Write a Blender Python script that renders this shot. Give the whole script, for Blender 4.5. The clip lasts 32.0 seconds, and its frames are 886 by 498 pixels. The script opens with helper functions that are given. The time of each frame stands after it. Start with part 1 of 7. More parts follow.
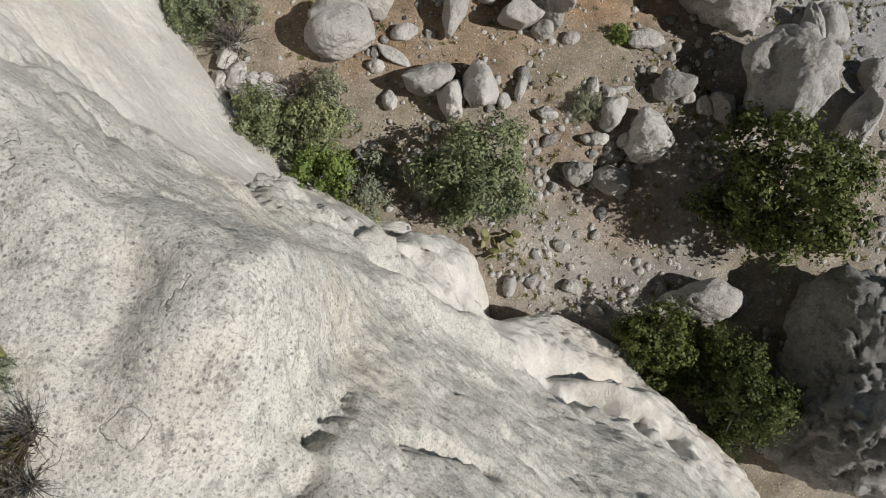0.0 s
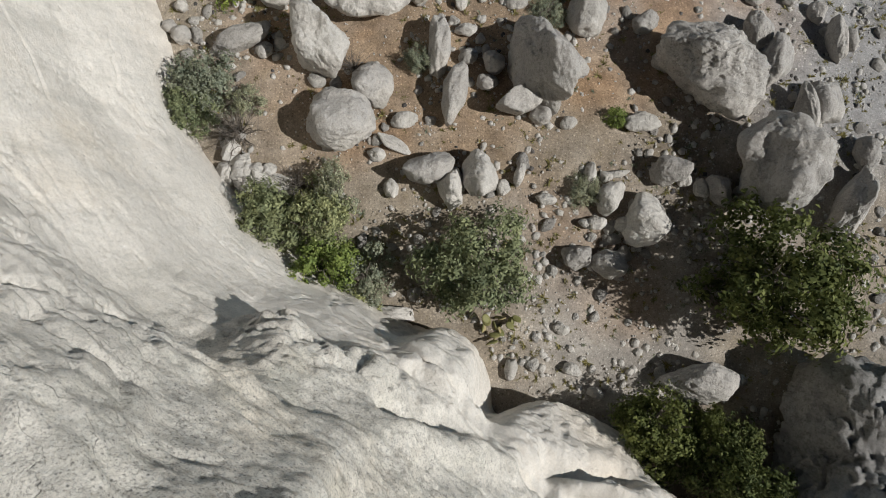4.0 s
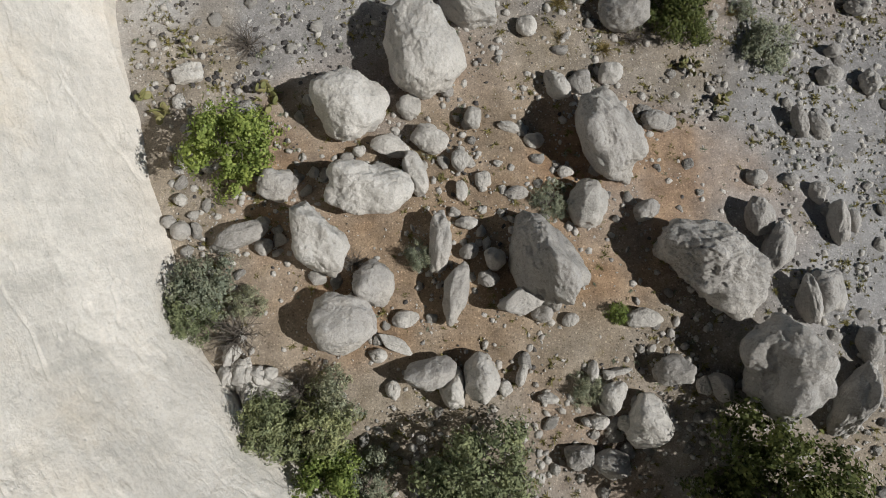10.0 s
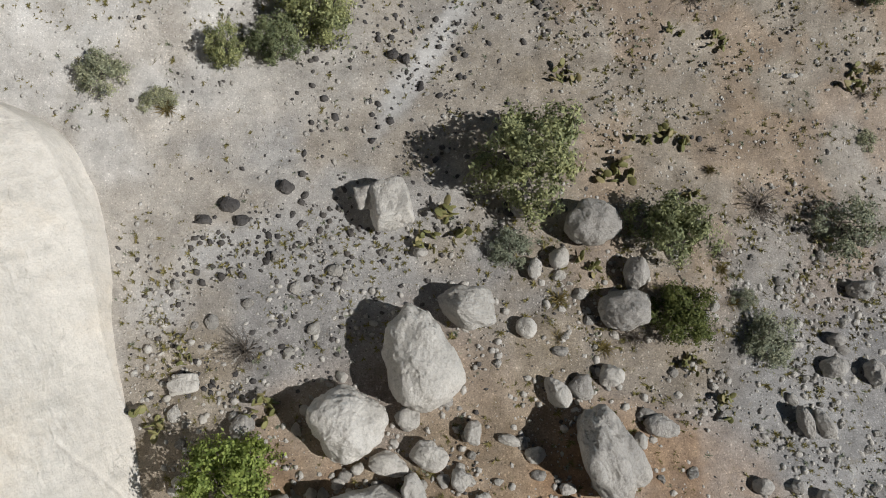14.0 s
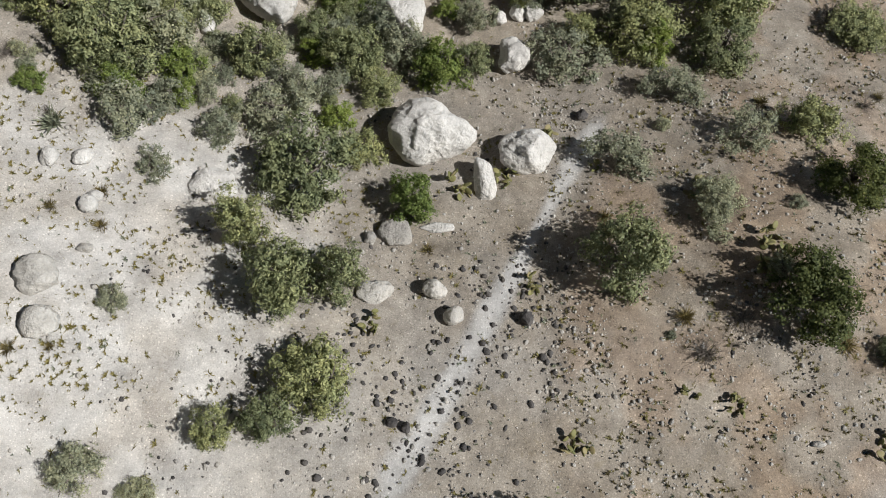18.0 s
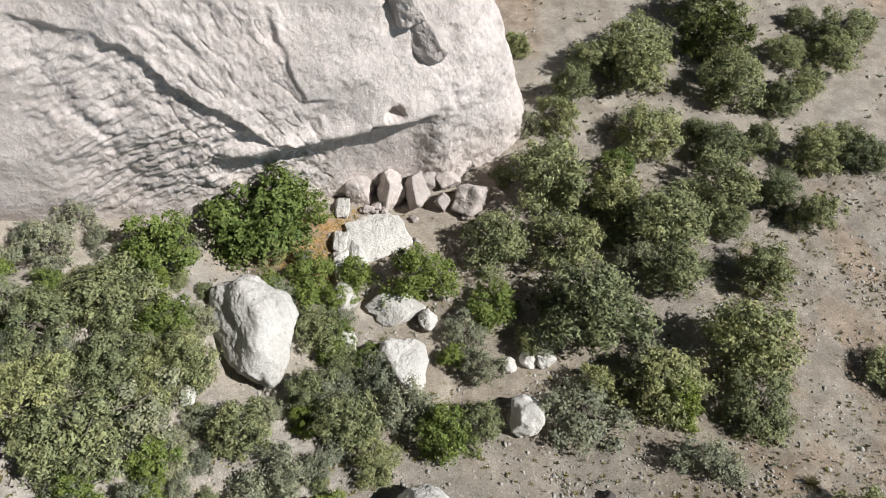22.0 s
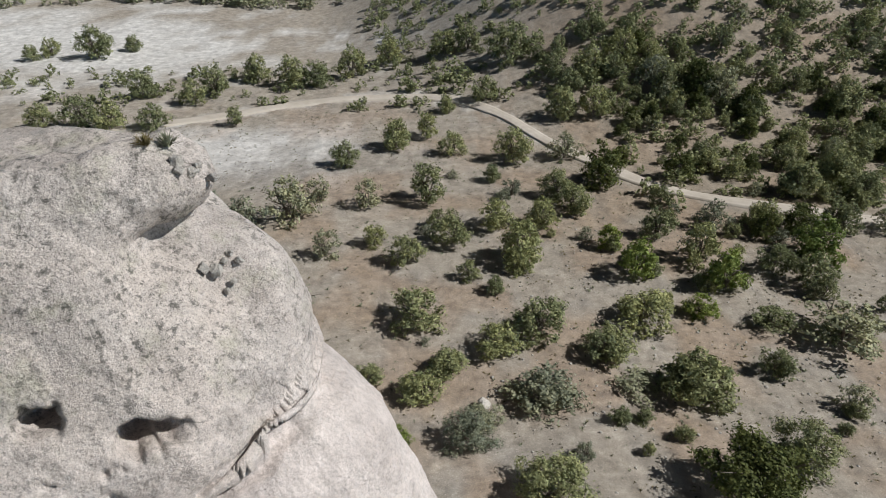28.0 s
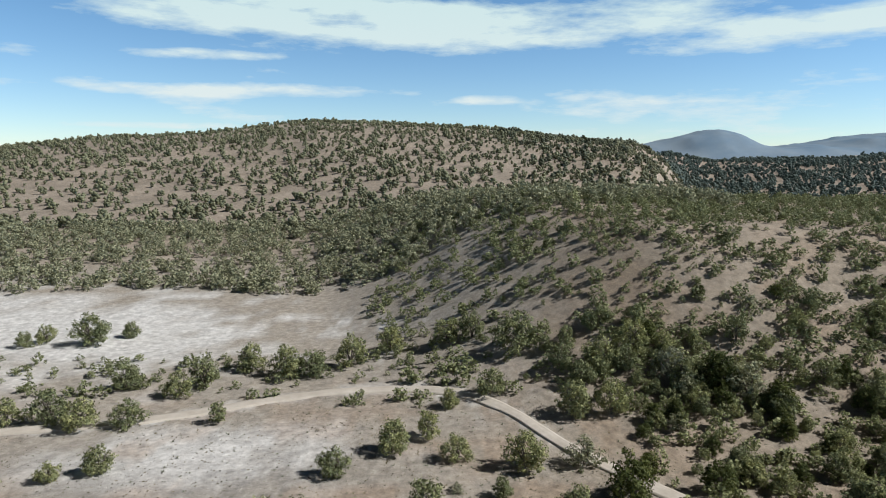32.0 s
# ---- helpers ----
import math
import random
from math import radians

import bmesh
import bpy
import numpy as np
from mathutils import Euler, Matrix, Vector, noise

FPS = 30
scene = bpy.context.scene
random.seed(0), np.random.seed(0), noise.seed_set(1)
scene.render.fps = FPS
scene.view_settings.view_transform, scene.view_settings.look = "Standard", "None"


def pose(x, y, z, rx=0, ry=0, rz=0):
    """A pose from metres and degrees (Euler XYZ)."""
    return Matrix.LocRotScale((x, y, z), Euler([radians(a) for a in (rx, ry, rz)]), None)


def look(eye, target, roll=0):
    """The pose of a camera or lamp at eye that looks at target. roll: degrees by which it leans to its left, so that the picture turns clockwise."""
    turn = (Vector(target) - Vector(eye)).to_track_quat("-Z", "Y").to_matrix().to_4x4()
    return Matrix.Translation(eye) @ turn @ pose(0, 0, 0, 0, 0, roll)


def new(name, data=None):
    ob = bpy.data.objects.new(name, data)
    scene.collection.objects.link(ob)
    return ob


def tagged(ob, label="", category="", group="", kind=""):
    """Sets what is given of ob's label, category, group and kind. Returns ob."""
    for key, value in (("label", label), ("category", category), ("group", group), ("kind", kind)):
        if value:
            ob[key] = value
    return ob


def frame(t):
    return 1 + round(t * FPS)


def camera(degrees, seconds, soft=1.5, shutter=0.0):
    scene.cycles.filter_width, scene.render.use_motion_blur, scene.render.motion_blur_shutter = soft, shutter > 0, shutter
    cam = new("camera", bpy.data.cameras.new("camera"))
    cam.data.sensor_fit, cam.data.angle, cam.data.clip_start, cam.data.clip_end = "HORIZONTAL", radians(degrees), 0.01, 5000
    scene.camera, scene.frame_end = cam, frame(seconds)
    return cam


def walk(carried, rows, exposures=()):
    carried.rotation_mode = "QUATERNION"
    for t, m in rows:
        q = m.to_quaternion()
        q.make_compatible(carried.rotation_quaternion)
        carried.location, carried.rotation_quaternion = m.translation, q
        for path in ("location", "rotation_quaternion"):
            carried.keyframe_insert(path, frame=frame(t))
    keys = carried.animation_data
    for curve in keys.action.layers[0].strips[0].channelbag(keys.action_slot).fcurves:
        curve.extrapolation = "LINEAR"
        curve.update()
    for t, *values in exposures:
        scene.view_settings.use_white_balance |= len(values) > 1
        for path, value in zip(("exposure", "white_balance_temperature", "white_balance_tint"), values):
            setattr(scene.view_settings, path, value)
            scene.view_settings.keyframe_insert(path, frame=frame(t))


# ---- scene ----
cam = camera(69.52, 32.0, soft=1.0)
PATH = [
    (0, pose(0.000, -0.023, 17.658, 0.89, -0.34, 0.65)),
    (0.5, pose(0.003, 0.337, 17.741, -1.51, -0.41, 0.47)),
    (1, pose(-0.041, 0.768, 17.811, -1.70, -0.21, 0.40)),
    (1.5, pose(-0.027, 1.123, 17.840, -1.51, -0.23, 0.38)),
    (2, pose(-0.010, 1.511, 17.907, -1.26, -0.14, 0.29)),
    (2.5, pose(0.032, 1.972, 17.968, -1.32, 0.00, 0.26)),
    (3, pose(0.043, 2.102, 17.929, -0.46, 0.07, 0.07)),
    (3.5, pose(0.065, 2.237, 17.983, 0.30, 0.14, -0.07)),
    (5.5, pose(0.222, 3.438, 18.115, -0.40, 0.36, -0.12)),
    (6, pose(0.224, 3.698, 18.114, -0.47, 0.33, -0.16)),
    (6.5, pose(0.227, 3.643, 18.046, 0.48, 0.36, -0.41)),
    (7, pose(0.269, 3.953, 18.063, 0.44, 0.26, -0.37)),
    (7.5, pose(0.289, 4.336, 18.064, 0.22, 0.29, -0.39)),
    (8, pose(0.215, 4.693, 18.053, 0.30, 0.31, -0.46)),
    (8.5, pose(0.236, 5.273, 18.043, 0.24, 0.28, -0.50)),
    (9, pose(0.207, 5.959, 18.030, 0.27, 0.32, -0.54)),
    (9.5, pose(0.079, 6.867, 18.001, 0.06, 0.26, -0.60)),
    (10, pose(0.085, 7.922, 17.994, 0.06, 0.18, -0.62)),
    (10.5, pose(0.159, 9.022, 17.960, -0.01, 0.08, -0.61)),
    (11, pose(0.105, 10.014, 17.960, -0.04, 0.16, -0.71)),
    (11.5, pose(0.108, 11.093, 17.952, -0.29, 0.15, -0.72)),
    (12, pose(0.186, 12.226, 17.962, -0.40, 0.36, -0.78)),
    (12.5, pose(0.247, 13.142, 17.970, -0.27, 0.49, -0.88)),
    (13, pose(0.259, 14.179, 17.906, 0.43, 0.45, -0.97)),
    (13.5, pose(0.247, 15.134, 17.879, 1.53, 0.32, -1.00)),
    (15.5, pose(0.178, 19.594, 17.751, 4.60, 0.01, -0.96)),
    (16, pose(0.125, 20.645, 17.672, 5.85, -0.22, -0.85)),
    (16.5, pose(0.042, 21.763, 17.633, 7.26, -0.47, -0.86)),
    (17, pose(0.014, 22.557, 17.575, 9.01, -0.53, -0.92)),
    (17.5, pose(0.108, 23.414, 17.526, 10.98, -0.28, -0.97)),
    (18, pose(0.180, 24.275, 17.491, 13.05, -0.08, -1.05)),
    (18.5, pose(0.239, 25.321, 17.520, 14.64, 0.08, -1.06)),
    (19, pose(0.207, 26.378, 17.568, 16.29, 0.03, -1.08)),
    (19.5, pose(0.125, 27.493, 17.589, 17.88, -0.16, -1.24)),
    (20, pose(0.072, 28.617, 17.651, 19.33, -0.22, -1.47)),
    (20.5, pose(0.146, 29.594, 17.677, 20.90, -0.06, -1.50)),
    (21, pose(0.211, 30.663, 17.606, 22.75, 0.10, -1.51)),
    (21.5, pose(0.226, 31.820, 17.637, 24.65, 0.13, -1.52)),
    (22, pose(0.142, 32.898, 17.617, 26.83, 0.05, -1.70)),
    (22.5, pose(0.132, 33.958, 17.632, 29.08, 0.08, -1.77)),
    (23, pose(0.109, 35.079, 17.699, 31.26, -0.00, -1.82)),
    (23.5, pose(0.102, 36.285, 17.831, 33.29, -0.07, -1.79)),
    (24, pose(0.052, 37.415, 17.859, 35.65, -0.13, -1.89)),
    (24.5, pose(0.026, 38.485, 17.859, 38.13, -0.13, -1.97)),
    (25, pose(0.034, 39.494, 17.850, 40.71, -0.07, -2.05)),
    (25.5, pose(0.032, 40.514, 17.819, 43.34, -0.00, -2.14)),
    (27.5, pose(0.122, 44.493, 17.888, 54.42, -0.26, -1.89)),
    (28, pose(0.157, 45.402, 17.884, 57.70, -0.18, -1.89)),
    (28.5, pose(0.172, 46.348, 17.903, 60.94, -0.14, -1.89)),
    (29, pose(0.181, 47.333, 17.921, 64.18, -0.21, -1.85)),
    (29.5, pose(0.178, 48.308, 17.926, 67.00, -0.15, -1.86)),
    (30, pose(0.256, 49.207, 17.913, 69.00, -0.14, -1.79)),
    (30.5, pose(0.316, 50.145, 18.005, 71.72, -0.16, -1.74)),
    (31, pose(0.351, 50.976, 18.144, 75.05, -0.18, -1.68)),
    (31.5, pose(0.439, 51.733, 18.298, 78.51, -0.15, -1.60)),
    (32, pose(0.557, 52.489, 18.477, 81.55, -0.13, -1.50)),
]
walk(cam, PATH, exposures=((0.0, -0.28), (8.0, -0.3), (13.0, -0.36), (16.0, -0.25), (17.0, -0.2), (19.0, 0.1), (21.0, 0.27), (22.0, 0.2), (23.0, 0.02), (24.0, -0.13), (25.0, -0.27), (28.0, -0.18), (29.0, -0.05), (30.0, 0.18), (31.0, 0.18), (32.0, -0.12)))



# ---------------------------------------------------------------- light
SUN_EL, SUN_AZ = 42.0, -6.0      # degrees; azimuth counted from +x towards +y
world = bpy.data.worlds.new("sky")
scene.world = world
world.use_nodes = True
wt = world.node_tree
wt.nodes.clear()


def wnode(kind, **values):
    n = wt.nodes.new(kind)
    for key, value in values.items():
        setattr(n, key, value)
    return n


sky = wnode("ShaderNodeTexSky", sky_type="NISHITA", sun_disc=False, sun_elevation=radians(SUN_EL),
            sun_rotation=radians(90 - SUN_AZ), altitude=1500.0, air_density=1.0, dust_density=0.2, ozone_density=1.4)
coord = wnode("ShaderNodeTexCoord")
stretch = wnode("ShaderNodeMapping")
stretch.inputs["Scale"].default_value = (2.6, 1.5, 11.0)
stretch.inputs["Location"].default_value = (0.35, 0.2, 0.12)
puffs = wnode("ShaderNodeTexNoise")
puffs.inputs["Scale"].default_value = 2.2
puffs.inputs["Detail"].default_value = 10.0
puffs.inputs["Roughness"].default_value = 0.6
height = wnode("ShaderNodeSeparateXYZ")


def wmath(op, a, b):
    n = wnode("ShaderNodeMath", operation=op)
    for i, v in enumerate((a, b)):
        if isinstance(v, (int, float)):
            n.inputs[i].default_value = v
        else:
            wt.links.new(v, n.inputs[i])
    return n.outputs["Value"]


# a long flat bank of fair-weather cloud, a smaller one to the east and thin streaks below them: azimuth, height, reach, thickness
bank = 0.0
for cx, cz, rx, rz, much in ((-0.02, 0.193, 0.50, 0.052, 1.0), (0.52, 0.165, 0.17, 0.034, 0.9), (-0.32, 0.138, 0.14, 0.011, 0.75),
                             (-0.28, 0.092, 0.32, 0.014, 0.7), (0.28, 0.075, 0.16, 0.030, 0.62), (0.10, 0.082, 0.07, 0.010, 0.6), (-0.40, 0.040, 0.14, 0.007, 0.6)):
    ex = wmath("MULTIPLY", wmath("SUBTRACT", height.outputs["X"], cx), 1 / rx)
    ez = wmath("MULTIPLY", wmath("SUBTRACT", height.outputs["Z"], cz), 1 / rz)
    near = wmath("SUBTRACT", 1.0, wmath("ADD", wmath("MULTIPLY", ex, ex), wmath("MULTIPLY", ez, ez)))
    bank = wmath("MAXIMUM", bank, wmath("MULTIPLY", near, much))
dense = wmath("ADD", puffs.outputs["Fac"], wmath("MULTIPLY", bank, 0.30))
cover = wnode("ShaderNodeValToRGB")
cover.color_ramp.elements[0].position, cover.color_ramp.elements[1].position = 0.56, 0.76
cover.color_ramp.elements[0].color, cover.color_ramp.elements[1].color = (0, 0, 0, 1), (0.92, 0.92, 0.92, 1)
cloud = wnode("ShaderNodeMix", data_type="RGBA")
cloud.inputs["B"].default_value = (8.6, 7.7, 6.7, 1)
glow = wnode("ShaderNodeValToRGB")          # thin dry haze: brighter sky low down, deep blue overhead
glow.color_ramp.elements[0].position, glow.color_ramp.elements[1].position = 0.0, 0.32
glow.color_ramp.elements[0].color, glow.color_ramp.elements[1].color = (3.1, 3.6, 4.1, 1), (0.10, 0.12, 0.16, 1)
glow.color_ramp.elements.new(0.22).color = (2.5, 3.5, 4.0, 1)
tinted = wnode("ShaderNodeMix", data_type="RGBA", blend_type="MULTIPLY")
tinted.inputs["Factor"].default_value = 1.0
back = wnode("ShaderNodeBackground")
back.inputs["Strength"].default_value = 0.034
out = wnode("ShaderNodeOutputWorld")
for a, b in ((coord.outputs["Generated"], stretch.inputs["Vector"]), (stretch.outputs["Vector"], puffs.inputs["Vector"]),
             (dense, cover.inputs["Fac"]), (cover.outputs["Color"], cloud.inputs["Factor"]),
             (coord.outputs["Generated"], height.inputs["Vector"]), (height.outputs["Z"], glow.inputs["Fac"]),
             (sky.outputs["Color"], cloud.inputs["A"]), (cloud.outputs["Result"], tinted.inputs["A"]),
             (glow.outputs["Color"], tinted.inputs["B"]), (tinted.outputs["Result"], back.inputs["Color"]),
             (back.outputs["Background"], out.inputs["Surface"])):
    wt.links.new(a, b)

sun = new("sun", bpy.data.lights.new("sun", "SUN"))
sun.data.energy, sun.data.angle, sun.data.color = 5.0, radians(0.53), (1.0, 0.985, 0.955)
sun_way = Vector((math.cos(radians(SUN_EL)) * math.cos(radians(SUN_AZ)), math.cos(radians(SUN_EL)) * math.sin(radians(SUN_AZ)),
                  math.sin(radians(SUN_EL))))
sun.matrix_world = look(sun_way * 60, (0, 0, 0))

# ---------------------------------------------------------------- noise and mesh helpers


def vnoise(p, seed=0):
    """Smooth value noise in -1..1 at the rows of p."""
    i = np.floor(p).astype(np.int64)
    f = p - i
    f = f * f * f * (f * (f * 6 - 15) + 10)
    total = 0.0
    for dx in (0, 1):
        for dy in (0, 1):
            for dz in (0, 1):
                h = (i[:, 0] + dx) * 374761393 + (i[:, 1] + dy) * 668265263 + (i[:, 2] + dz) * 2147483647 + seed * 974711
                h = (h ^ (h >> 13)) * 1274126177 & 0x7FFFFFFF
                h = (h ^ (h >> 16)) * 668265261 & 0x7FFFFFFF
                v = (h % 65536) / 32767.5 - 1
                w = (f[:, 0] if dx else 1 - f[:, 0]) * (f[:, 1] if dy else 1 - f[:, 1]) * (f[:, 2] if dz else 1 - f[:, 2])
                total = total + v * w
    return total


def fbm(p, octaves=4, seed=0, gain=0.5):
    total, a, q = 0.0, 1.0, np.asarray(p, float)
    for o in range(octaves):
        total = total + a * vnoise(q, seed + 17 * o)
        q, a = q * 2.03 + 11.7, a * gain
    return total


def ridges(p, seed=0):
    """1 along thin wandering lines, 0 elsewhere."""
    return np.clip(1 - np.abs(vnoise(p, seed)) * 9, 0, 1)


def cells(p, seed=0):
    """Broken-stone noise: a value in -1..1 for the cell that each row of p lies in, and how near the cell's edge is."""
    i = np.floor(p).astype(np.int64)
    best = np.full(len(p), 9.0)
    second = np.full(len(p), 9.0)
    value = np.zeros(len(p))
    for dx in (-1, 0, 1):
        for dy in (-1, 0, 1):
            for dz in (-1, 0, 1):
                j = i + np.array([dx, dy, dz])
                h = j[:, 0] * 374761393 + j[:, 1] * 668265263 + j[:, 2] * 2147483647 + seed * 974711
                h = (h ^ (h >> 13)) * 1274126177 & 0x7FFFFFFF
                h = (h ^ (h >> 16)) * 668265261 & 0x7FFFFFFF
                q = j + np.stack([h % 1024, (h >> 10) % 1024, (h >> 20) % 1024], 1) / 1024.0
                d = ((p - q) ** 2).sum(1)
                near = d < best
                second = np.where(near, best, np.minimum(second, d))
                value = np.where(near, (h % 997) / 498.5 - 1, value)
                best = np.where(near, d, best)
    return value, np.sqrt(second) - np.sqrt(best)


def step01(a, b, x):
    t = np.clip((x - a) / (b - a), 0, 1)
    return t * t * (3 - 2 * t)


def xyz(x, y, z=0.0):
    x, y, z = np.broadcast_arrays(np.asarray(x, float), np.asarray(y, float), np.asarray(z, float))
    return np.stack([x.ravel(), y.ravel(), z.ravel()], 1)


# ---------------------------------------------------------------- lie of the land
GY = (-400, -20, 2, 5, 8, 12, 15, 20, 27, 33, 38, 47, 55, 73, 90, 125, 165, 230, 600, 6000)
GZ = (5.0, 1.7, 0.7, 0.75, 0.15, -0.8, -1.3, -2.3, -3.9, -5.8, -7.0, -8.3, -9.2, -11.3, -11.4, -12.1, -12.6, -11.0, -9.0, -9.0)


def ground_height(x, y):
    """Height of the bare ground at x, y (arrays)."""
    x, y = np.broadcast_arrays(np.asarray(x, float), np.asarray(y, float))
    z = np.interp(y, GY, GZ)
    left = np.logaddexp(0, (-x - 4.0) / 1.5) * 1.5
    z = z + np.minimum(left * 0.36, 6.0) * step01(17, 27, y) * (1 - step01(52, 75, y))
    z = z - 0.09 * np.clip(x - 2, 0, 14) * step01(-5, 8, y) * (1 - step01(19, 30, y))
    z = z + 1.3 * np.exp(-((x - 13) / 6) ** 2 - ((y - 30) / 7) ** 2)
    # stony knoll beside the track, the long hill, and the ridge behind
    z = z + 19.5 * step01(-14, 44, x + (y - 150) * 0.3) * step01(110, 162, y) * (1 - 0.8 * step01(190, 330, y))
    z = z + (48 * step01(-600, -60, x) * (1 - 0.25 * step01(0, 190, x)) * (1 - step01(0.30, 0.42, (x + 8 * np.sin(y / 40)) / np.maximum(y - 52, 60)))) * np.exp(-np.abs((y - 720) / 330) ** 3)
    z = z + 11 * np.exp(-((x + 500) / 350) ** 2 - ((y - 800) / 400) ** 2)
    z = z + 4 * step01(250, 600, x) * step01(800, 1500, y)
    z = z - 30 * step01(0.36, 0.46, x / np.maximum(y - 52, 60)) * step01(230, 430, y)
    z = z + (34 + 26 * step01(600, 1500, x)) * step01(250, 800, x) * np.exp(-np.abs((y - 1500) / 420) ** 3)
    far = step01(150, 500, np.hypot(x, y - 60))
    p = xyz(x, y)
    z = z + fbm(p / 160, 3, 5).reshape(x.shape) * 4.5 * far
    z = z + (fbm(p / 9, 3, 3) * 0.16).reshape(x.shape)
    return z


def gz(x, y):
    return float(ground_height(np.array([x]), np.array([y]))[0])


# ---------------------------------------------------------------- materials
def material(name):
    m = bpy.data.materials.new(name)
    m.use_nodes = True
    t = m.node_tree
    t.nodes.clear()
    return m, t


class Nodes:
    """A short way to wire a node tree."""

    def __init__(self, name):
        self.m, self.t = material(name)
        self.bsdf = self.add("ShaderNodeBsdfPrincipled")
        self.out = self.add("ShaderNodeOutputMaterial")
        self.link(self.bsdf.outputs["BSDF"], self.out.inputs["Surface"])
        self.pos = self.add("ShaderNodeTexCoord").outputs["Object"]

    def add(self, kind, **inputs):
        n = self.t.nodes.new(kind)
        for key, value in inputs.items():
            n.inputs[key.replace("_", " ")].default_value = value
        return n

    def link(self, a, b):
        self.t.links.new(a, b)

    def noise(self, scale, detail=4.0, rough=0.55, vec=None):
        n = self.add("ShaderNodeTexNoise", Scale=scale, Detail=detail, Roughness=rough)
        self.link(vec or self.pos, n.inputs["Vector"])
        return n.outputs["Fac"]

    def voronoi(self, scale, feature="F1", vec=None):
        n = self.add("ShaderNodeTexVoronoi", Scale=scale)
        n.feature = feature
        self.link(vec or self.pos, n.inputs["Vector"])
        return n.outputs["Distance"]

    def ramp(self, fac, *stops):
        n = self.add("ShaderNodeValToRGB")
        e = n.color_ramp.elements
        while len(e) < len(stops):
            e.new(0.5)
        for el, (at, col) in zip(e, stops):
            el.position = at
            el.color = (*col, 1) if isinstance(col, tuple) else (col, col, col, 1)
        self.link(fac, n.inputs["Fac"])
        return n.outputs["Color"]

    def mix(self, fac, a, b, mode="MIX"):
        n = self.t.nodes.new("ShaderNodeMix")
        n.data_type, n.blend_type = "RGBA", mode
        for sock, v in (("Factor", fac), ("A", a), ("B", b)):
            if isinstance(v, (int, float)):
                n.inputs[sock].default_value = v if sock == "Factor" else (v, v, v, 1)
            elif isinstance(v, tuple):
                n.inputs[sock].default_value = (*v, 1)
            else:
                self.link(v, n.inputs[sock])
        return n.outputs["Result"]

    def math(self, op, a, b):
        n = self.t.nodes.new("ShaderNodeMath")
        n.operation = op
        for i, v in enumerate((a, b)):
            if isinstance(v, (int, float)):
                n.inputs[i].default_value = v
            else:
                self.link(v, n.inputs[i])
        return n.outputs["Value"]

    def bump(self, height, distance, strength=1.0, normal=None):
        n = self.add("ShaderNodeBump", Strength=strength, Distance=distance)
        self.link(height, n.inputs["Height"])
        if normal:
            self.link(normal, n.inputs["Normal"])
        return n.outputs["Normal"]

    def done(self, color, rough=0.9, normal=None):
        if isinstance(color, tuple):
            self.bsdf.inputs["Base Color"].default_value = (*color, 1)
        else:
            self.link(color, self.bsdf.inputs["Base Color"])
        self.bsdf.inputs["Roughness"].default_value = rough
        self.bsdf.inputs["Specular IOR Level"].default_value = 0.25
        if normal:
            self.link(normal, self.bsdf.inputs["Normal"])
        return self.m


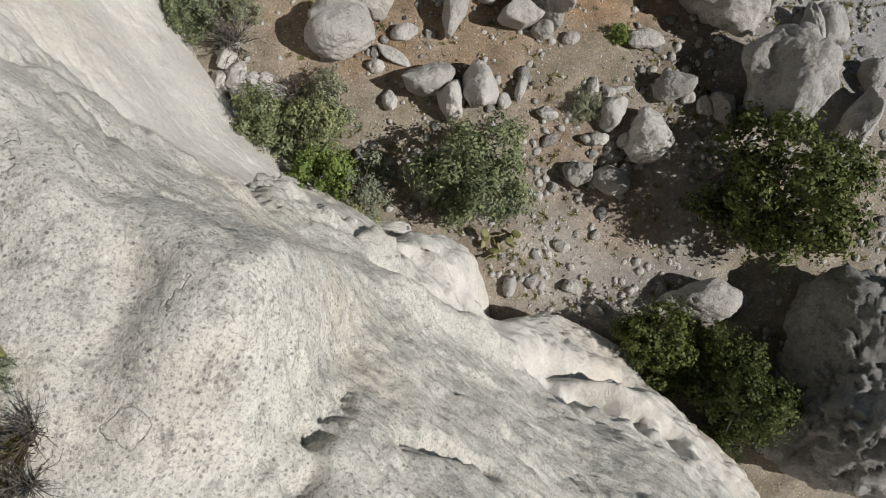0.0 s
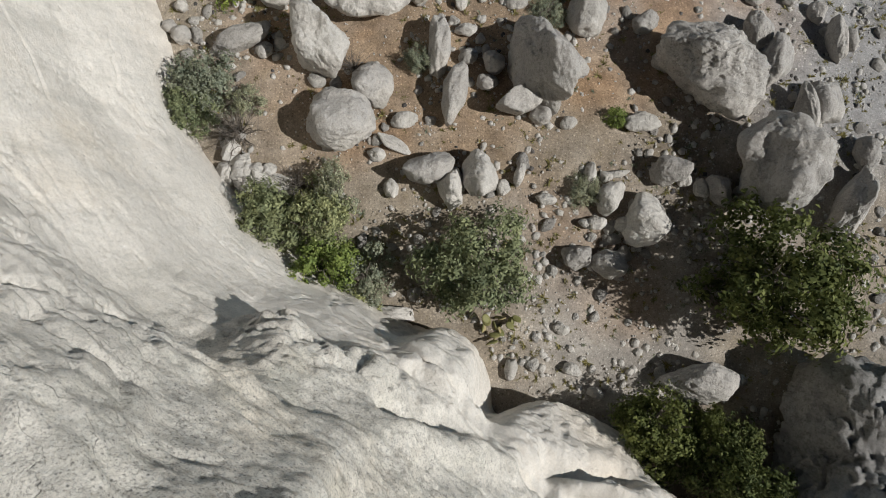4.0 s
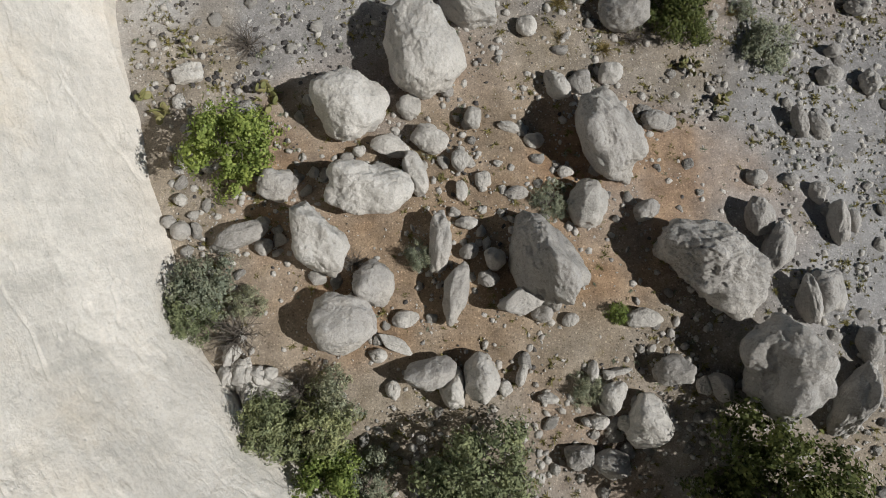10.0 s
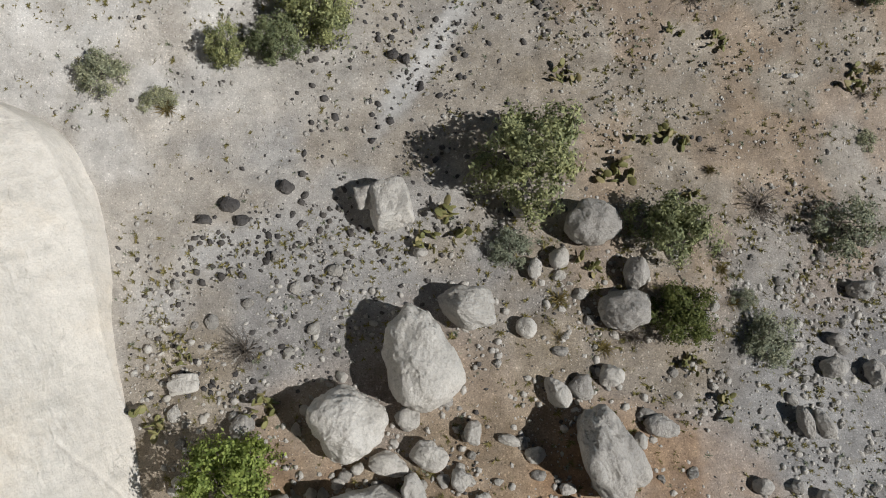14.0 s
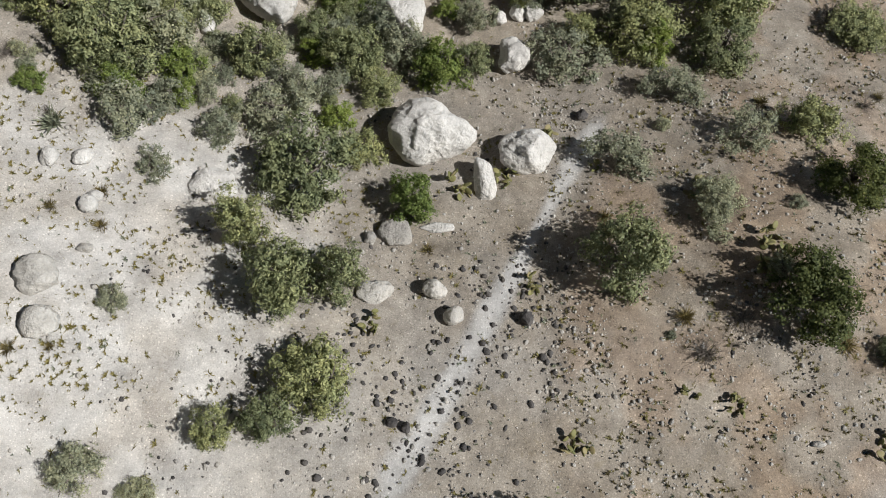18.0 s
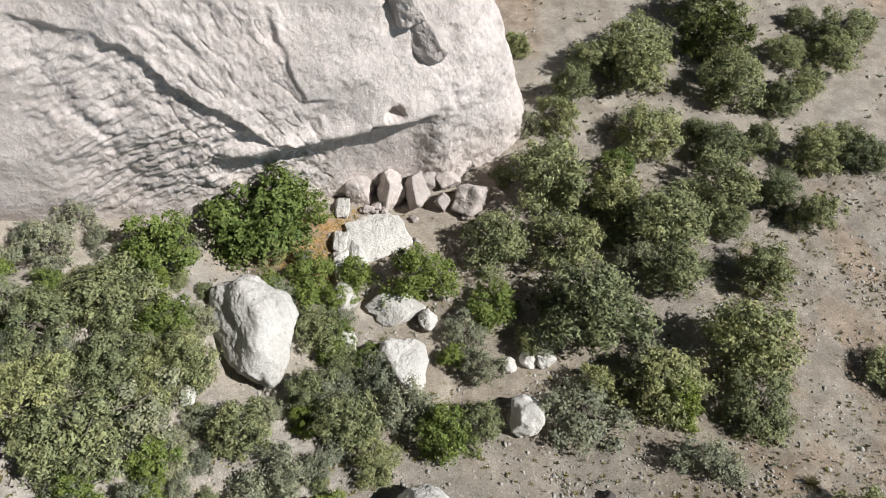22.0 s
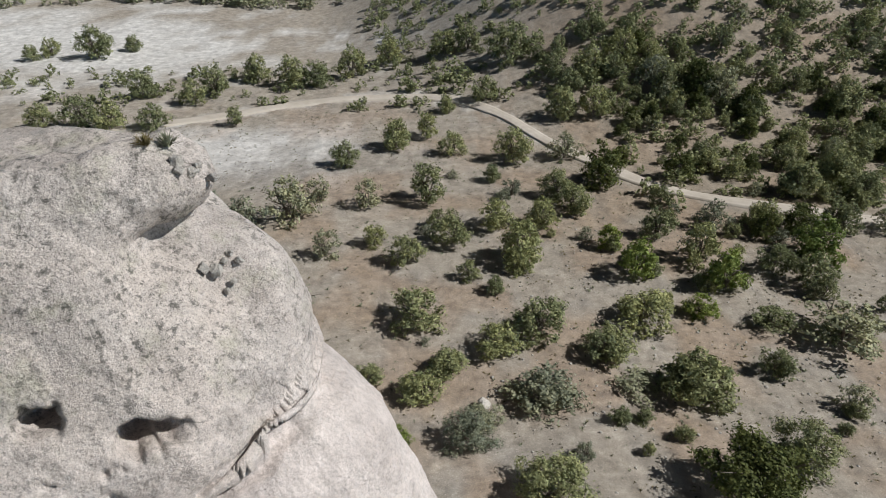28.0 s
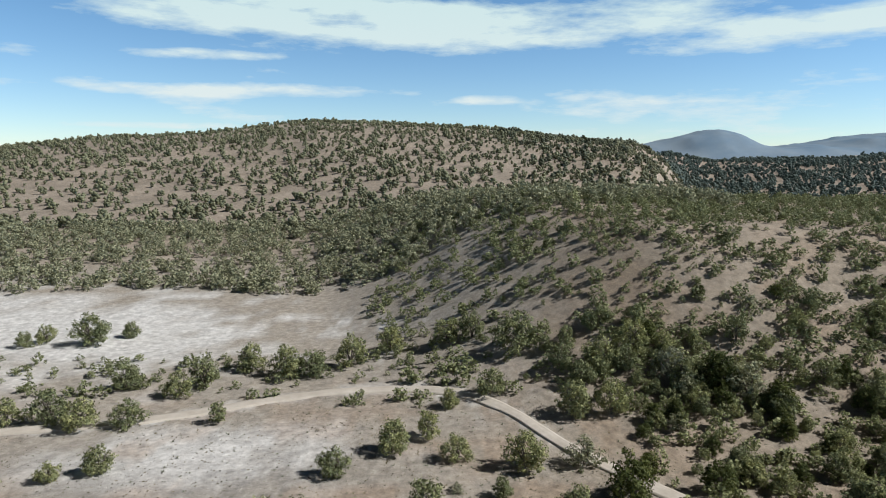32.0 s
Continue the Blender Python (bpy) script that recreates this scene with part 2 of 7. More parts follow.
def rock_material(name, light, dark, stain, lichen=0.3, pebble=0.05, high=None, pits=0.5, grain=1.0, relief_m=0.14, moss_on=0.7, dome_y=None):
    n = Nodes(name)
    rnd = n.add("ShaderNodeObjectInfo").outputs["Random"]
    big = n.ramp(n.noise(0.45, 6, 0.6), (0.35, dark), (0.62, light))
    streak = n.ramp(n.noise(0.22, 7, 0.65), (0.50, 0.0), (0.72, 0.75))
    c = n.mix(streak, big, stain)
    c = n.mix(1.0, c, n.ramp(n.noise(16, 7, 0.75), (0.28, 1 - 0.38 * grain), (0.5, 1.0), (0.75, 1 + 0.16 * grain)), "MULTIPLY")
    c = n.mix(1.0, c, n.ramp(n.noise(2.6, 6, 0.7), (0.3, 1 - 0.22 * grain), (0.65, 1.06)), "MULTIPLY")
    amount = lichen
    spots = n.ramp(n.noise(5.0, 10, 0.8), (0.52, 0.0), (0.58, 1.0))
    if high:                          # dark crust of lichen on the weathered upper beds
        sep = n.t.nodes.new("ShaderNodeSeparateXYZ")
        n.link(n.pos, sep.inputs["Vector"])
        rise = n.math("SMOOTH_MIN", n.math("MAXIMUM", n.math("MULTIPLY", n.math("SUBTRACT", sep.outputs["Z"], high), 0.35), 0.0), 1.0)
        if dome_y is not None:
            rise = n.math("MULTIPLY", rise, n.math("MINIMUM", n.math("MAXIMUM", n.math("MULTIPLY", n.math("SUBTRACT", dome_y, sep.outputs["Y"]), 0.5), 0.0), 1.0))
        patch = n.ramp(n.noise(0.6, 5, 0.6), (0.36, 0.15), (0.56, 1.0))
        amount = n.math("ADD", n.math("MULTIPLY", n.math("MULTIPLY", rise, patch), 0.75 if dome_y is None else 0.4), lichen)
    c = n.mix(n.math("MULTIPLY", spots, amount), c, (0.12, 0.115, 0.105))
    if high:                          # small stones set in the weathered upper beds
        clast = n.ramp(n.voronoi(17), (0.18, 1.0), (0.30, 0.0))
        where = n.ramp(n.noise(7.0, 6, 0.8), (0.46, 0.0), (0.54, 1.0))
        c = n.mix(n.math("MULTIPLY", n.math("MULTIPLY", clast, where), n.math("MULTIPLY", rise, 0.75)), c, (0.17, 0.16, 0.15))
        fine = n.ramp(n.noise(34, 3, 0.8), (0.36, 0.55), (0.47, 1.0), (0.62, 1.12))
        c = n.mix(rise, c, n.mix(1.0, c, fine, "MULTIPLY"))
        c = n.mix(n.math("MULTIPLY", rise, 0.55 if dome_y is None else 0.4), c, n.mix(1.0, c, (0.80, 0.82, 0.79), "MULTIPLY"))
        moss = n.ramp(n.noise(1.1, 6, 0.7), (0.52, 0.0), (0.66, 0.8))
        c = n.mix(n.math("MULTIPLY", n.math("MULTIPLY", moss, rise), moss_on), c, n.mix(1.0, c, (0.74, 0.80, 0.66), "MULTIPLY"))
    hole = n.ramp(n.voronoi(3.2), (0.05, 1.0), (0.13, 0.0))
    some = n.ramp(n.noise(1.3, 3), (0.5, 0.0), (0.6, 1.0))
    hole = n.math("MULTIPLY", n.math("MULTIPLY", hole, some), pits)
    c = n.mix(hole, c, (0.10, 0.09, 0.08))
    c = n.mix(1.0, c, n.ramp(rnd, (0.0, 0.84), (1.0, 1.1)), "MULTIPLY")
    relief = n.math("SUBTRACT", n.noise(2.6, 9, 0.68), n.math("MULTIPLY", hole, 0.4))
    if high:                          # thin fissures and grey water streaks down the face
        warp = n.add("ShaderNodeTexNoise", Scale=1.4, Detail=5.0)
        n.link(n.pos, warp.inputs["Vector"])
        bent = n.mix(0.15, n.pos, warp.outputs["Color"], "ADD")
        lie = n.add("ShaderNodeMapping")
        lie.inputs["Scale"].default_value = (0.8, 0.8, 1.7)
        lie.inputs["Rotation"].default_value = (0.3, 0.25, 0.0)
        n.link(bent, lie.inputs["Vector"])
        fissure = n.ramp(n.noise(0.75, 5, 0.5, lie.outputs["Vector"]), (0.4955, 0.0), (0.5, 1.0), (0.5045, 0.0))
        fissure = n.math("MULTIPLY", fissure, n.ramp(n.noise(0.7, 4, 0.6), (0.50, 0.0), (0.58, 1.0)))
        c = n.mix(n.math("MULTIPLY", fissure, 0.12), c, (0.20, 0.185, 0.17))
        relief = n.math("SUBTRACT", relief, n.math("MULTIPLY", fissure, 0.15))
        down = n.add("ShaderNodeMapping")
        down.inputs["Scale"].default_value = (1.7, 1.7, 0.3)
        n.link(n.pos, down.inputs["Vector"])
        run = n.ramp(n.noise(1.0, 6, 0.65, down.outputs["Vector"]), (0.54, 0.0), (0.68, 0.4))
        c = n.mix(run, c, n.mix(1.0, c, (0.62, 0.63, 0.62), "MULTIPLY"))
    nrm = n.bump(relief, relief_m, 0.9)
    nrm = n.bump(n.noise(11, 6, 0.7), 0.03 if relief_m > 0.1 else 0.022, 0.7, nrm)
    nrm = n.bump(n.noise(1 / pebble, 5, 0.7), 0.014, 0.7, nrm)
    return n.done(c, 0.93, nrm)


ROCK_PALE = rock_material("pale cliff tuff", (0.785, 0.735, 0.665), (0.70, 0.655, 0.59), (0.75, 0.645, 0.51), 0.04, high=4.2, pits=0.3, grain=0.5, relief_m=0.075, moss_on=0.15, dome_y=2.6)
ROCK_CLIFF2 = rock_material("weathered cliff tuff", (0.655, 0.59, 0.56), (0.525, 0.468, 0.445), (0.60, 0.515, 0.47), 0.12, high=7.5, pits=0.3, grain=0.8)
ROCK_GREY = rock_material("grey boulder stone", (0.54, 0.51, 0.47), (0.40, 0.38, 0.355), (0.47, 0.43, 0.375), 0.3, grain=0.8)
ROCK_WHITE = rock_material("pale boulder stone", (0.65, 0.62, 0.575), (0.52, 0.495, 0.455), (0.58, 0.53, 0.465), 0.16, grain=0.75)
ROCK_PITTED = rock_material("pitted boulder stone", (0.55, 0.52, 0.48), (0.37, 0.35, 0.325), (0.46, 0.42, 0.37), 0.5, pits=1.0)
ROCK_DUSK = rock_material("dark weathered boulder stone", (0.38, 0.365, 0.345), (0.26, 0.25, 0.24), (0.33, 0.305, 0.275), 0.5, pits=0.8)
ROCK_CHALK = rock_material("chalk-white boulder stone", (0.76, 0.735, 0.70), (0.64, 0.62, 0.59), (0.66, 0.62, 0.56), 0.1, grain=0.7)
ROCK_DARK = rock_material("dark basalt stone", (0.15, 0.14, 0.135), (0.07, 0.065, 0.065), (0.16, 0.14, 0.12), 0.2)


def ground_material():
    n = Nodes("dry stony ground")
    zone = n.add("ShaderNodeAttribute")
    zone.attribute_name = "zone"
    sep = n.t.nodes.new("ShaderNodeSeparateColor")
    n.link(zone.outputs["Color"], sep.inputs["Color"])
    soil = n.ramp(n.noise(1.1, 7, 0.65), (0.3, (0.205, 0.168, 0.125)), (0.55, (0.305, 0.26, 0.205)), (0.75, (0.40, 0.35, 0.29)))
    gravel = n.ramp(n.noise(2.2, 8, 0.7), (0.3, (0.17, 0.165, 0.162)), (0.7, (0.31, 0.30, 0.295)))
    pale = n.ramp(n.noise(0.9, 8, 0.65), (0.3, (0.47, 0.455, 0.44)), (0.7, (0.73, 0.72, 0.70)))
    orange = n.ramp(n.noise(1.6, 7, 0.7), (0.3, (0.23, 0.13, 0.065)), (0.7, (0.40, 0.26, 0.145)))
    c = n.mix(sep.outputs["Blue"], soil, gravel)
    c = n.mix(sep.outputs["Green"], c, pale)
    c = n.mix(sep.outputs["Red"], c, orange)
    c = n.mix(zone.outputs["Alpha"], c, n.ramp(n.noise(0.05, 8, 0.7), (0.35, (0.225, 0.188, 0.15)), (0.65, (0.39, 0.325, 0.262))))
    # gravel of two sizes, each stone with a shade of its own, thinner on the bare pale rock
    bare = n.math("SUBTRACT", 1.0, n.math("MULTIPLY", sep.outputs["Green"], 0.75))
    for scale, size, amount in ((11.0, 0.30, 0.8), (24.0, 0.36, 0.85)):
        v = n.add("ShaderNodeTexVoronoi", Scale=scale)
        n.link(n.pos, v.inputs["Vector"])
        chip = n.ramp(v.outputs["Distance"], (size, 1.0), (size + 0.06, 0.0))
        tone = n.t.nodes.new("ShaderNodeSeparateColor")
        n.link(v.outputs["Color"], tone.inputs["Color"])
        some = n.ramp(tone.outputs["Green"], (0.42, 0.0), (0.46, 1.0))
        shade = n.ramp(tone.outputs["Red"], (0.0, 0.45), (0.35, 0.8), (0.7, 1.35), (1.0, 1.8))
        k = n.math("MULTIPLY", n.math("MULTIPLY", chip, some), n.math("MULTIPLY", bare, amount))
        c = n.mix(k, c, n.mix(1.0, c, shade, "MULTIPLY"))
    speck = n.ramp(n.noise(20, 5, 0.8), (0.36, 0.6), (0.5, 1.0), (0.66, 1.3))
    c = n.mix(n.math("MULTIPLY", bare, 0.7), c, n.mix(1.0, c, speck, "MULTIPLY"))
    c = n.mix(1.0, c, n.ramp(n.noise(0.8, 12, 0.72), (0.3, 0.66), (0.5, 1.0), (0.7, 1.28)), "MULTIPLY")
    straw = n.ramp(n.noise(3.4, 6, 0.7), (0.58, 0.0), (0.66, 0.55))
    c = n.mix(n.math("MULTIPLY", n.math("MULTIPLY", straw, bare), 0.5), c, (0.24, 0.19, 0.10))
    nrm = n.bump(n.noise(9, 6, 0.7), 0.03, 0.6)
    return n.done(c, 0.95, n.bump(n.voronoi(22), 0.012, 0.4, nrm))


GROUND = ground_material()


def leaf_material(name, a, b, through_light=0.22):
    n = Nodes(name)
    isl = n.add("ShaderNodeNewGeometry").outputs["Random Per Island"]
    rnd = n.add("ShaderNodeObjectInfo").outputs["Random"]
    c = n.mix(isl, a, b)
    patch = n.ramp(n.noise(5.0, 3, 0.6), (0.35, (0.80, 0.84, 0.80)), (0.65, (1.15, 1.10, 0.95)))
    c = n.mix(1.0, c, patch, "MULTIPLY")
    c = n.mix(1.0, c, n.ramp(rnd, (0.0, (0.72, 0.76, 0.80)), (0.5, 0.98), (1.0, (1.18, 1.15, 1.06))), "MULTIPLY")
    m = n.done(c, 0.7)
    tr = n.add("ShaderNodeBsdfTranslucent")
    n.link(c, tr.inputs["Color"])
    mixer = n.add("ShaderNodeMixShader", Fac=through_light)
    n.link(n.bsdf.outputs["BSDF"], mixer.inputs[1])
    n.link(tr.outputs["BSDF"], mixer.inputs[2])
    n.link(mixer.outputs["Shader"], n.out.inputs["Surface"])
    return m


LEAF_JUNIPER = leaf_material("juniper foliage", (0.15, 0.17, 0.09), (0.45, 0.475, 0.27))
LEAF_BRIGHT = leaf_material("fresh green foliage", (0.11, 0.155, 0.035), (0.33, 0.40, 0.13))
LEAF_SAGE = leaf_material("grey sage foliage", (0.20, 0.215, 0.155), (0.44, 0.455, 0.35))
LEAF_STRAW = leaf_material("dry straw grass", (0.19, 0.15, 0.07), (0.34, 0.28, 0.14))
# distance haze is mixed into these colours: greyer, flatter green
LEAF_FAR_HAZE = leaf_material("haze-painted far juniper foliage", (0.14, 0.155, 0.115), (0.27, 0.285, 0.21))
# the blue in these greens is air haze painted over the ridge
LEAF_HAZE = leaf_material("haze-painted ridge foliage", (0.07, 0.105, 0.115), (0.14, 0.19, 0.20))
LEAF_GOLD = leaf_material("bleached golden grass", (0.42, 0.30, 0.14), (0.62, 0.47, 0.25))
LEAF_OLIVE = leaf_material("olive bunch grass", (0.17, 0.15, 0.06), (0.33, 0.29, 0.13))
LEAF_BROWN = leaf_material("withered brown grass", (0.055, 0.047, 0.022), (0.15, 0.125, 0.06))
LEAF_DARK = leaf_material("oak foliage", (0.055, 0.072, 0.022), (0.165, 0.19, 0.068))


def bark_material():
    n = Nodes("grey shaggy bark")
    c = n.ramp(n.noise(9, 6, 0.7), (0.3, (0.10, 0.085, 0.07)), (0.7, (0.24, 0.21, 0.18)))
    return n.done(c, 0.95, n.bump(n.noise(30, 4), 0.02, 0.8))


BARK = bark_material()


# ---------------------------------------------------------------- building helpers
def grid_mesh(name, v, mat, smooth=True):
    """A mesh from an array of points, rows by columns by three."""
    nu, nv = v.shape[:2]
    idx = np.arange(nu * nv).reshape(nu, nv)
    q = np.stack([idx[:-1, :-1], idx[1:, :-1], idx[1:, 1:], idx[:-1, 1:]], -1).reshape(-1, 4)
    return raw_mesh(name, v.reshape(-1, 3), q, mat, smooth)


def raw_mesh(name, verts, faces, mat, smooth=False):
    """A mesh from arrays; all faces have the same number of corners."""
    me = bpy.data.meshes.new(name)
    k = faces.shape[1]
    me.vertices.add(len(verts))
    me.vertices.foreach_set("co", np.ascontiguousarray(verts, np.float32).ravel())
    me.loops.add(faces.size)
    me.loops.foreach_set("vertex_index", np.ascontiguousarray(faces, np.int32).ravel())
    me.polygons.add(len(faces))
    me.polygons.foreach_set("loop_start", np.arange(0, faces.size, k, dtype=np.int32))
    me.update(calc_edges=True)
    if smooth:
        me.polygons.foreach_set("use_smooth", np.ones(len(faces), bool))
    me.materials.append(mat)
    return me


def spread(a, b, step, end_lo, end_hi, grow=1.055):
    """Grid lines, even from a to b and ever wider out to both ends."""
    mid = list(np.arange(a, b + step / 2, step))
    lo, hi, s = [], [], step
    x = a
    while x > end_lo:
        s *= grow
        x -= s
        lo.append(x)
    x, s = mid[-1], step
    while x < end_hi:
        s *= grow
        x += s
        hi.append(x)
    return np.array(lo[::-1] + mid + hi)


# ---------------------------------------------------------------- ground
def build_ground():
    xs = spread(-18, 26, 0.19, -3800, 3800)
    ys = spread(-10, 52, 0.2, -700, 4300, 1.03)
    X, Y = np.meshgrid(xs, ys, indexing="ij")
    Z = ground_height(X, Y)
    p = xyz(X, Y)
    near = (1 - step01(70, 160, np.hypot(X - 3, Y - 25)))
    Z = Z + (fbm(p / 0.9, 4, 9) * 0.045).reshape(X.shape) * near
    me = grid_mesh("ground", np.stack([X, Y, Z], -1), GROUND)
    wob = (fbm(p / 5, 4, 31) * 1.0).reshape(X.shape)
    wob2 = (fbm(p / 1.7, 4, 33) * 1.0).reshape(X.shape)
    # orange litter under the boulder field and below the second cliff
    red = step01(0.9, 2.2, 2.9 + wob * 0.9 - np.hypot((X - 0.8) / 8.5, (Y - 8.0) / 6.4) * 2.0) * 0.78
    red = np.maximum(red, step01(0.2, 1.2, 1.7 + wob * 0.5 - np.hypot((X + 4.6) / 2.8, (Y - 46.2) / 1.9)) * 1.0)
    red = red * (0.55 + 0.45 * step01(-0.45, 0.35, wob2))
    red = np.maximum(red, 0.38 * step01(-0.2, 0.6, wob) * step01(50, 60, Y) * (1 - step01(110, 150, Y)))
    # pale rock to the west, the wash and the white flats far off
    west = step01(-1.0, 1.0, (-X + 2.2 + (Y - 20) * 0.25) * 0.35 + wob) * step01(13, 18, Y + wob + np.clip(-X - 7, 0, 4) * 1.2) * (1 - step01(33, 38, Y + wob)) * (0.62 + 0.38 * step01(-0.7, 0.35, wob2))
    wash = step01(0.0, 0.5, 0.55 + wob * 0.25 - np.abs(X + 1.75 - (Y - 21) * 0.6) / (1.7 - 0.6 * step01(24, 30, Y))) * step01(19, 22, Y) * (1 - step01(34, 35.5, Y)) * 0.95
    flats = step01(-0.5, 0.6, 1.4 + wob * 0.8 - np.hypot((X + 70 + (Y - 165) * 0.3) / 46, (Y - 162) / 33) * 1.6)
    flats = np.maximum(flats, 0.7 * step01(-0.5, 0.6, 1.2 + wob - np.hypot((X + 30) / 26, (Y - 150) / 10) * 2.0))
    flats = np.maximum(flats, 0.25 * step01(-1, 1, 1.4 + wob * 0.6 - np.hypot((X + 22) / 28, (Y - 108) / 20) * 2.2))
    road = road_mask(X, Y)
    pale = np.clip(np.maximum.reduce([west * (0.36 + 0.33 * step01(-3.5, -8.5, X - 0.25 * (Y - 22) + wob)), wash * 0.6, flats, road * 0.9, 0.22 * step01(0, 1, wob + 0.2), (0.20 - 0.14 * step01(8, 24, X)) * step01(42, 60, Y) * (1 - step01(150, 260, Y)), 0.2 * step01(20, 28, Y + wob), 0.9 * step01(-0.6, 0.6, 1.3 + wob * 0.6 - np.hypot((X + 24) / 27, (Y - 114) / 11) * 2.0)]), 0, 1)
    brown = step01(-0.5, 0.5, X + wob * 0.5 - np.maximum(4.2 + 0.05 * (Y - 25), 0.62 * (Y - 21) - 0.75)) * step01(13, 17, Y) * (1 - step01(44, 54, Y))
    pale = pale * (1 - 0.45 * brown) + 0.10 * brown
    pale = pale * (1 - 0.55 * step01(-0.8, 0.8, X + wob + 2.5) * step01(24.5, 27, Y + wob) * (1 - step01(44, 54, Y)))
    pale = np.maximum(pale, 0.82 * wash)
    pale = pale * (1 - 0.7 * step01(2, 20, X - 0.2 * (Y - 100)) * step01(80, 105, Y))
    red = np.maximum(red, 0.34 * brown * step01(-0.3, 0.5, wob2))
    # grey gravel
    grey = step01(-0.6, 0.8, (X - 8) * 0.2 + wob * 0.8) * step01(2, 8, Y + wob * 2) * (1 - step01(14, 21, Y + wob * 2)) * (1 - 0.8 * step01(15, 26, X + wob * 3))
    grey = np.maximum(grey, step01(-0.4, 0.8, wob2 * 0.7 + 1.0 - np.hypot((X + 3) / 6, (Y - 15.5) / 4.5)) * 0.9)
    grey = np.maximum(grey, wash)
    grey = np.maximum(grey, 0.3 * step01(-0.4, 0.7, wob2 * 0.6 + wob * 0.6))
    grey = np.maximum(grey, 0.7 * step01(-1, 1, 1.3 + wob * 0.5 - np.hypot((X + 24) / 30, (Y - 112) / 13) * 2.0))
    scrub = 0.75 * step01(185, 250, Y) + 0.45 * step01(85, 115, Y) * step01(6, 34, X)
    red = np.maximum(red, 0.35 * step01(-0.4, 0.6, wob) * step01(95, 125, Y) * step01(8, 30, X) * (1 - step01(230, 300, Y)))
    col = np.stack([red, pale, grey, np.clip(scrub, 0, 0.75)], -1).astype(np.float32)
    layer = me.color_attributes.new("zone", "FLOAT_COLOR", "POINT")
    layer.data.foreach_set("color", col.ravel())
    tagged(new("ground", me), "dry stony ground with orange litter, grey gravel and a pale wash", "ground", kind="structure")


TRACK_X = (-150.0, -80.0, -45.9, -34.8, -29.3, -21.3, -14.6, -7.8, -0.5, 3.8, 8.5, 11.8, 15.8, 18.1, 21.6, 26.6, 37.0, 60.0, 120.0)
TRACK_Y = (100.0, 113.5, 119.5, 121.7, 123.8, 127.9, 130.8, 131.9, 131.9, 130.0, 126.1, 121.0, 113.3, 110.9, 105.5, 101.0, 97.0, 90.0, 84.0)


def road_mask(X, Y):
    yy = np.interp(X, TRACK_X, TRACK_Y)
    slope = np.gradient(np.array(TRACK_Y, float), np.array(TRACK_X, float))
    d = np.abs(Y - yy) / np.sqrt(1 + np.interp(X, TRACK_X, slope) ** 2)
    return (1 - step01(0.7, 1.3, d)) * ((X > -130) & (X < 120))


build_ground()


def build_track():
    """The dirt track across the valley floor, with two worn wheel lines."""
    n = Nodes("pale track dust")
    c = n.ramp(n.noise(0.5, 8, 0.7), (0.3, (0.44, 0.39, 0.33)), (0.7, (0.60, 0.55, 0.49)))
    mat = n.done(c, 0.95, n.bump(n.noise(4, 6), 0.04, 0.6))
    tx, ty = np.array(TRACK_X, float), np.array(TRACK_Y, float)
    cum = np.concatenate([[0], np.cumsum(np.hypot(np.diff(tx), np.diff(ty)))])
    s = np.arange(0, cum[-1], 0.7)
    px, py = np.interp(s, cum, tx), np.interp(s, cum, ty)
    k = np.ones(13) / 13
    px[6:-6], py[6:-6] = np.convolve(px, k, "valid"), np.convolve(py, k, "valid")
    dx, dy = np.gradient(px), np.gradient(py)
    ln = np.hypot(dx, dy)
    across = np.array([-0.98, -0.85, -0.6, -0.22, 0.22, 0.6, 0.85, 0.98])
    lift = np.array([-0.15, 0.10, 0.07, 0.12, 0.12, 0.07, 0.10, -0.15])
    wob = 1 + 0.15 * vnoise(xyz(s / 3, 0 * s), 21)
    X = px[:, None] - (dy / ln * wob)[:, None] * across
    Y = py[:, None] + (dx / ln * wob)[:, None] * across
    Z = ground_height(X, Y) + lift + 0.12
    tagged(new("road", grid_mesh("road", np.stack([X, Y, Z], -1), mat)), "pale dusty dirt track winding across the valley floor", "road", kind="structure")


build_track()


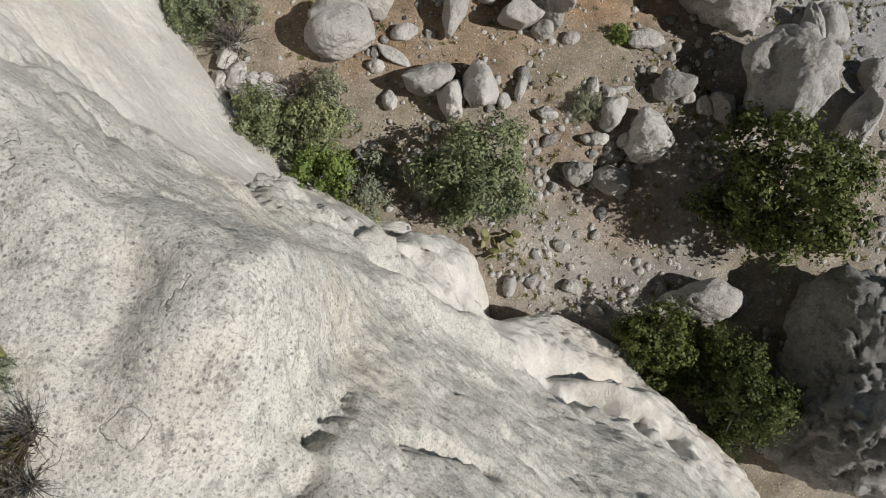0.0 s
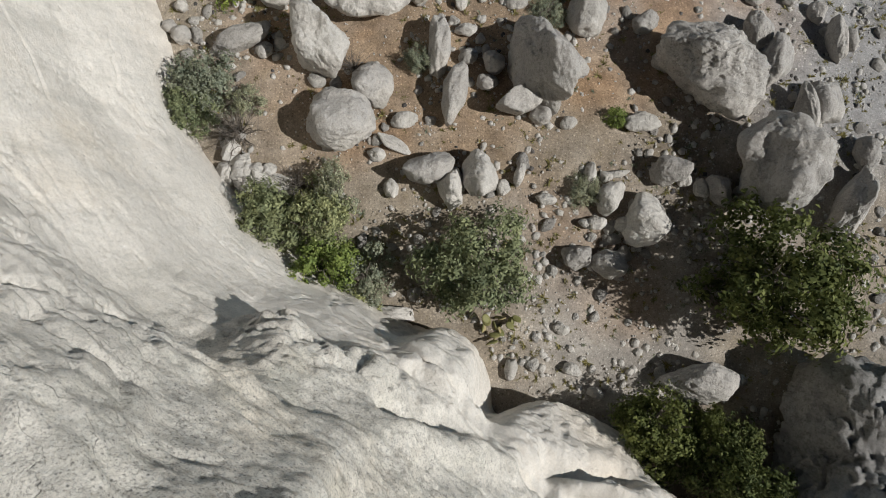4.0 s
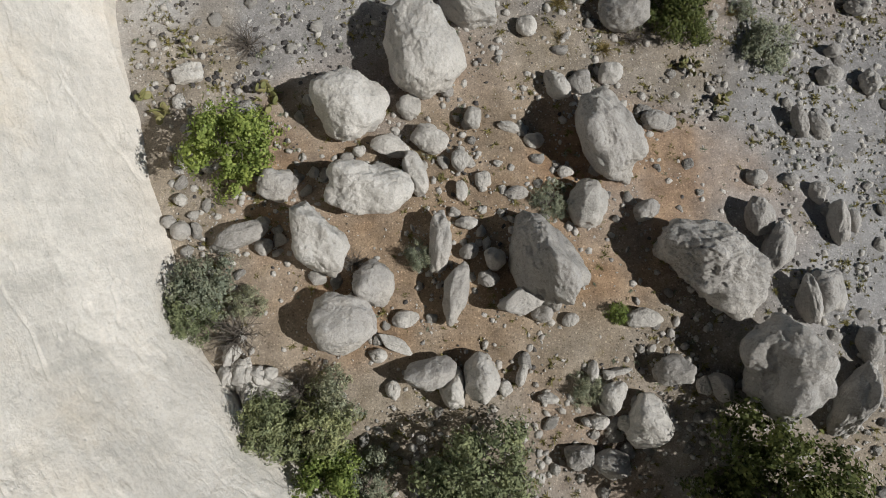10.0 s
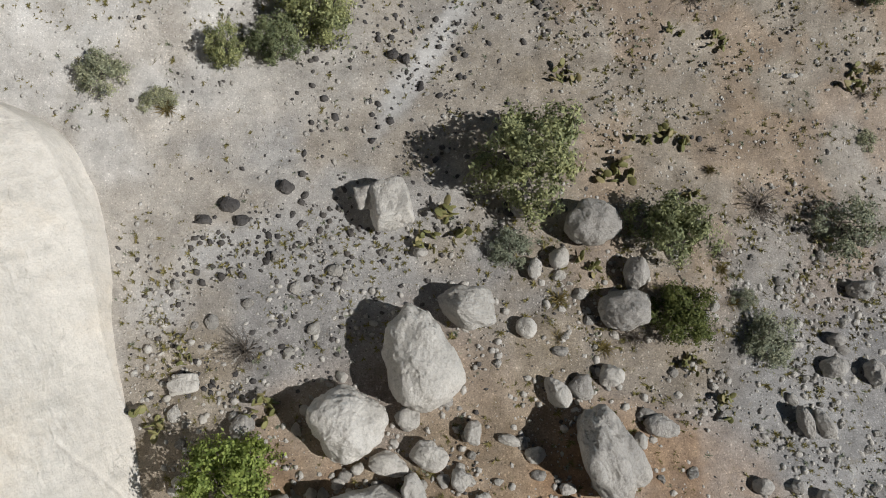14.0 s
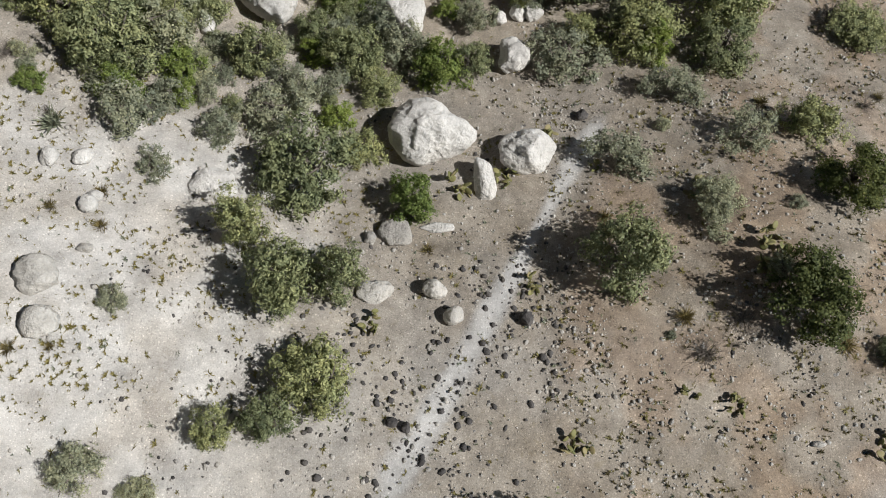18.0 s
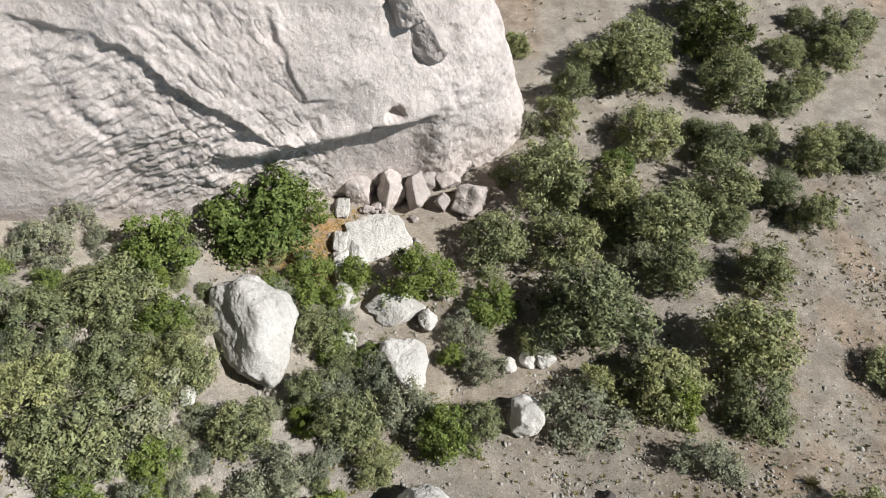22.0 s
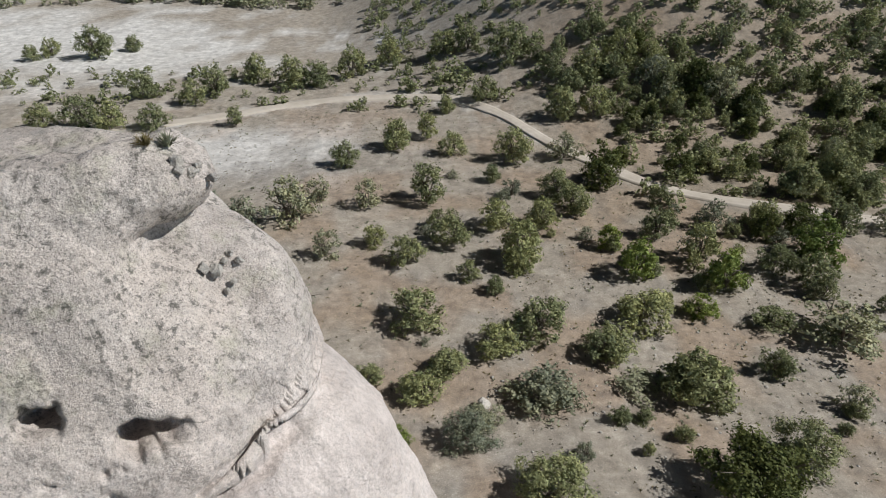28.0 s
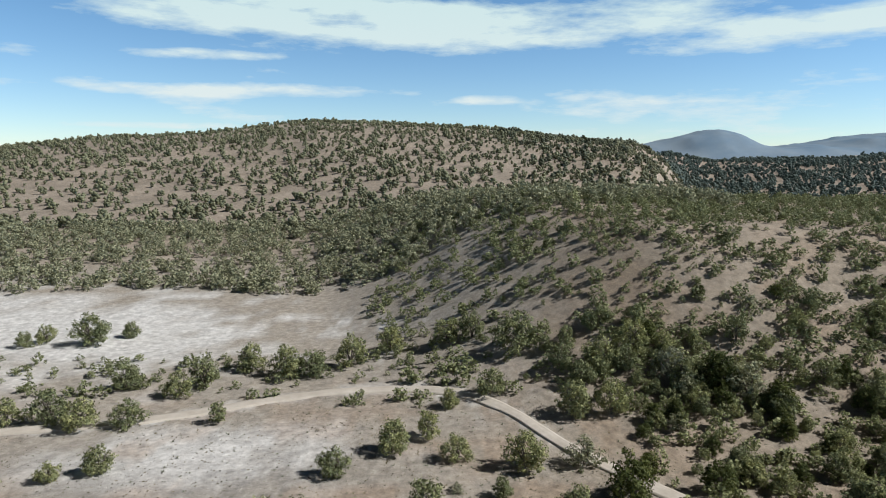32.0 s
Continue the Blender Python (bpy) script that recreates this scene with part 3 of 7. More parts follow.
# ---------------------------------------------------------------- cliffs
def cliff(name, label, base_x, base_y, foot, profile, top, cols, rows, mat, detail, fall=0.0):
    """A rock face that follows a line on the plan and leans back as it rises. profile(u, z) gives how far it stands back at
    height z; detail(points, u) how far the stone stands out there."""
    bx, by = np.array(base_x, float), np.array(base_y, float)
    cum = np.concatenate([[0], np.cumsum(np.hypot(np.diff(bx), np.diff(by)))])
    for _ in range(2):        # round the corners of the plan
        fine = np.linspace(0, cum[-1], 8 * len(bx))
        bx, by = np.interp(fine, cum, bx), np.interp(fine, cum, by)
        k = np.ones(9) / 9
        bx[4:-4], by[4:-4] = np.convolve(bx, k, "valid"), np.convolve(by, k, "valid")
        cum = np.concatenate([[0], np.cumsum(np.hypot(np.diff(bx), np.diff(by)))])
    s = np.linspace(0, cum[-1], cols)
    px, py = np.interp(s, cum, bx), np.interp(s, cum, by)
    tx, ty = np.gradient(px), np.gradient(py)
    n = np.hypot(tx, ty)
    nx, ny = ty / n, -tx / n                    # to the right of the line: into the rock
    k = np.ones(31) / 31
    for arr in (nx, ny):
        arr[15:-15] = np.convolve(arr, k, "valid")
    z0 = foot(px, py)
    v = np.linspace(0, 1, rows)
    U = np.repeat(s[:, None], rows, 1)
    Z = z0[:, None] + (top - z0[:, None]) * v[None, :]
    inset = profile(px[:, None] + 0 * Z, py[:, None] + 0 * Z, Z)
    X, Y = px[:, None] + nx[:, None] * inset, py[:, None] + ny[:, None] * inset
    P = np.stack([X, Y, Z], -1)
    tu = np.gradient(P, axis=0)
    tv = np.gradient(P, axis=1)
    N = np.cross(tv, tu)
    N /= np.linalg.norm(N, axis=-1, keepdims=True) + 1e-9
    d = detail(P.reshape(-1, 3)).reshape(P.shape[:2])
    P = P + N * d[..., None]
    # the flat back of the top
    back = [P]
    last = P[:, -1]
    caps = []
    for j in range(1, 40):
        q = last.copy()
        q[:, 0] += nx * 0.35 * j * (1 + 0.03 * j)
        q[:, 1] += ny * 0.35 * j * (1 + 0.03 * j)
        q[:, 2] += 0.5 * (1 - math.exp(-j / 6.0)) - fall * 0.35 * j * (1 + 0.03 * j) + fbm(q / 1.6, 4, 77) * 0.25 * min(1, j / 6)
        caps.append(q[:, None])
    P = np.concatenate([P] + caps, 1)
    me = grid_mesh(name, P, mat)
    return tagged(new(name, me), label, "cliff", kind="structure")


def bump_at(p, c, r, a):
    d2 = ((p - np.array(c)) ** 2).sum(1) / (r * r)
    return a * np.exp(-d2)


def seg_dist(p, a, b):
    a, b = np.array(a, float), np.array(b, float)
    t = np.clip(((p - a) @ (b - a)) / ((b - a) @ (b - a)), 0, 1)
    return np.linalg.norm(p - a - t[:, None] * (b - a), axis=1)


def detail_1(p):
    z = p[:, 2]
    high = step01(6.0, 8.5, z + 1.2 * vnoise(p / 2.0, 72))
    south = 1 - step01(0.5, 3.0, p[:, 1])
    d = fbm(p / 3.4, 2, 41) * 0.2 + fbm(p * np.array([1, 1, 0.6]) / 1.1, 3, 43) * (0.012 + 0.04 * np.maximum(high, south * 0.8))
    d += fbm(p / 0.2, 3, 45) * (0.003 + 0.032 * high)
    flake, edge = cells(p * np.array([0.9, 0.9, 1.5]) / 1.1 + fbm(p / 0.7, 2, 44)[:, None] * 0.25, 48)
    broken = np.clip(high * step01(-0.35, 0.35, vnoise(p / 2.1, 55)) + 0.35 * south * step01(6.5, 4.5, z), 0, 1)
    d += (flake * 0.10 * step01(0.0, 0.2, edge) - 0.07 * step01(0.06, 0.0, edge)) * broken
    flake, edge = cells(p * np.array([0.5, 0.5, 0.7]) / 1.6 + fbm(p / 1.1, 2, 46)[:, None] * 0.35, 50)
    d -= 0.05 * step01(0.035, 0.0, edge) * step01(0.0, 0.3, vnoise(p / 1.5, 56))
    d -= ridges(p * np.array([0.45, 0.45, 2.0]) / 1.7, 53) * 0.08 * high * step01(-2.5, -4.0, p[:, 0]) * step01(-0.3, 0.3, vnoise(p / 2.3, 54))
    # low scales that flake off the cream face
    scale, edge = cells(p * np.array([0.7, 0.7, 0.9]) / 1.3 + fbm(p / 0.8, 2, 47)[:, None] * 0.4, 51)
    d += 0.022 * scale * step01(0.0, 0.05, edge) * step01(-0.1, 0.3, vnoise(p / 2.6, 60)) * (1 - high)
    # the rough knob and the pitted bulge beside it
    knob = bump_at(p, (-3.0, 1.25, 6.35), 0.75, 1.0)
    bulge = np.exp(-(seg_dist(p, (-2.7, 0.85, 7.3), (-1.3, 0.3, 6.2)) / 0.75) ** 2)
    lump, crest = cells(p / 0.55 + fbm(p / 0.4, 2, 49)[:, None] * 0.3, 61)
    d += 0.62 * knob + 0.26 * bulge
    rugged = np.clip(knob * 1.5 + bulge * 0.8, 0, 1)
    d += (0.13 * lump - 0.12 * step01(0.10, 0.0, crest) + 0.08 * fbm(p / 0.25, 3, 62)) * rugged
    d -= 0.35 * np.exp(-(seg_dist(p, (-3.9, 1.5, 7.0), (-3.2, 1.0, 7.6)) / 0.22) ** 2)
    # the buttress: a sloping slab with a broken upper rim, a gully on its far side and a dark hollow below the rib
    slab = np.exp(-(seg_dist(p, (0.75, 0.1, 0.8), (-0.3, -0.1, 4.6)) / 0.8) ** 4)
    d += 0.36 * slab * step01(5.3, 5.0, z + 0.5 * vnoise(p / 0.5, 63))
    foot = step01(7.2, 6.2, z) * step01(-2.0, -0.8, p[:, 0]) * south
    d += (0.06 * lump * step01(0.0, 0.2, crest) - 0.05 * step01(0.05, 0.0, crest) + 0.06 * fbm(p / 0.6, 4, 38)) * foot
    d -= 0.75 * np.exp(-(seg_dist(p, (2.1, -1.35, 0.2), (1.25, -0.85, 3.6)) / 0.45) ** 2)
    d -= 0.55 * np.exp(-(seg_dist(p, (1.3, -1.0, 4.6), (-0.8, -0.2, 7.0)) / 0.28) ** 2)
    d += 0.30 * np.exp(-(seg_dist(p, (1.3, -1.6, 5.6), (-0.9, -0.6, 7.6)) / 0.4) ** 2)
    d -= 0.7 * np.exp(-(seg_dist(p, (2.5, -2.1, 4.2), (4.4, -2.6, 3.3)) / 0.32) ** 2)
    d += 0.4 * np.exp(-(seg_dist(p, (2.9, -1.9, 1.8), (4.6, -2.7, 1.6)) / 0.7) ** 2)
    jag = fbm(p / 0.5, 3, 58)[:, None] * np.array([0.12, 0.12, 0.25])
    for a, b, width, deep in (((-7.6, 4.5, 4.9), (-6.81, 4.29, 3.47), 0.06, 0.14), ((-6.81, 4.29, 3.47), (-5.9, 3.4, 2.1), 0.06, 0.14),
                              ((-6.4, 3.0, 11.4), (-4.66, 1.94, 11.2), 0.10, 0.3),
                              ((-4.66, 1.94, 11.2), (-4.0, 1.6, 10.3), 0.10, 0.2), ((-4.1, 1.6, 10.2), (-3.6, 1.2, 9.9), 0.08, 0.2),
                              ((-3.28, 1.3, 10.5), (-2.4, 0.93, 9.95), 0.12, 0.45), ((-2.4, 0.93, 9.95), (-0.66, -0.5, 8.3), 0.09, 0.3),
                              ((-1.0, -1.75, 12.8), (-1.05, -1.5, 12.4), 0.12, 0.3), ((-1.05, -1.5, 12.4), (-0.8, -1.3, 11.6), 0.1, 0.25),
                              ((-0.3, -1.8, 11.5), (0.16, -2.08, 10.8), 0.1, 0.3), ((0.16, -2.08, 10.8), (0.6, -2.4, 10.4), 0.1, 0.3),
                              ((-2.7, 0.5, 12.7), (-2.2, -0.1, 13.1), 0.22, 0.16), ((-2.2, -0.1, 13.1), (-2.5, -0.9, 13.3), 0.25, 0.16),
                              ((2.0, -2.35, 4.9), (3.3, -2.99, 4.6), 0.4, 0.7), ((3.3, -2.99, 4.6), (4.7, -3.7, 4.4), 0.4, 0.6),
                              ((-3.0, 1.15, 8.9), (-2.3, 0.9, 8.6), 0.15, 0.35), ((-9.4, 7.4, 8.0), (-8.2, 5.2, 9.0), 0.04, 0.1),
                              ((-8.6, 6.6, 6.5), (-7.7, 5.5, 5.6), 0.035, 0.08), ((-7.7, 5.5, 5.6), (-7.2, 4.6, 4.4), 0.035, 0.08),
                              ((-9.6, 10.5, 6.8), (-9.2, 8.6, 6.3), 0.03, 0.07), ((-9.9, 14.2, 8.4), (-9.7, 13.1, 7.6), 0.03, 0.08)):
        d -= deep * np.exp(-(seg_dist(p + jag, a, b) / width) ** 2)
    for a, b, width, out_ in (((-5.4, 1.8, 10.9), (-2.7, 0.7, 9.9), 0.3, 0.16), ((-2.4, 0.6, 9.8), (-0.4, -0.5, 8.4), 0.35, 0.14)):
        d += out_ * np.exp(-(seg_dist(p + jag, a, b) / width) ** 2)
    return d


def profile_1(x, y, z):
    north = step01(4.2, 6.8, y)
    w = (0.5 * vnoise(xyz(x / 3.4, y / 3.4, z / 5.0), 57) + 0.15 * vnoise(xyz(x / 1.1, y / 1.1, z / 3.0), 58)).reshape(z.shape)
    brow = 0.35 * (vnoise(xyz(x / 1.6, y / 1.6, z / 9.0), 59)).reshape(z.shape)
    dome = np.interp(z, (-2, 0, 4, 7, 8.3, 9.5, 10.5, 12.4, 12.8, 13.05, 13.3, 13.6, 14.4), (0, 0.1, 0.6, 1.05, 1.25, 1.15, 1.0, 0.95, 1.0, 1.15, 2.6, 4.6, 7.0)) + brow * step01(9, 12, z)
    wall = np.interp(z + 0.5 * w, (-2, 0, 3.5, 6, 7, 8.6, 9.4, 9.9, 12.2, 12.9, 13.1, 13.3, 14.4), (0, 0.05, 0.95, 1.4, 1.75, 1.95, 1.3, 1.0, 0.9, 1.0, 1.6, 3.6, 7.0)) + brow * step01(9, 12, z)
    lee = step01(-1.9, -3.3, x)
    dome = dome * (1 - lee) + wall * lee
    slope = np.interp(z, (-2, 0, 3, 4.2, 4.6, 8, 11, 12.3, 12.9, 13.4, 14.4), (0, 0.05, 0.22, 0.42, 0.75, 1.42, 1.9, 2.05, 2.5, 4.2, 7.0)) + 0.1 * step01(-0.3, 0.3, z - 9.6 + w)
    east = step01(-0.95, 0.1, x)
    steep = dome * (1 - east) + slope * east
    apron = np.interp(z, (-3, -0.6, 0.8, 3.8, 7.5, 12, 13.2, 14.4), (0, 0.1, 0.6, 1.4, 1.8, 2.5, 3.4, 7.5)) * (1 + 1.6 * step01(14, 21, y))
    return steep * (1 - north) + apron * north


cliff("cliff_south", "tall cream tuff cliff with cracks and a pebbly grey top",
      (-28, -20, -15, -12, -10.6, -10.0, -9.1, -7.7, -5.95, -3.4, -1.2, 1.0, 1.65, 2.6, 4.5, 7.0, 9.6, 12), (20, 22, 22.5, 21.5, 19.5, 16.5, 13, 9.3, 4.8, 2.3, 1.0, 0.2, -1.3, -1.75, -2.2, -4.5, -8, -16),
      lambda x, y: ground_height(x, y) - 0.5, profile_1, 14.4, 820, 400, ROCK_PALE, detail_1)


def detail_2(p):
    x, z = p[:, 0], p[:, 2]
    front = step01(58, 56, p[:, 1])
    warp = fbm(p / 1.2, 3, 66)[:, None]
    wav = 0.22 * vnoise(p / 0.8, 68) + 0.10 * vnoise(p / 0.3, 64)
    d = fbm(p / 3.6, 3, 61) * 0.2 + fbm(p / 1.0, 3, 63) * 0.035 + fbm(p / 0.2, 3, 65) * 0.014
    tilt = np.stack([x * 0.8 + z * 0.35, p[:, 1], z * 0.9 - x * 0.35], 1)
    # narrow crack under the upper bed, which overhangs; its underside is broken into blocks
    crack = np.interp(x, (-16, -10.75, -9.1, -7.8, -6.4, -4.9, -3.4, -2.2), (5.6, 6.76, 7.09, 7.16, 7.32, 7.63, 7.75, 8.0)) + wav * 0.6
    up = step01(-1.9, -3.0, x) * front
    lip, crest = cells(p * np.array([1.0, 1.0, 1.5]) / 0.9 + warp * 0.3, 82)
    d += (0.42 + 0.24 * lip * step01(1.6, 0.3, z - crack)) * step01(0.0, 0.07, z - crack) * np.exp(-np.maximum(z - crack - 1.6, 0) / 1.4) * up
    d -= 0.28 * np.exp(-((z - crack + 0.06) / 0.10) ** 2) * up
    d -= 0.22 * step01(0.42, 0.7, crest) * step01(0.1, 0.5, vnoise(p / 1.6, 83)) * step01(0.2, 0.5, z - crack) * step01(2.4, 1.4, z - crack) * up
    # curved ledge over the great slab
    ledge = np.interp(x, (-15, -10.15, -8.6, -7.1, -5.8, -3.8, -2.2, -1.3), (6.6, 6.45, 6.19, 5.78, 5.26, 4.25, 3.0, 2.2)) + wav * 0.5
    span = step01(-11.5, -10, x) * step01(-1.0, -1.7, x) * front
    d += 0.26 * step01(0.0, -0.07, z - ledge) * np.exp(-np.maximum(ledge - z, 0) / 2.2) * span
    d -= 0.14 * np.exp(-((z - ledge - 0.05) / 0.07) ** 2) * span
    # the slab's western edge, and the cross-cracked stone beyond it
    side = np.interp(z, (-3.5, -0.7, 2.4, 3.3, 4.3), (-4.1, -4.7, -5.36, -5.61, -5.5)) + wav * 0.7
    low = step01(4.6, 4.0, z) * step01(-3.4, -2.2, z) * front
    d += 0.13 * step01(-0.3, 0.3, vnoise(p / 0.9, 91)) * step01(-0.05, 0.12, x - side) * np.exp(-np.maximum(x - side, 0) / 2.4) * low
    crazed = step01(side + 0.1, side - 0.3, x) * step01(-11, -8.5, x) * step01(6.4, 5.4, z) * front
    d += (0.06 * fbm(tilt * np.array([1.5, 1.0, 1.1]) / 0.55, 4, 84, 0.6) - 0.05 * np.clip(1 - np.abs(vnoise(tilt * np.array([1.6, 1.0, 0.7]) / 0.6, 80)) * 7, 0, 1)) * crazed
    # diagonal break with an undercut, and torn stone below it
    tear = np.interp(x, (-14, -11.76, -10.8, -9.8, -9.0, -8.2, -7.1, -6.0, -4.4), (3.6, 3.2, 2.82, 2.06, 1.11, -0.1, -1.44, -2.9, -4.0)) + wav * 1.2
    torn = step01(-4.2, -5.2, x) * step01(-15, -12, x) * front
    d += 0.17 * (1 + 0.9 * vnoise(p / 0.9, 90)) * step01(-0.04, 0.16, z - tear) * np.exp(-np.maximum(z - tear, 0) / 1.1) * torn
    d -= 0.07 * np.exp(-((z - tear + 0.35) / 0.35) ** 2) * torn
    below = torn * step01(0.2, -0.4, z - tear) * step01(-6.5, -4.5, z + 0.2 * (x + 8))
    grain = tilt * np.array([0.4, 1.0, 1.7])
    d += (0.15 * np.abs(vnoise(grain / 1.1 + warp * 0.2, 76)) + 0.10 * np.abs(vnoise(grain / 0.45 + warp * 0.2, 77)) + 0.06 * fbm(grain / 0.2, 3, 92) - 0.1) * below
    # hairline joints over the rest of the face
    d -= 0.018 * np.clip(1 - np.abs(vnoise(tilt * np.array([0.5, 1, 1.3]) / 2.2 + warp * 0.25, 67)) * 26, 0, 1) * step01(-0.1, 0.3, vnoise(p / 2.4, 70))
    d -= 0.012 * np.clip(1 - np.abs(vnoise(tilt * np.array([1.3, 1, 0.4]) / 1.6 + warp * 0.25, 73)) * 20, 0, 1) * step01(0.0, 0.3, vnoise(p / 2.0, 79))
    # weathered eastern rim
    rimz = step01(-1.2, 0.6, x) * step01(9, 7, z) * front
    d += (0.07 * fbm(p / 0.55, 4, 85) - 0.05 * np.abs(vnoise(p / 0.8, 86))) * rimz
    # undercut foot, small cave with a dark lip, and the ledge over both
    d -= 0.40 * step01(-3.9, -4.5, z + 0.35 * vnoise(p / 1.2, 74) + 0.12 * (x + 2)) * step01(0.8, -0.6, x) * step01(-9, -7, x)
    d += 0.30 * np.exp(-((z + 3.5 + 0.12 * (x + 2)) / 0.35) ** 2) * step01(0.8, -0.6, x) * step01(-9, -7, x)
    d -= 0.40 * np.exp(-(seg_dist(p, (-2.3, 49.41, -3.55), (-0.04, 50.2, -4.3)) / 0.16) ** 2)
    d += 0.22 * np.exp(-(seg_dist(p, (-2.4, 49.6, -2.9), (-0.4, 50.4, -3.3)) / 0.45) ** 2)
    d -= 0.30 * np.exp(-(seg_dist(p, (-0.4, 51.2, 0.4), (-1.7, 51.7, 2.1)) / 0.30) ** 2)
    for c, r, a in (((-6.1, 52.9, 10.0), 0.24, 0.6), ((-4.8, 53.1, 9.4), 0.27, 0.7), ((-4.35, 53.3, 9.35), 0.2, 0.5), ((-5.3, 53.0, 9.0), 0.2, 0.45),
                    ((-5.75, 52.8, 8.7), 0.14, 0.35), ((-1.4, 49.84, -3.1), 0.28, 0.5), ((-7.0, 52.3, 8.4), 0.3, 0.45),
                    ((-8.6, 51.6, 8.2), 0.35, 0.5)):
        shape = ((p - np.array(c)) * np.array([0.8, 1.0, 1.15])) ** 2
        d -= a * 1.5 * np.exp(-(shape.sum(1) * (1 + 0.5 * vnoise(p / 0.15, 87)) / (r * r)) ** 2)
    d -= 0.45 * bump_at(p, (-3.5, 55.3, 10.7), 0.65, 1.0)                       # rubble-filled hollow on the shoulder
    d += 0.16 * step01(9.3, 10.5, z) * np.abs(vnoise(p * np.array([1.0, 1.0, 0.2]) / 0.9, 88))    # soft flutes down the dome
    return d


def build_cliff_north():
    """A spur between a line at its foot and a line along its crest."""
    foot_x = (-26, -16, -9, -3, 2, 4.6, 5.3, 4, 1.5, -2, -6, -10, -14, -20, -30)
    foot_y = (70, 66, 63.5, 61.5, 58.5, 56, 53.5, 51.2, 49.8, 49, 47.5, 46.3, 45.5, 44, 42)
    top_x = (-26, -16, -9, -6.2, -5.2, -4.9, -4.8, -5.1, -5.5, -6.1, -7.4, -10, -15, -22, -32)
    top_y = (64, 60.5, 59, 58.4, 57.6, 57.0, 56.5, 56.0, 55.7, 55.4, 55.0, 54, 53.5, 52.5, 50)
    rows = 360
    even = np.linspace(0, len(foot_x) - 1, 660)
    u = np.concatenate([np.linspace(0, 4, 90), np.linspace(4, 12, 860)[1:], np.linspace(12, 14, 70)[1:]])     # finer where it faces the path
    k = np.arange(len(foot_x))

    def smooth(values):
        v = np.interp(even, k, values)
        w = np.ones(41) / 41
        v[20:-20] = np.convolve(v, w, "valid")
        return np.interp(u, even, v)

    bx, by, tx, ty = smooth(foot_x), smooth(foot_y), smooth(top_x), smooth(top_y)
    z0 = ground_height(bx, by) - 0.8
    crest = 13.45 - 1.2 * step01(56.4, 57.8, ty)
    Z = z0[:, None] + (crest - z0)[:, None] * np.linspace(0, 1, rows)[None]
    west = np.interp(Z, (-9.5, -3.3, -1, 1, 4, 6.8, 7.6, 8.6, 10, 12, 13.4, 13.9), (0, 0.07, 0.11, 0.2, 0.36, 0.52, 0.6, 0.6, 0.68, 0.82, 0.94, 1.0))
    # the shoulder, the waist under the cap and the overhanging cap
    east = np.interp(Z, (-9.5, -3, -0.3, 1.8, 3.3, 5.5, 7.0, 7.7, 8.0, 8.3, 9.6, 10.6, 11.2, 11.5, 11.75, 12.05, 12.3, 12.7, 13.0, 13.3, 13.9),
                     (0, 0.17, 0.28, 0.38, 0.45, 0.53, 0.59, 0.67, 0.735, 0.755, 0.765, 0.805, 0.86, 0.92, 0.955, 0.955, 0.915, 0.895, 0.90, 0.94, 1.0))
    nose = step01(-3.0, 3.5, bx)[:, None]
    w = west * (1 - nose) + east * nose
    P = np.stack([bx[:, None] + (tx - bx)[:, None] * w, by[:, None] + (ty - by)[:, None] * w, Z], -1)
    N = np.cross(np.gradient(P, axis=1), np.gradient(P, axis=0))
    N /= np.linalg.norm(N, axis=-1, keepdims=True) + 1e-9
    P = P + N * detail_2(P.reshape(-1, 3)).reshape(P.shape[:2])[..., None]
    caps = []
    mx, my = np.minimum(tx, -5.6), np.where(ty > 56.6, 57.0 + (ty - 57) * 0.3, 56.8 - (55 - ty) * 0.3)
    for j in range(1, 15):
        f = j / 14
        q = P[:, -1].copy()
        q[:, 0] += (mx - q[:, 0]) * f
        q[:, 1] += (my - q[:, 1]) * f
        q[:, 2] += (12.4 - q[:, 2]) * f * f + fbm(q / 0.9, 3, 78) * 0.14
        caps.append(q[:, None])
    me = grid_mesh("cliff_north", np.concatenate([P] + caps, 1), ROCK_CLIFF2)
    tagged(new("cliff_north", me), "weathered pale tuff cliff with hollows, ledges and dark lichen", "cliff", kind="structure")


build_cliff_north()


def build_mountains():
    """Ranges along the skyline, far beyond the valley, with haze painted blue."""
    n = Nodes("haze-painted far range")
    # haze of the distance is put into the base colour as blue tones
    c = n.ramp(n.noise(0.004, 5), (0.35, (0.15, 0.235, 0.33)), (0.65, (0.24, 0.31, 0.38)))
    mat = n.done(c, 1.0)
    xs, ys = np.linspace(-4300, 3600, 300), np.linspace(3300, 4300, 26)
    X, Y = np.meshgrid(xs, ys, indexing="ij")
    ridge = np.sin(np.clip((Y - 3300) / 1000, 0, 1) * math.pi) ** 0.8
    h = 30 + 75 * step01(800, 1400, X) + 50 * np.exp(-((X - 1650) / 220) ** 2) + 95 * step01(2000, 2900, X) + 35 * step01(-2300, -3000, X)
    p = xyz(X, Y)
    h = h + (fbm(p / 420, 5, 81) * 34).reshape(X.shape)
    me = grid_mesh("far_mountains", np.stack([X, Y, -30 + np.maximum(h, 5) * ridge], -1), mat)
    tagged(new("far_mountains", me), "mountain ranges along the horizon, painted blue for haze", "mountains", kind="structure")


build_mountains()

# ---------------------------------------------------------------- stones
SPHERES = {}


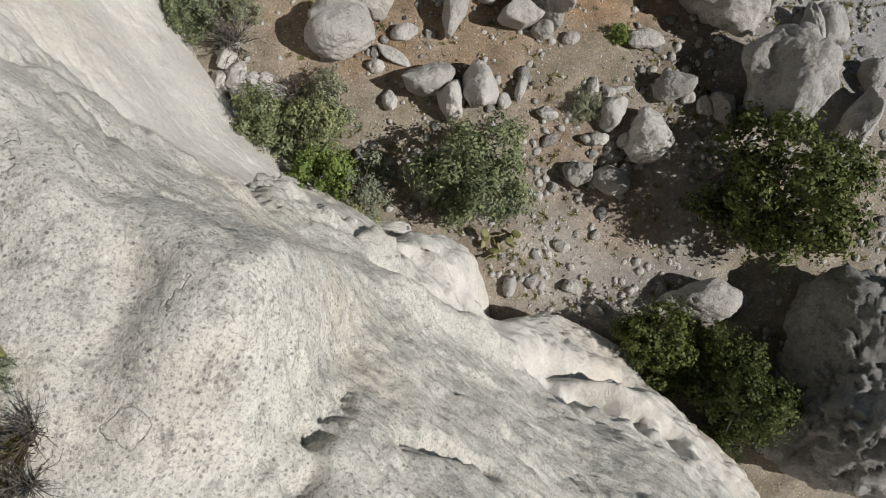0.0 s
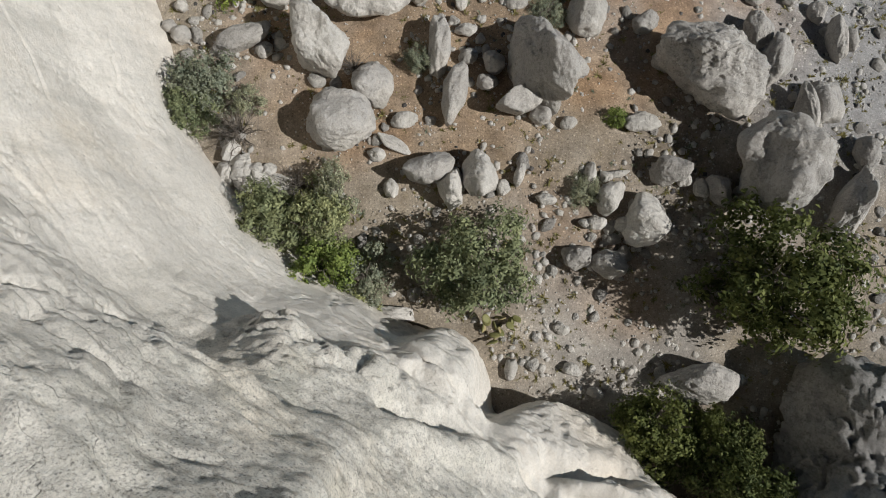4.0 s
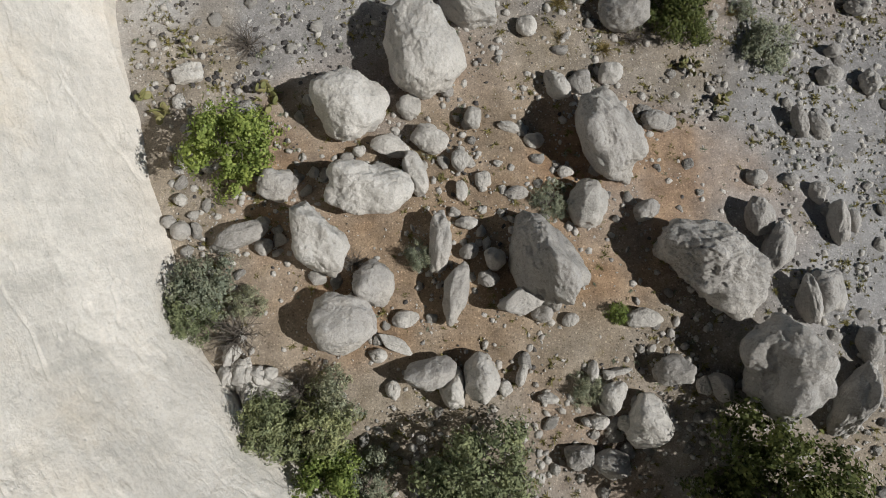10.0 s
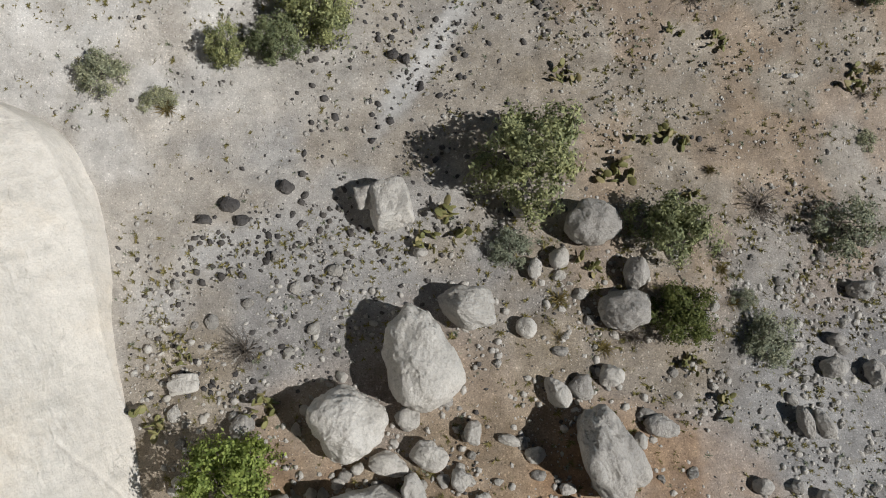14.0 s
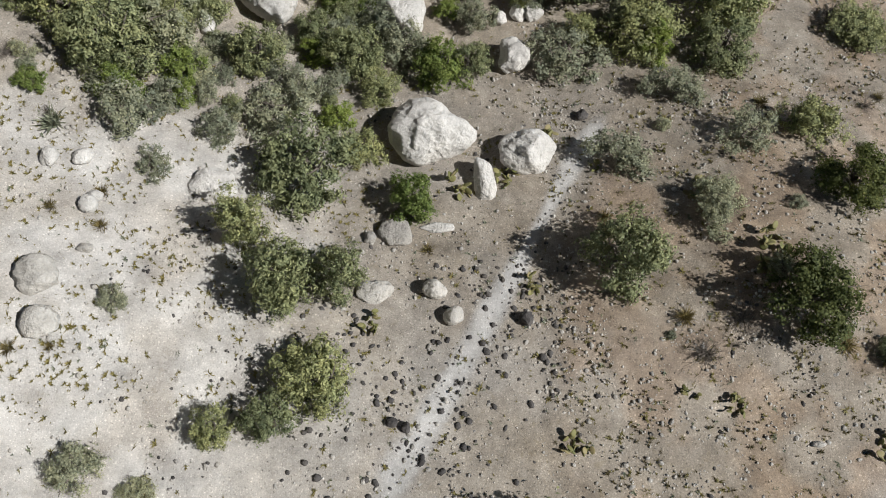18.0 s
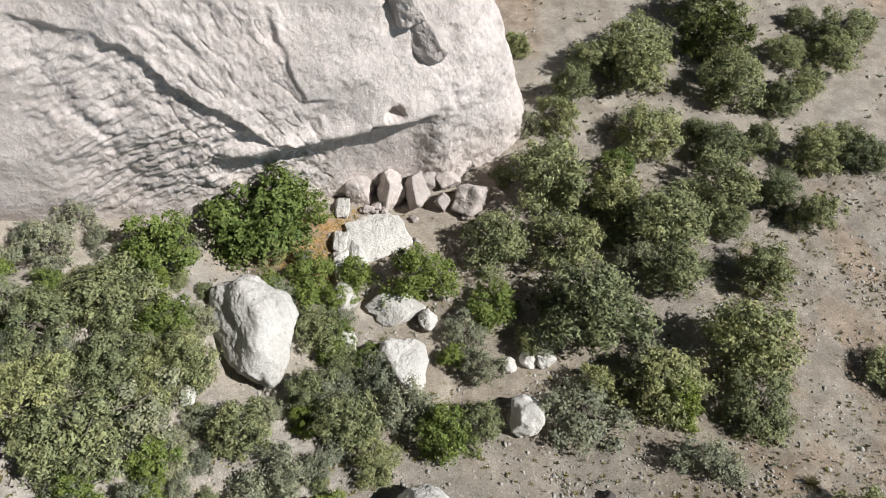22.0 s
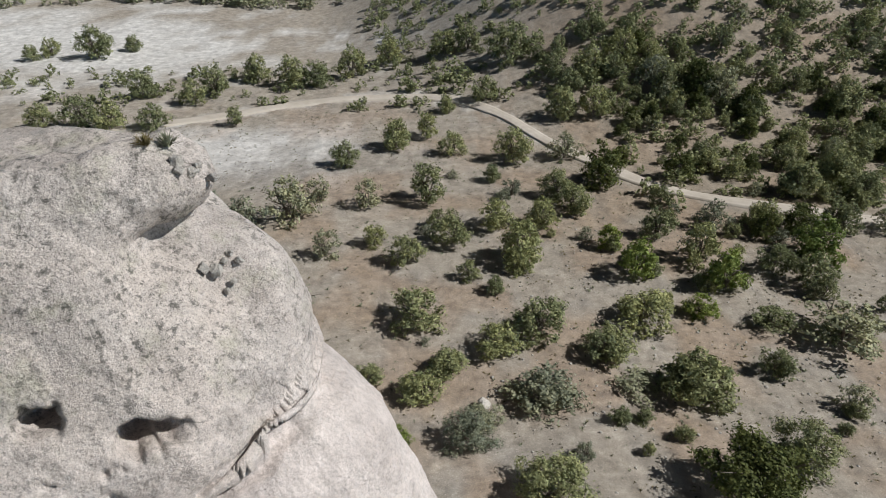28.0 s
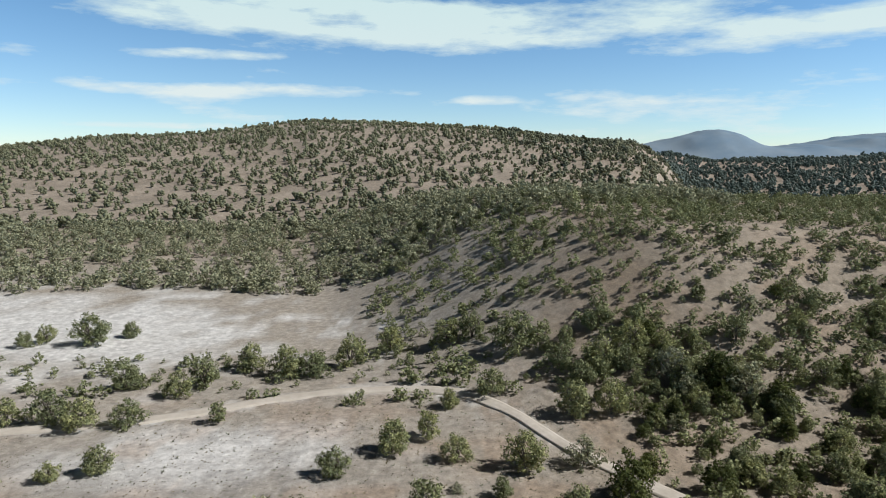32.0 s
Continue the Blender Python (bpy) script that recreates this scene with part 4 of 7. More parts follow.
def sphere(level):
    if level not in SPHERES:
        bm = bmesh.new()
        bmesh.ops.create_icosphere(bm, subdivisions=level, radius=1)
        SPHERES[level] = (np.array([v.co[:] for v in bm.verts]), np.array([[v.index for v in f.verts] for f in bm.faces]))
        bm.free()
    return SPHERES[level]


def stone_shape(level, seed, angular=0.5, rough=1.0):
    """Points and faces of a worn stone about one metre in radius."""
    v, f = sphere(level)
    rng = np.random.default_rng(seed)
    n = rng.normal(size=(14, 3))
    n /= np.linalg.norm(n, axis=1, keepdims=True)
    d = rng.uniform(0.62, 1.0, 14)
    if angular > 0.9:                          # broken blocks: three pairs of faces nearly square to each other
        q = np.array(Euler(rng.uniform(0, 6, 3)).to_matrix())
        n[:6] = np.concatenate([q, -q]) + rng.normal(0, 0.12, (6, 3))
        n /= np.linalg.norm(n, axis=1, keepdims=True)
        d[:6], d[6:] = rng.uniform(0.55, 0.72, 6), rng.uniform(0.8, 1.0, 8)
    dot = v @ n.T
    r = np.where(dot > 0.05, d / np.maximum(dot, 0.05), 9)
    k = 9.0 if angular <= 0.9 else 22.0
    r = -np.log(np.exp(-k * np.minimum(r, 3)).sum(1)) / k          # soft smallest
    r = (1 - angular) * 0.95 + angular * np.clip(r + 0.12, 0.3, 1.25)
    p = v * r[:, None]
    off = rng.uniform(-50, 50, 3)
    p = p * (1 + (0.20 if level > 5 else 0.17) * min(rough, 1.3) * fbm(p * 1.1 + off, 2, seed % 97)[:, None])
    p = p + v * (0.038 * rough * fbm(p * 4 + off, 4, seed % 89 + 5))[:, None]
    if level >= 4:
        chip, edge = cells(p * 1.9 + off + 0.3 * fbm(p * 3 + off, 2, seed % 71)[:, None], seed % 79)
        p = p + v * (0.022 * rough * chip * angular - 0.02 * rough * step01(0.05, 0.0, edge))[:, None]
        p = p + v * (0.012 * rough * fbm(p * 14 + off, 2, seed % 61))[:, None]
    if level >= 5 and rough > 1.3:            # weather pits
        chip, edge = cells(p * 4.2 + off, seed % 59)
        p = p - v * ((0.10 if rough < 2 else 0.0) * step01(0.45, 0.8, edge) * (chip > 0.1))[:, None]
    if level >= 5 and rough >= 2:             # long weather furrows
        q = p * np.array([3.4, 1.0, 1.6]) + 0.35 * fbm(p * 2 + off, 3, 33)[:, None]
        p = p - v * (0.13 * ridges(q, 7) + 0.07 * ridges(q * 1.9 + 4, 9))[:, None]
    return p, f


def boulder(x, y, w, l, h, turn=0, seed=1, mat=ROCK_GREY, angular=0.5, rough=1.0, level=4, sink=0.22, z=None, label="", tilt=0, lean=0, name="boulder"):
    """A stone w by l metres on the plan, h high over the ground."""
    p, f = stone_shape(level, seed, angular, rough)
    lo, hi = p.min(0), p.max(0)
    p = (p - (lo + hi) / 2) / (hi - lo)
    p = p * np.array([w, l, h / (1 - sink)])
    me = raw_mesh(name, p, f, mat, True)
    ob = new(name, me)
    base = gz(x, y) if z is None else z
    ob.matrix_world = pose(x, y, base + h - h / (1 - sink) / 2, tilt, lean, turn)
    return tagged(ob, label or "rounded grey boulder resting on dry ground", "boulder", "boulders")


# ---------------------------------------------------------------- plants
def tube(points, radii, sides=6):
    """Points and faces of a bent, tapered stem."""
    pts, rad = np.array(points, float), np.array(radii, float)
    way = np.gradient(pts, axis=0)
    way /= np.linalg.norm(way, axis=1, keepdims=True) + 1e-9
    side = np.cross(way, np.array([0.31, 0.77, 0.55]))
    side /= np.linalg.norm(side, axis=1, keepdims=True) + 1e-9
    up = np.cross(way, side)
    a = np.arange(sides) * 2 * math.pi / sides
    ring = pts[:, None] + rad[:, None, None] * (np.cos(a)[None, :, None] * side[:, None] + np.sin(a)[None, :, None] * up[:, None])
    n = len(pts)
    f = []
    for i in range(n - 1):
        for j in range(sides):
            k = (j + 1) % sides
            f.append((i * sides + j, i * sides + k, (i + 1) * sides + k, (i + 1) * sides + j))
    return ring.reshape(-1, 3), np.array(f)


def merge(pieces):
    vs, fs, at = [], [], 0
    for v, f in pieces:
        vs.append(v)
        fs.append(f + at)
        at += len(v)
    return np.concatenate(vs), np.concatenate(fs)


def blades(pos, out, size, rng, slim=0.5):
    """Small folded leaf sprays at pos, facing loosely outwards."""
    n = len(pos)
    d = out + rng.normal(size=(n, 3)) * 0.42
    d /= np.linalg.norm(d, axis=1, keepdims=True) + 1e-9
    e = np.cross(d, rng.normal(size=(n, 3)))
    e /= np.linalg.norm(e, axis=1, keepdims=True) + 1e-9
    g = np.cross(d, e)
    s = (size * rng.uniform(0.6, 1.3, n))[:, None]
    lift = d * s * 0.25
    v = np.stack([pos - g * s, pos + e * s * slim + lift, pos + g * s, pos - e * s * slim + lift], 1).reshape(-1, 3)
    return v, np.arange(4 * n).reshape(n, 4)


def crown_shape(seed, leaves, lobes, low, size, upright=1.0, spread_r=0.5, slim=0.5):
    """Leaf sprays gathered in uneven lobes, inside a box one metre wide and high."""
    rng = np.random.default_rng(seed)
    vs = []
    a0 = rng.uniform(0, 6.28)
    per = leaves // lobes
    squash = np.array([rng.uniform(0.8, 1.15), rng.uniform(0.8, 1.15), 1.0])
    for i in range(lobes):
        a = a0 + i * 2.4 + rng.uniform(-0.6, 0.6)
        t = (i + 0.5) / lobes
        r = spread_r * (0.1 + 0.78 * math.sqrt(rng.uniform(0.02, 1)) * math.sin(math.pi * (0.28 + 0.64 * t)))
        c = np.array([math.cos(a) * r, math.sin(a) * r, low + (0.84 - low) * t * rng.uniform(0.85, 1.08)])
        rad = rng.uniform(0.09, 0.2) * (1.15 - 0.4 * t)
        k = int(per * (rad / 0.15) ** 2)
        tips = rng.normal(size=(16, 3))                      # sprays gather in tufts with gaps between
        tips /= np.linalg.norm(tips, axis=1, keepdims=True)
        d = tips[rng.integers(16, size=k)] + rng.normal(size=(k, 3)) * rng.choice((0.16, 0.30), (k, 1))
        d /= np.linalg.norm(d, axis=1, keepdims=True)
        bumpy = 1 + 0.5 * fbm(d * 2.6 + i * 9.1, 3, seed)
        rr = rad * 1.12 * bumpy * rng.uniform(0.25, 1.0, k) ** 0.45
        p = c * squash + d * rr[:, None] * np.array([1.05, 1.05, 0.95 * upright])
        p[:, 2] = np.maximum(p[:, 2], 0.02)
        vs.append(blades(p, d + np.array([0, 0, 0.25]), size, rng, slim))
    return merge(vs)


def stem_shape(seed, limbs, low, height, thick):
    """Trunk and limbs of a bush or small tree, one metre high."""
    rng = np.random.default_rng(seed + 500)
    bits = []
    for i in range(limbs):
        a = rng.uniform(0, 6.28)
        reach = rng.uniform(0.1, 0.34)
        top = height * rng.uniform(0.6, 1.0)
        k = np.linspace(0, 1, 6)
        pts = np.stack([np.cos(a) * reach * k ** 1.3 + rng.normal(0, 0.02, 6) * k, np.sin(a) * reach * k ** 1.3 + rng.normal(0, 0.02, 6) * k,
                        -0.05 + (top + 0.05) * k], 1)
        bits.append(tube(pts, thick * (1 - 0.85 * k) * rng.uniform(0.7, 1.1)))
        for j in range(3):
            b = pts[2 + j]
            e = b + rng.normal(size=3) * np.array([0.13, 0.13, 0.05]) + np.array([0, 0, 0.12])
            bits.append(tube(np.stack([b, (b + e) / 2 + rng.normal(size=3) * 0.015, e]), np.array([0.4, 0.25, 0.06]) * thick, 4))
    return merge(bits)


def twig_shape(seed, count):
    rng = np.random.default_rng(seed)
    bits = []
    for i in range(count):
        a, el = rng.uniform(0, 6.28), rng.uniform(0.25, 1.4)
        n = rng.uniform(0.3, 0.55)
        d = np.array([math.cos(a) * math.cos(el), math.sin(a) * math.cos(el), math.sin(el) * 1.7]) * n
        k = np.linspace(0, 1, 4)[:, None]
        pts = d * k + rng.normal(size=(4, 3)) * 0.035 * k
        bits.append(tube(pts, np.linspace(0.012, 0.003, 4), 3))
        for j in range(3):
            b = pts[1 + j % 3]
            bits.append(tube(np.stack([b, b + rng.normal(size=3) * 0.1 + d * 0.2]), np.array([0.006, 0.002]), 3))
    return merge(bits)


PLANTS = {
    "juniper": dict(cat="tree", labels=("bushy olive-green juniper standing on dry stony ground", "grey-green juniper with several stems on sandy ground")),
    "oak": dict(cat="tree", labels=("dark green dense scrub oak standing among boulders", "dark green spreading oak scrub on dry ground")),
    "green_bush": dict(cat="bush", labels=("fresh green leafy bush growing among pale rocks", "rounded bright green bush on dry ground")),
    "sage_bush": dict(cat="bush", labels=("grey-green sage bush on dry gravelly ground", "dull grey-green low desert shrub on stony ground")),
    "dead_bush": dict(cat="bush", labels=("bare grey dry bush with tangled thin twigs",)),
    "grass_tuft": dict(cat="grass", labels=("yellow-green dry bunch grass tuft on gravel",)),
    "pear": dict(cat="cactus", labels=("yellow-green prickly pear cactus clump on dry ground",)),
    "yucca": dict(cat="yucca", labels=("spiky pale green yucca rosette on dry ground",)),
}
PLANT_NAMES = {"juniper": "juniper_tree", "oak": "oak_tree", "green_bush": "green_bush", "sage_bush": "sage_bush",
               "dead_bush": "dead_bush", "grass_tuft": "grass_tuft", "pear": "prickly_pear", "yucca": "yucca"}
VARIANTS = {}


def variant(kind, i):
    """The part meshes of one variant, as (part name, mesh, offset pose or None)."""
    if (kind, i) in VARIANTS:
        return VARIANTS[kind, i]
    s = 100 + 13 * i + sum(map(ord, kind))
    if kind in ("juniper", "oak", "green_bush", "sage_bush"):
        leaves, lobes, low, size, mat = {
            "juniper": (9500, 21, 0.14, 0.023, LEAF_JUNIPER), "oak": (15000, 24, 0.10, 0.0175, LEAF_DARK),
            "green_bush": (10000, 19, 0.10, 0.0205, LEAF_BRIGHT), "sage_bush": (6000, 17, 0.08, 0.02, LEAF_SAGE)}[kind]
        if i >= 100:                                # far off: fewer, broader sprays
            leaves, size = leaves // 3, size * 1.6
        v, f = crown_shape(s, leaves, lobes, low, size, slim=0.42 if kind == "juniper" else 0.6)
        parts = [("trunk", raw_mesh("trunk", *stem_shape(s, 5 if kind != "oak" else 6, low, 0.8, 0.035), BARK, True)),
                 ("crown", raw_mesh("crown", v, f, mat))]
    elif kind == "dead_bush":
        parts = [("twig_tangle", raw_mesh("twig_tangle", *twig_shape(s, 46), BARK)), ("root_collar", raw_mesh("root_collar", *stem_shape(s, 3, 0, 0.3, 0.03), BARK))]
    elif kind in ("grass_tuft", "yucca"):
        rng = np.random.default_rng(s)
        n, wide, mat = (130, 0.010, LEAF_STRAW) if kind == "grass_tuft" else (70, 0.022, LEAF_SAGE)
        a, el = rng.uniform(0, 6.28, n), rng.uniform(0.35, 1.5, n)
        d = np.stack([np.cos(a) * np.cos(el), np.sin(a) * np.cos(el), np.sin(el) * 1.6], 1) * rng.uniform(0.3, 0.52, n)[:, None]
        side = np.stack([-np.sin(a), np.cos(a), 0 * a], 1) * wide
        foot = rng.normal(size=(n, 3)) * np.array([0.05, 0.05, 0])
        v = np.stack([foot - side, foot + side, foot + d * 0.6 + side * 0.8, foot + d * np.array([1.05, 1.05, 0.92]), foot + d * 0.6 - side * 0.8], 1)
        parts = [("blade_clump", raw_mesh("blade_clump", v.reshape(-1, 3), np.arange(5 * n).reshape(n, 5), mat)),
                 ("crown_base", raw_mesh("crown_base", *stem_shape(s, 3, 0, 0.12, 0.03), BARK))]
    else:                                           # prickly pear: flat pads upon pads
        rng = np.random.default_rng(s)
        v, f = sphere(2)
        pad = raw_mesh("pad", v * np.array([0.095, 0.022, 0.13]) + np.array([0, 0, 0.12]), f, PAD, True)
        parts, spots = [], [(0.0, 0.0, 0.0)]
        for j in range(22):
            bx, by, bz = spots[rng.integers(len(spots))] if j > 5 else (rng.uniform(-0.3, 0.3), rng.uniform(-0.3, 0.3), -0.02)
            m = pose(bx, by, bz, rng.uniform(-45, 45), rng.uniform(-45, 45), rng.uniform(0, 360))
            tip = m @ Vector((0, 0, 0.22))
            if tip.z > 0.05 and math.hypot(tip.x, tip.y) < 0.5:
                spots.append(tuple(tip))
                parts.append(("pad", pad, m))
    VARIANTS[kind, i] = parts
    return parts


def pad_material():
    n = Nodes("cactus pad skin")
    rnd = n.add("ShaderNodeObjectInfo").outputs["Random"]
    c = n.ramp(rnd, (0.0, (0.12, 0.13, 0.045)), (0.6, (0.22, 0.21, 0.085)), (1.0, (0.30, 0.25, 0.13)))
    c = n.mix(n.ramp(n.voronoi(28), (0.0, 0.6), (0.25, 0.0)), c, (0.30, 0.27, 0.2))
    return n.done(c, 0.6, n.bump(n.noise(30), 0.004, 0.5))


PAD = pad_material()


def plant(kind, x, y, w, h, seed, z=None):
    """A plant w metres wide and h high at x, y."""
    rng = random.Random(seed)
    count = {"juniper": 6, "oak": 3, "green_bush": 3, "sage_bush": 4, "pear": 4}.get(kind, 2)
    parts = variant(kind, seed % count + (100 if y > 72 and kind in ("juniper", "oak", "green_bush", "sage_bush") else 0))
    info = PLANTS[kind]
    root = new(PLANT_NAMES[kind])
    root.empty_display_size = 0.2
    if y > 52 and z is None:                            # the valley's junipers stand narrower and taller
        w, h = w * 0.9, h * 1.12
    root.matrix_world = pose(x, y, (gz(x, y) if z is None else z) - 0.02, 0, 0, rng.uniform(0, 360)) @ Matrix.Diagonal((w * 1.08, w * 1.08, h * 1.05, 1))
    for name, me, *at in parts:
        ob = new(name, me)
        ob.parent = root
        if at:
            ob.matrix_basis = at[0]
    tagged(root, info["labels"][seed % len(info["labels"])], info["cat"], {"tree": "scattered trees", "bush": "scattered bushes"}.get(info["cat"], "low plants"))
    return root




# boulders and loose blocks: x, y, width, length, height, turn, seed, stone, blockiness, roughness, fineness
boulder(-0.45, 13.84, 2.44, 3.09, 1.70, 0, 8, ROCK_WHITE, 0.55, 1.0, 6, label="large weathered pale boulder resting on dry ground", name="boulder")
boulder(0.88, 15.25, 1.91, 1.41, 1.20, -20, 15, ROCK_WHITE, 0.84, 1.0, 6, label="large blocky pale boulder resting on dry ground", name="boulder")
boulder(-2.54, 12.10, 2.24, 2.16, 1.60, 0, 22, ROCK_WHITE, 0.49, 1.0, 6, label="large weathered pale boulder resting on dry ground", name="boulder")
boulder(-2.00, 9.66, 2.49, 1.71, 1.40, 12, 29, ROCK_WHITE, 0.67, 1.0, 6, label="large weathered pale boulder resting on dry ground", name="boulder")
boulder(-0.72, 10.08, 0.63, 1.35, 0.80, 15, 36, ROCK_WHITE, 0.61, 1.0, 5, label="compact weathered pale boulder resting on dry ground", name="boulder")
boulder(-3.28, 8.24, 1.59, 2.19, 1.60, 10, 43, ROCK_WHITE, 0.84, 1.0, 6, label="large blocky pale boulder resting on dry ground", name="boulder")
boulder(-5.54, 8.38, 1.79, 0.70, 0.60, 25, 50, ROCK_GREY, 0.72, 1.0, 5, label="low blocky grey boulder resting on dry ground", name="boulder")
boulder(-2.71, 5.99, 1.94, 1.72, 1.30, 0, 57, ROCK_GREY, 0.84, 1.0, 6, label="large blocky grey boulder resting on dry ground", name="boulder")
boulder(-1.83, 7.01, 1.14, 1.37, 1.00, 20, 64, ROCK_GREY, 0.84, 1.0, 5, label="compact blocky grey boulder resting on dry ground", name="boulder")
boulder(-1.01, 6.04, 0.77, 0.49, 0.30, 0, 71, ROCK_WHITE, 0.61, 1.0, 4, label="low weathered pale boulder resting on dry ground", name="boulder")
boulder(-1.28, 5.38, 1.07, 0.38, 0.25, -30, 78, ROCK_WHITE, 0.72, 1.0, 5, label="low blocky pale boulder resting on dry ground", name="boulder")
boulder(0.35, 6.74, 0.73, 1.83, 0.90, -14, 85, ROCK_GREY, 0.61, 1.0, 5, label="large weathered grey boulder resting on dry ground", name="boulder")
boulder(-0.03, 8.14, 0.65, 1.77, 0.90, -5, 92, ROCK_GREY, 0.61, 1.0, 5, label="compact weathered grey boulder resting on dry ground", name="boulder")
boulder(0.75, 7.88, 0.56, 0.47, 0.40, 0, 99, ROCK_GREY, 0.38, 1.0, 4, label="compact rounded grey boulder resting on dry ground", name="boulder")
boulder(1.46, 7.65, 0.62, 0.65, 0.60, 0, 106, ROCK_GREY, 0.27, 1.0, 4, label="compact rounded grey boulder resting on dry ground", name="boulder")
boulder(2.72, 7.61, 1.86, 2.90, 2.20, 25, 113, ROCK_GREY, 0.72, 1.0, 6, label="large blocky grey boulder resting on dry ground", name="boulder")
boulder(2.16, 6.58, 1.44, 0.83, 0.90, 18, 120, ROCK_GREY, 0.95, 1.0, 5, label="compact blocky grey boulder resting on dry ground", name="boulder")
boulder(2.71, 6.16, 0.64, 0.55, 0.50, 0, 127, ROCK_GREY, 0.61, 1.0, 4, label="compact weathered grey boulder resting on dry ground", name="boulder")
boulder(4.09, 9.18, 1.19, 1.42, 0.90, 0, 134, ROCK_WHITE, 0.49, 1.0, 5, label="compact weathered pale boulder resting on dry ground", name="boulder")
boulder(5.84, 8.98, 0.80, 0.67, 0.50, 0, 141, ROCK_GREY, 0.49, 1.0, 5, label="compact weathered grey boulder resting on dry ground", name="boulder")
boulder(7.33, 7.35, 3.11, 2.58, 2.00, -10, 148, ROCK_PITTED, 0.84, 1.7, 6, label="large blocky grey pitted boulder resting on dry ground", name="boulder")
boulder(9.10, 8.78, 0.81, 1.13, 0.70, 0, 155, ROCK_GREY, 0.61, 1.0, 5, label="compact weathered grey boulder resting on dry ground", name="boulder")
boulder(9.53, 7.80, 0.88, 1.67, 0.80, -20, 162, ROCK_GREY, 0.72, 1.0, 5, label="compact blocky grey boulder resting on dry ground", name="boulder")
boulder(11.49, 8.57, 0.56, 1.39, 0.70, 0, 169, ROCK_GREY, 0.72, 1.0, 5, label="compact blocky grey boulder resting on dry ground", name="boulder")
boulder(8.82, 4.80, 2.35, 2.45, 2.20, 40, 176, ROCK_GREY, 0.86, 1.0, 6, label="large blocky grey boulder resting on dry ground", name="boulder")
boulder(10.77, 6.57, 1.26, 1.34, 0.70, 0, 183, ROCK_GREY, 0.72, 1.0, 5, label="compact blocky grey boulder resting on dry ground", name="boulder")
boulder(10.19, 6.44, 0.53, 1.49, 0.70, 10, 190, ROCK_GREY, 0.61, 1.0, 5, label="compact weathered grey boulder resting on dry ground", name="boulder")
boulder(4.76, 11.04, 1.66, 2.93, 1.90, 28, 197, ROCK_GREY, 0.84, 1.0, 6, label="large blocky grey boulder resting on dry ground", name="boulder")
boulder(6.45, 11.70, 1.04, 0.67, 0.40, -10, 204, ROCK_GREY, 0.72, 1.0, 5, label="low blocky grey boulder resting on dry ground", name="boulder")
boulder(5.79, 11.31, 0.43, 0.50, 0.30, 0, 211, ROCK_WHITE, 0.49, 1.0, 4, label="small weathered pale stone lying on gravelly ground", name="stone")
boulder(3.41, 12.76, 0.70, 1.03, 0.60, 28, 218, ROCK_WHITE, 0.61, 1.0, 5, label="compact weathered pale boulder resting on dry ground", name="boulder")
boulder(5.07, 13.15, 0.71, 0.67, 0.50, 0, 225, ROCK_WHITE, 0.61, 1.0, 4, label="compact weathered pale boulder resting on dry ground", name="boulder")
boulder(4.13, 12.85, 0.74, 0.77, 0.30, 0, 232, ROCK_GREY, 0.72, 1.0, 4, label="low blocky grey boulder resting on dry ground", name="boulder")
boulder(-0.94, 12.13, 0.74, 0.85, 0.50, 0, 239, ROCK_WHITE, 0.72, 1.0, 5, label="compact blocky pale boulder resting on dry ground", name="boulder")
boulder(-0.32, 11.11, 1.13, 0.89, 0.50, -10, 246, ROCK_WHITE, 0.72, 1.0, 5, label="compact blocky pale boulder resting on dry ground", name="boulder")
boulder(-1.45, 10.93, 1.16, 0.68, 0.50, -12, 253, ROCK_WHITE, 0.61, 1.0, 5, label="compact weathered pale boulder resting on dry ground", name="boulder")
boulder(0.92, 11.72, 0.52, 0.68, 0.50, 0, 260, ROCK_WHITE, 0.72, 1.0, 4, label="compact blocky pale boulder resting on dry ground", name="boulder")
boulder(0.56, 10.46, 0.55, 0.67, 0.40, 0, 267, ROCK_WHITE, 0.72, 1.0, 4, label="compact blocky pale boulder resting on dry ground", name="boulder")
boulder(1.97, 11.47, 0.69, 0.33, 0.25, -15, 274, ROCK_WHITE, 0.61, 1.0, 4, label="low weathered pale boulder resting on dry ground", name="boulder")
boulder(2.69, 11.05, 0.62, 0.49, 0.25, 0, 281, ROCK_WHITE, 0.72, 1.0, 4, label="compact blocky pale boulder resting on dry ground", name="boulder")
boulder(-7.40, 13.17, 0.91, 0.66, 0.40, 0, 288, ROCK_WHITE, 1.00, 1.0, 5, label="compact blocky pale boulder resting on dry ground", name="boulder")
boulder(-5.66, 11.97, 0.59, 0.75, 0.50, 0, 295, ROCK_GREY, 0.72, 1.0, 4, label="compact blocky grey boulder resting on dry ground", name="boulder")
boulder(-4.66, 9.76, 1.10, 0.95, 0.80, 0, 302, ROCK_GREY, 0.72, 1.0, 5, label="compact blocky grey boulder resting on dry ground", name="boulder")
boulder(-7.32, 9.40, 0.40, 0.40, 0.35, 0, 309, ROCK_WHITE, 0.49, 1.0, 4, label="small weathered pale stone lying on gravelly ground", name="stone")
boulder(-7.24, 8.51, 0.56, 0.56, 0.40, 0, 316, ROCK_GREY, 0.61, 1.0, 4, label="compact weathered grey boulder resting on dry ground", name="boulder")
boulder(-7.61, 8.78, 0.47, 0.39, 0.30, 0, 323, ROCK_GREY, 0.61, 1.0, 4, label="small weathered grey stone lying on gravelly ground", name="stone")
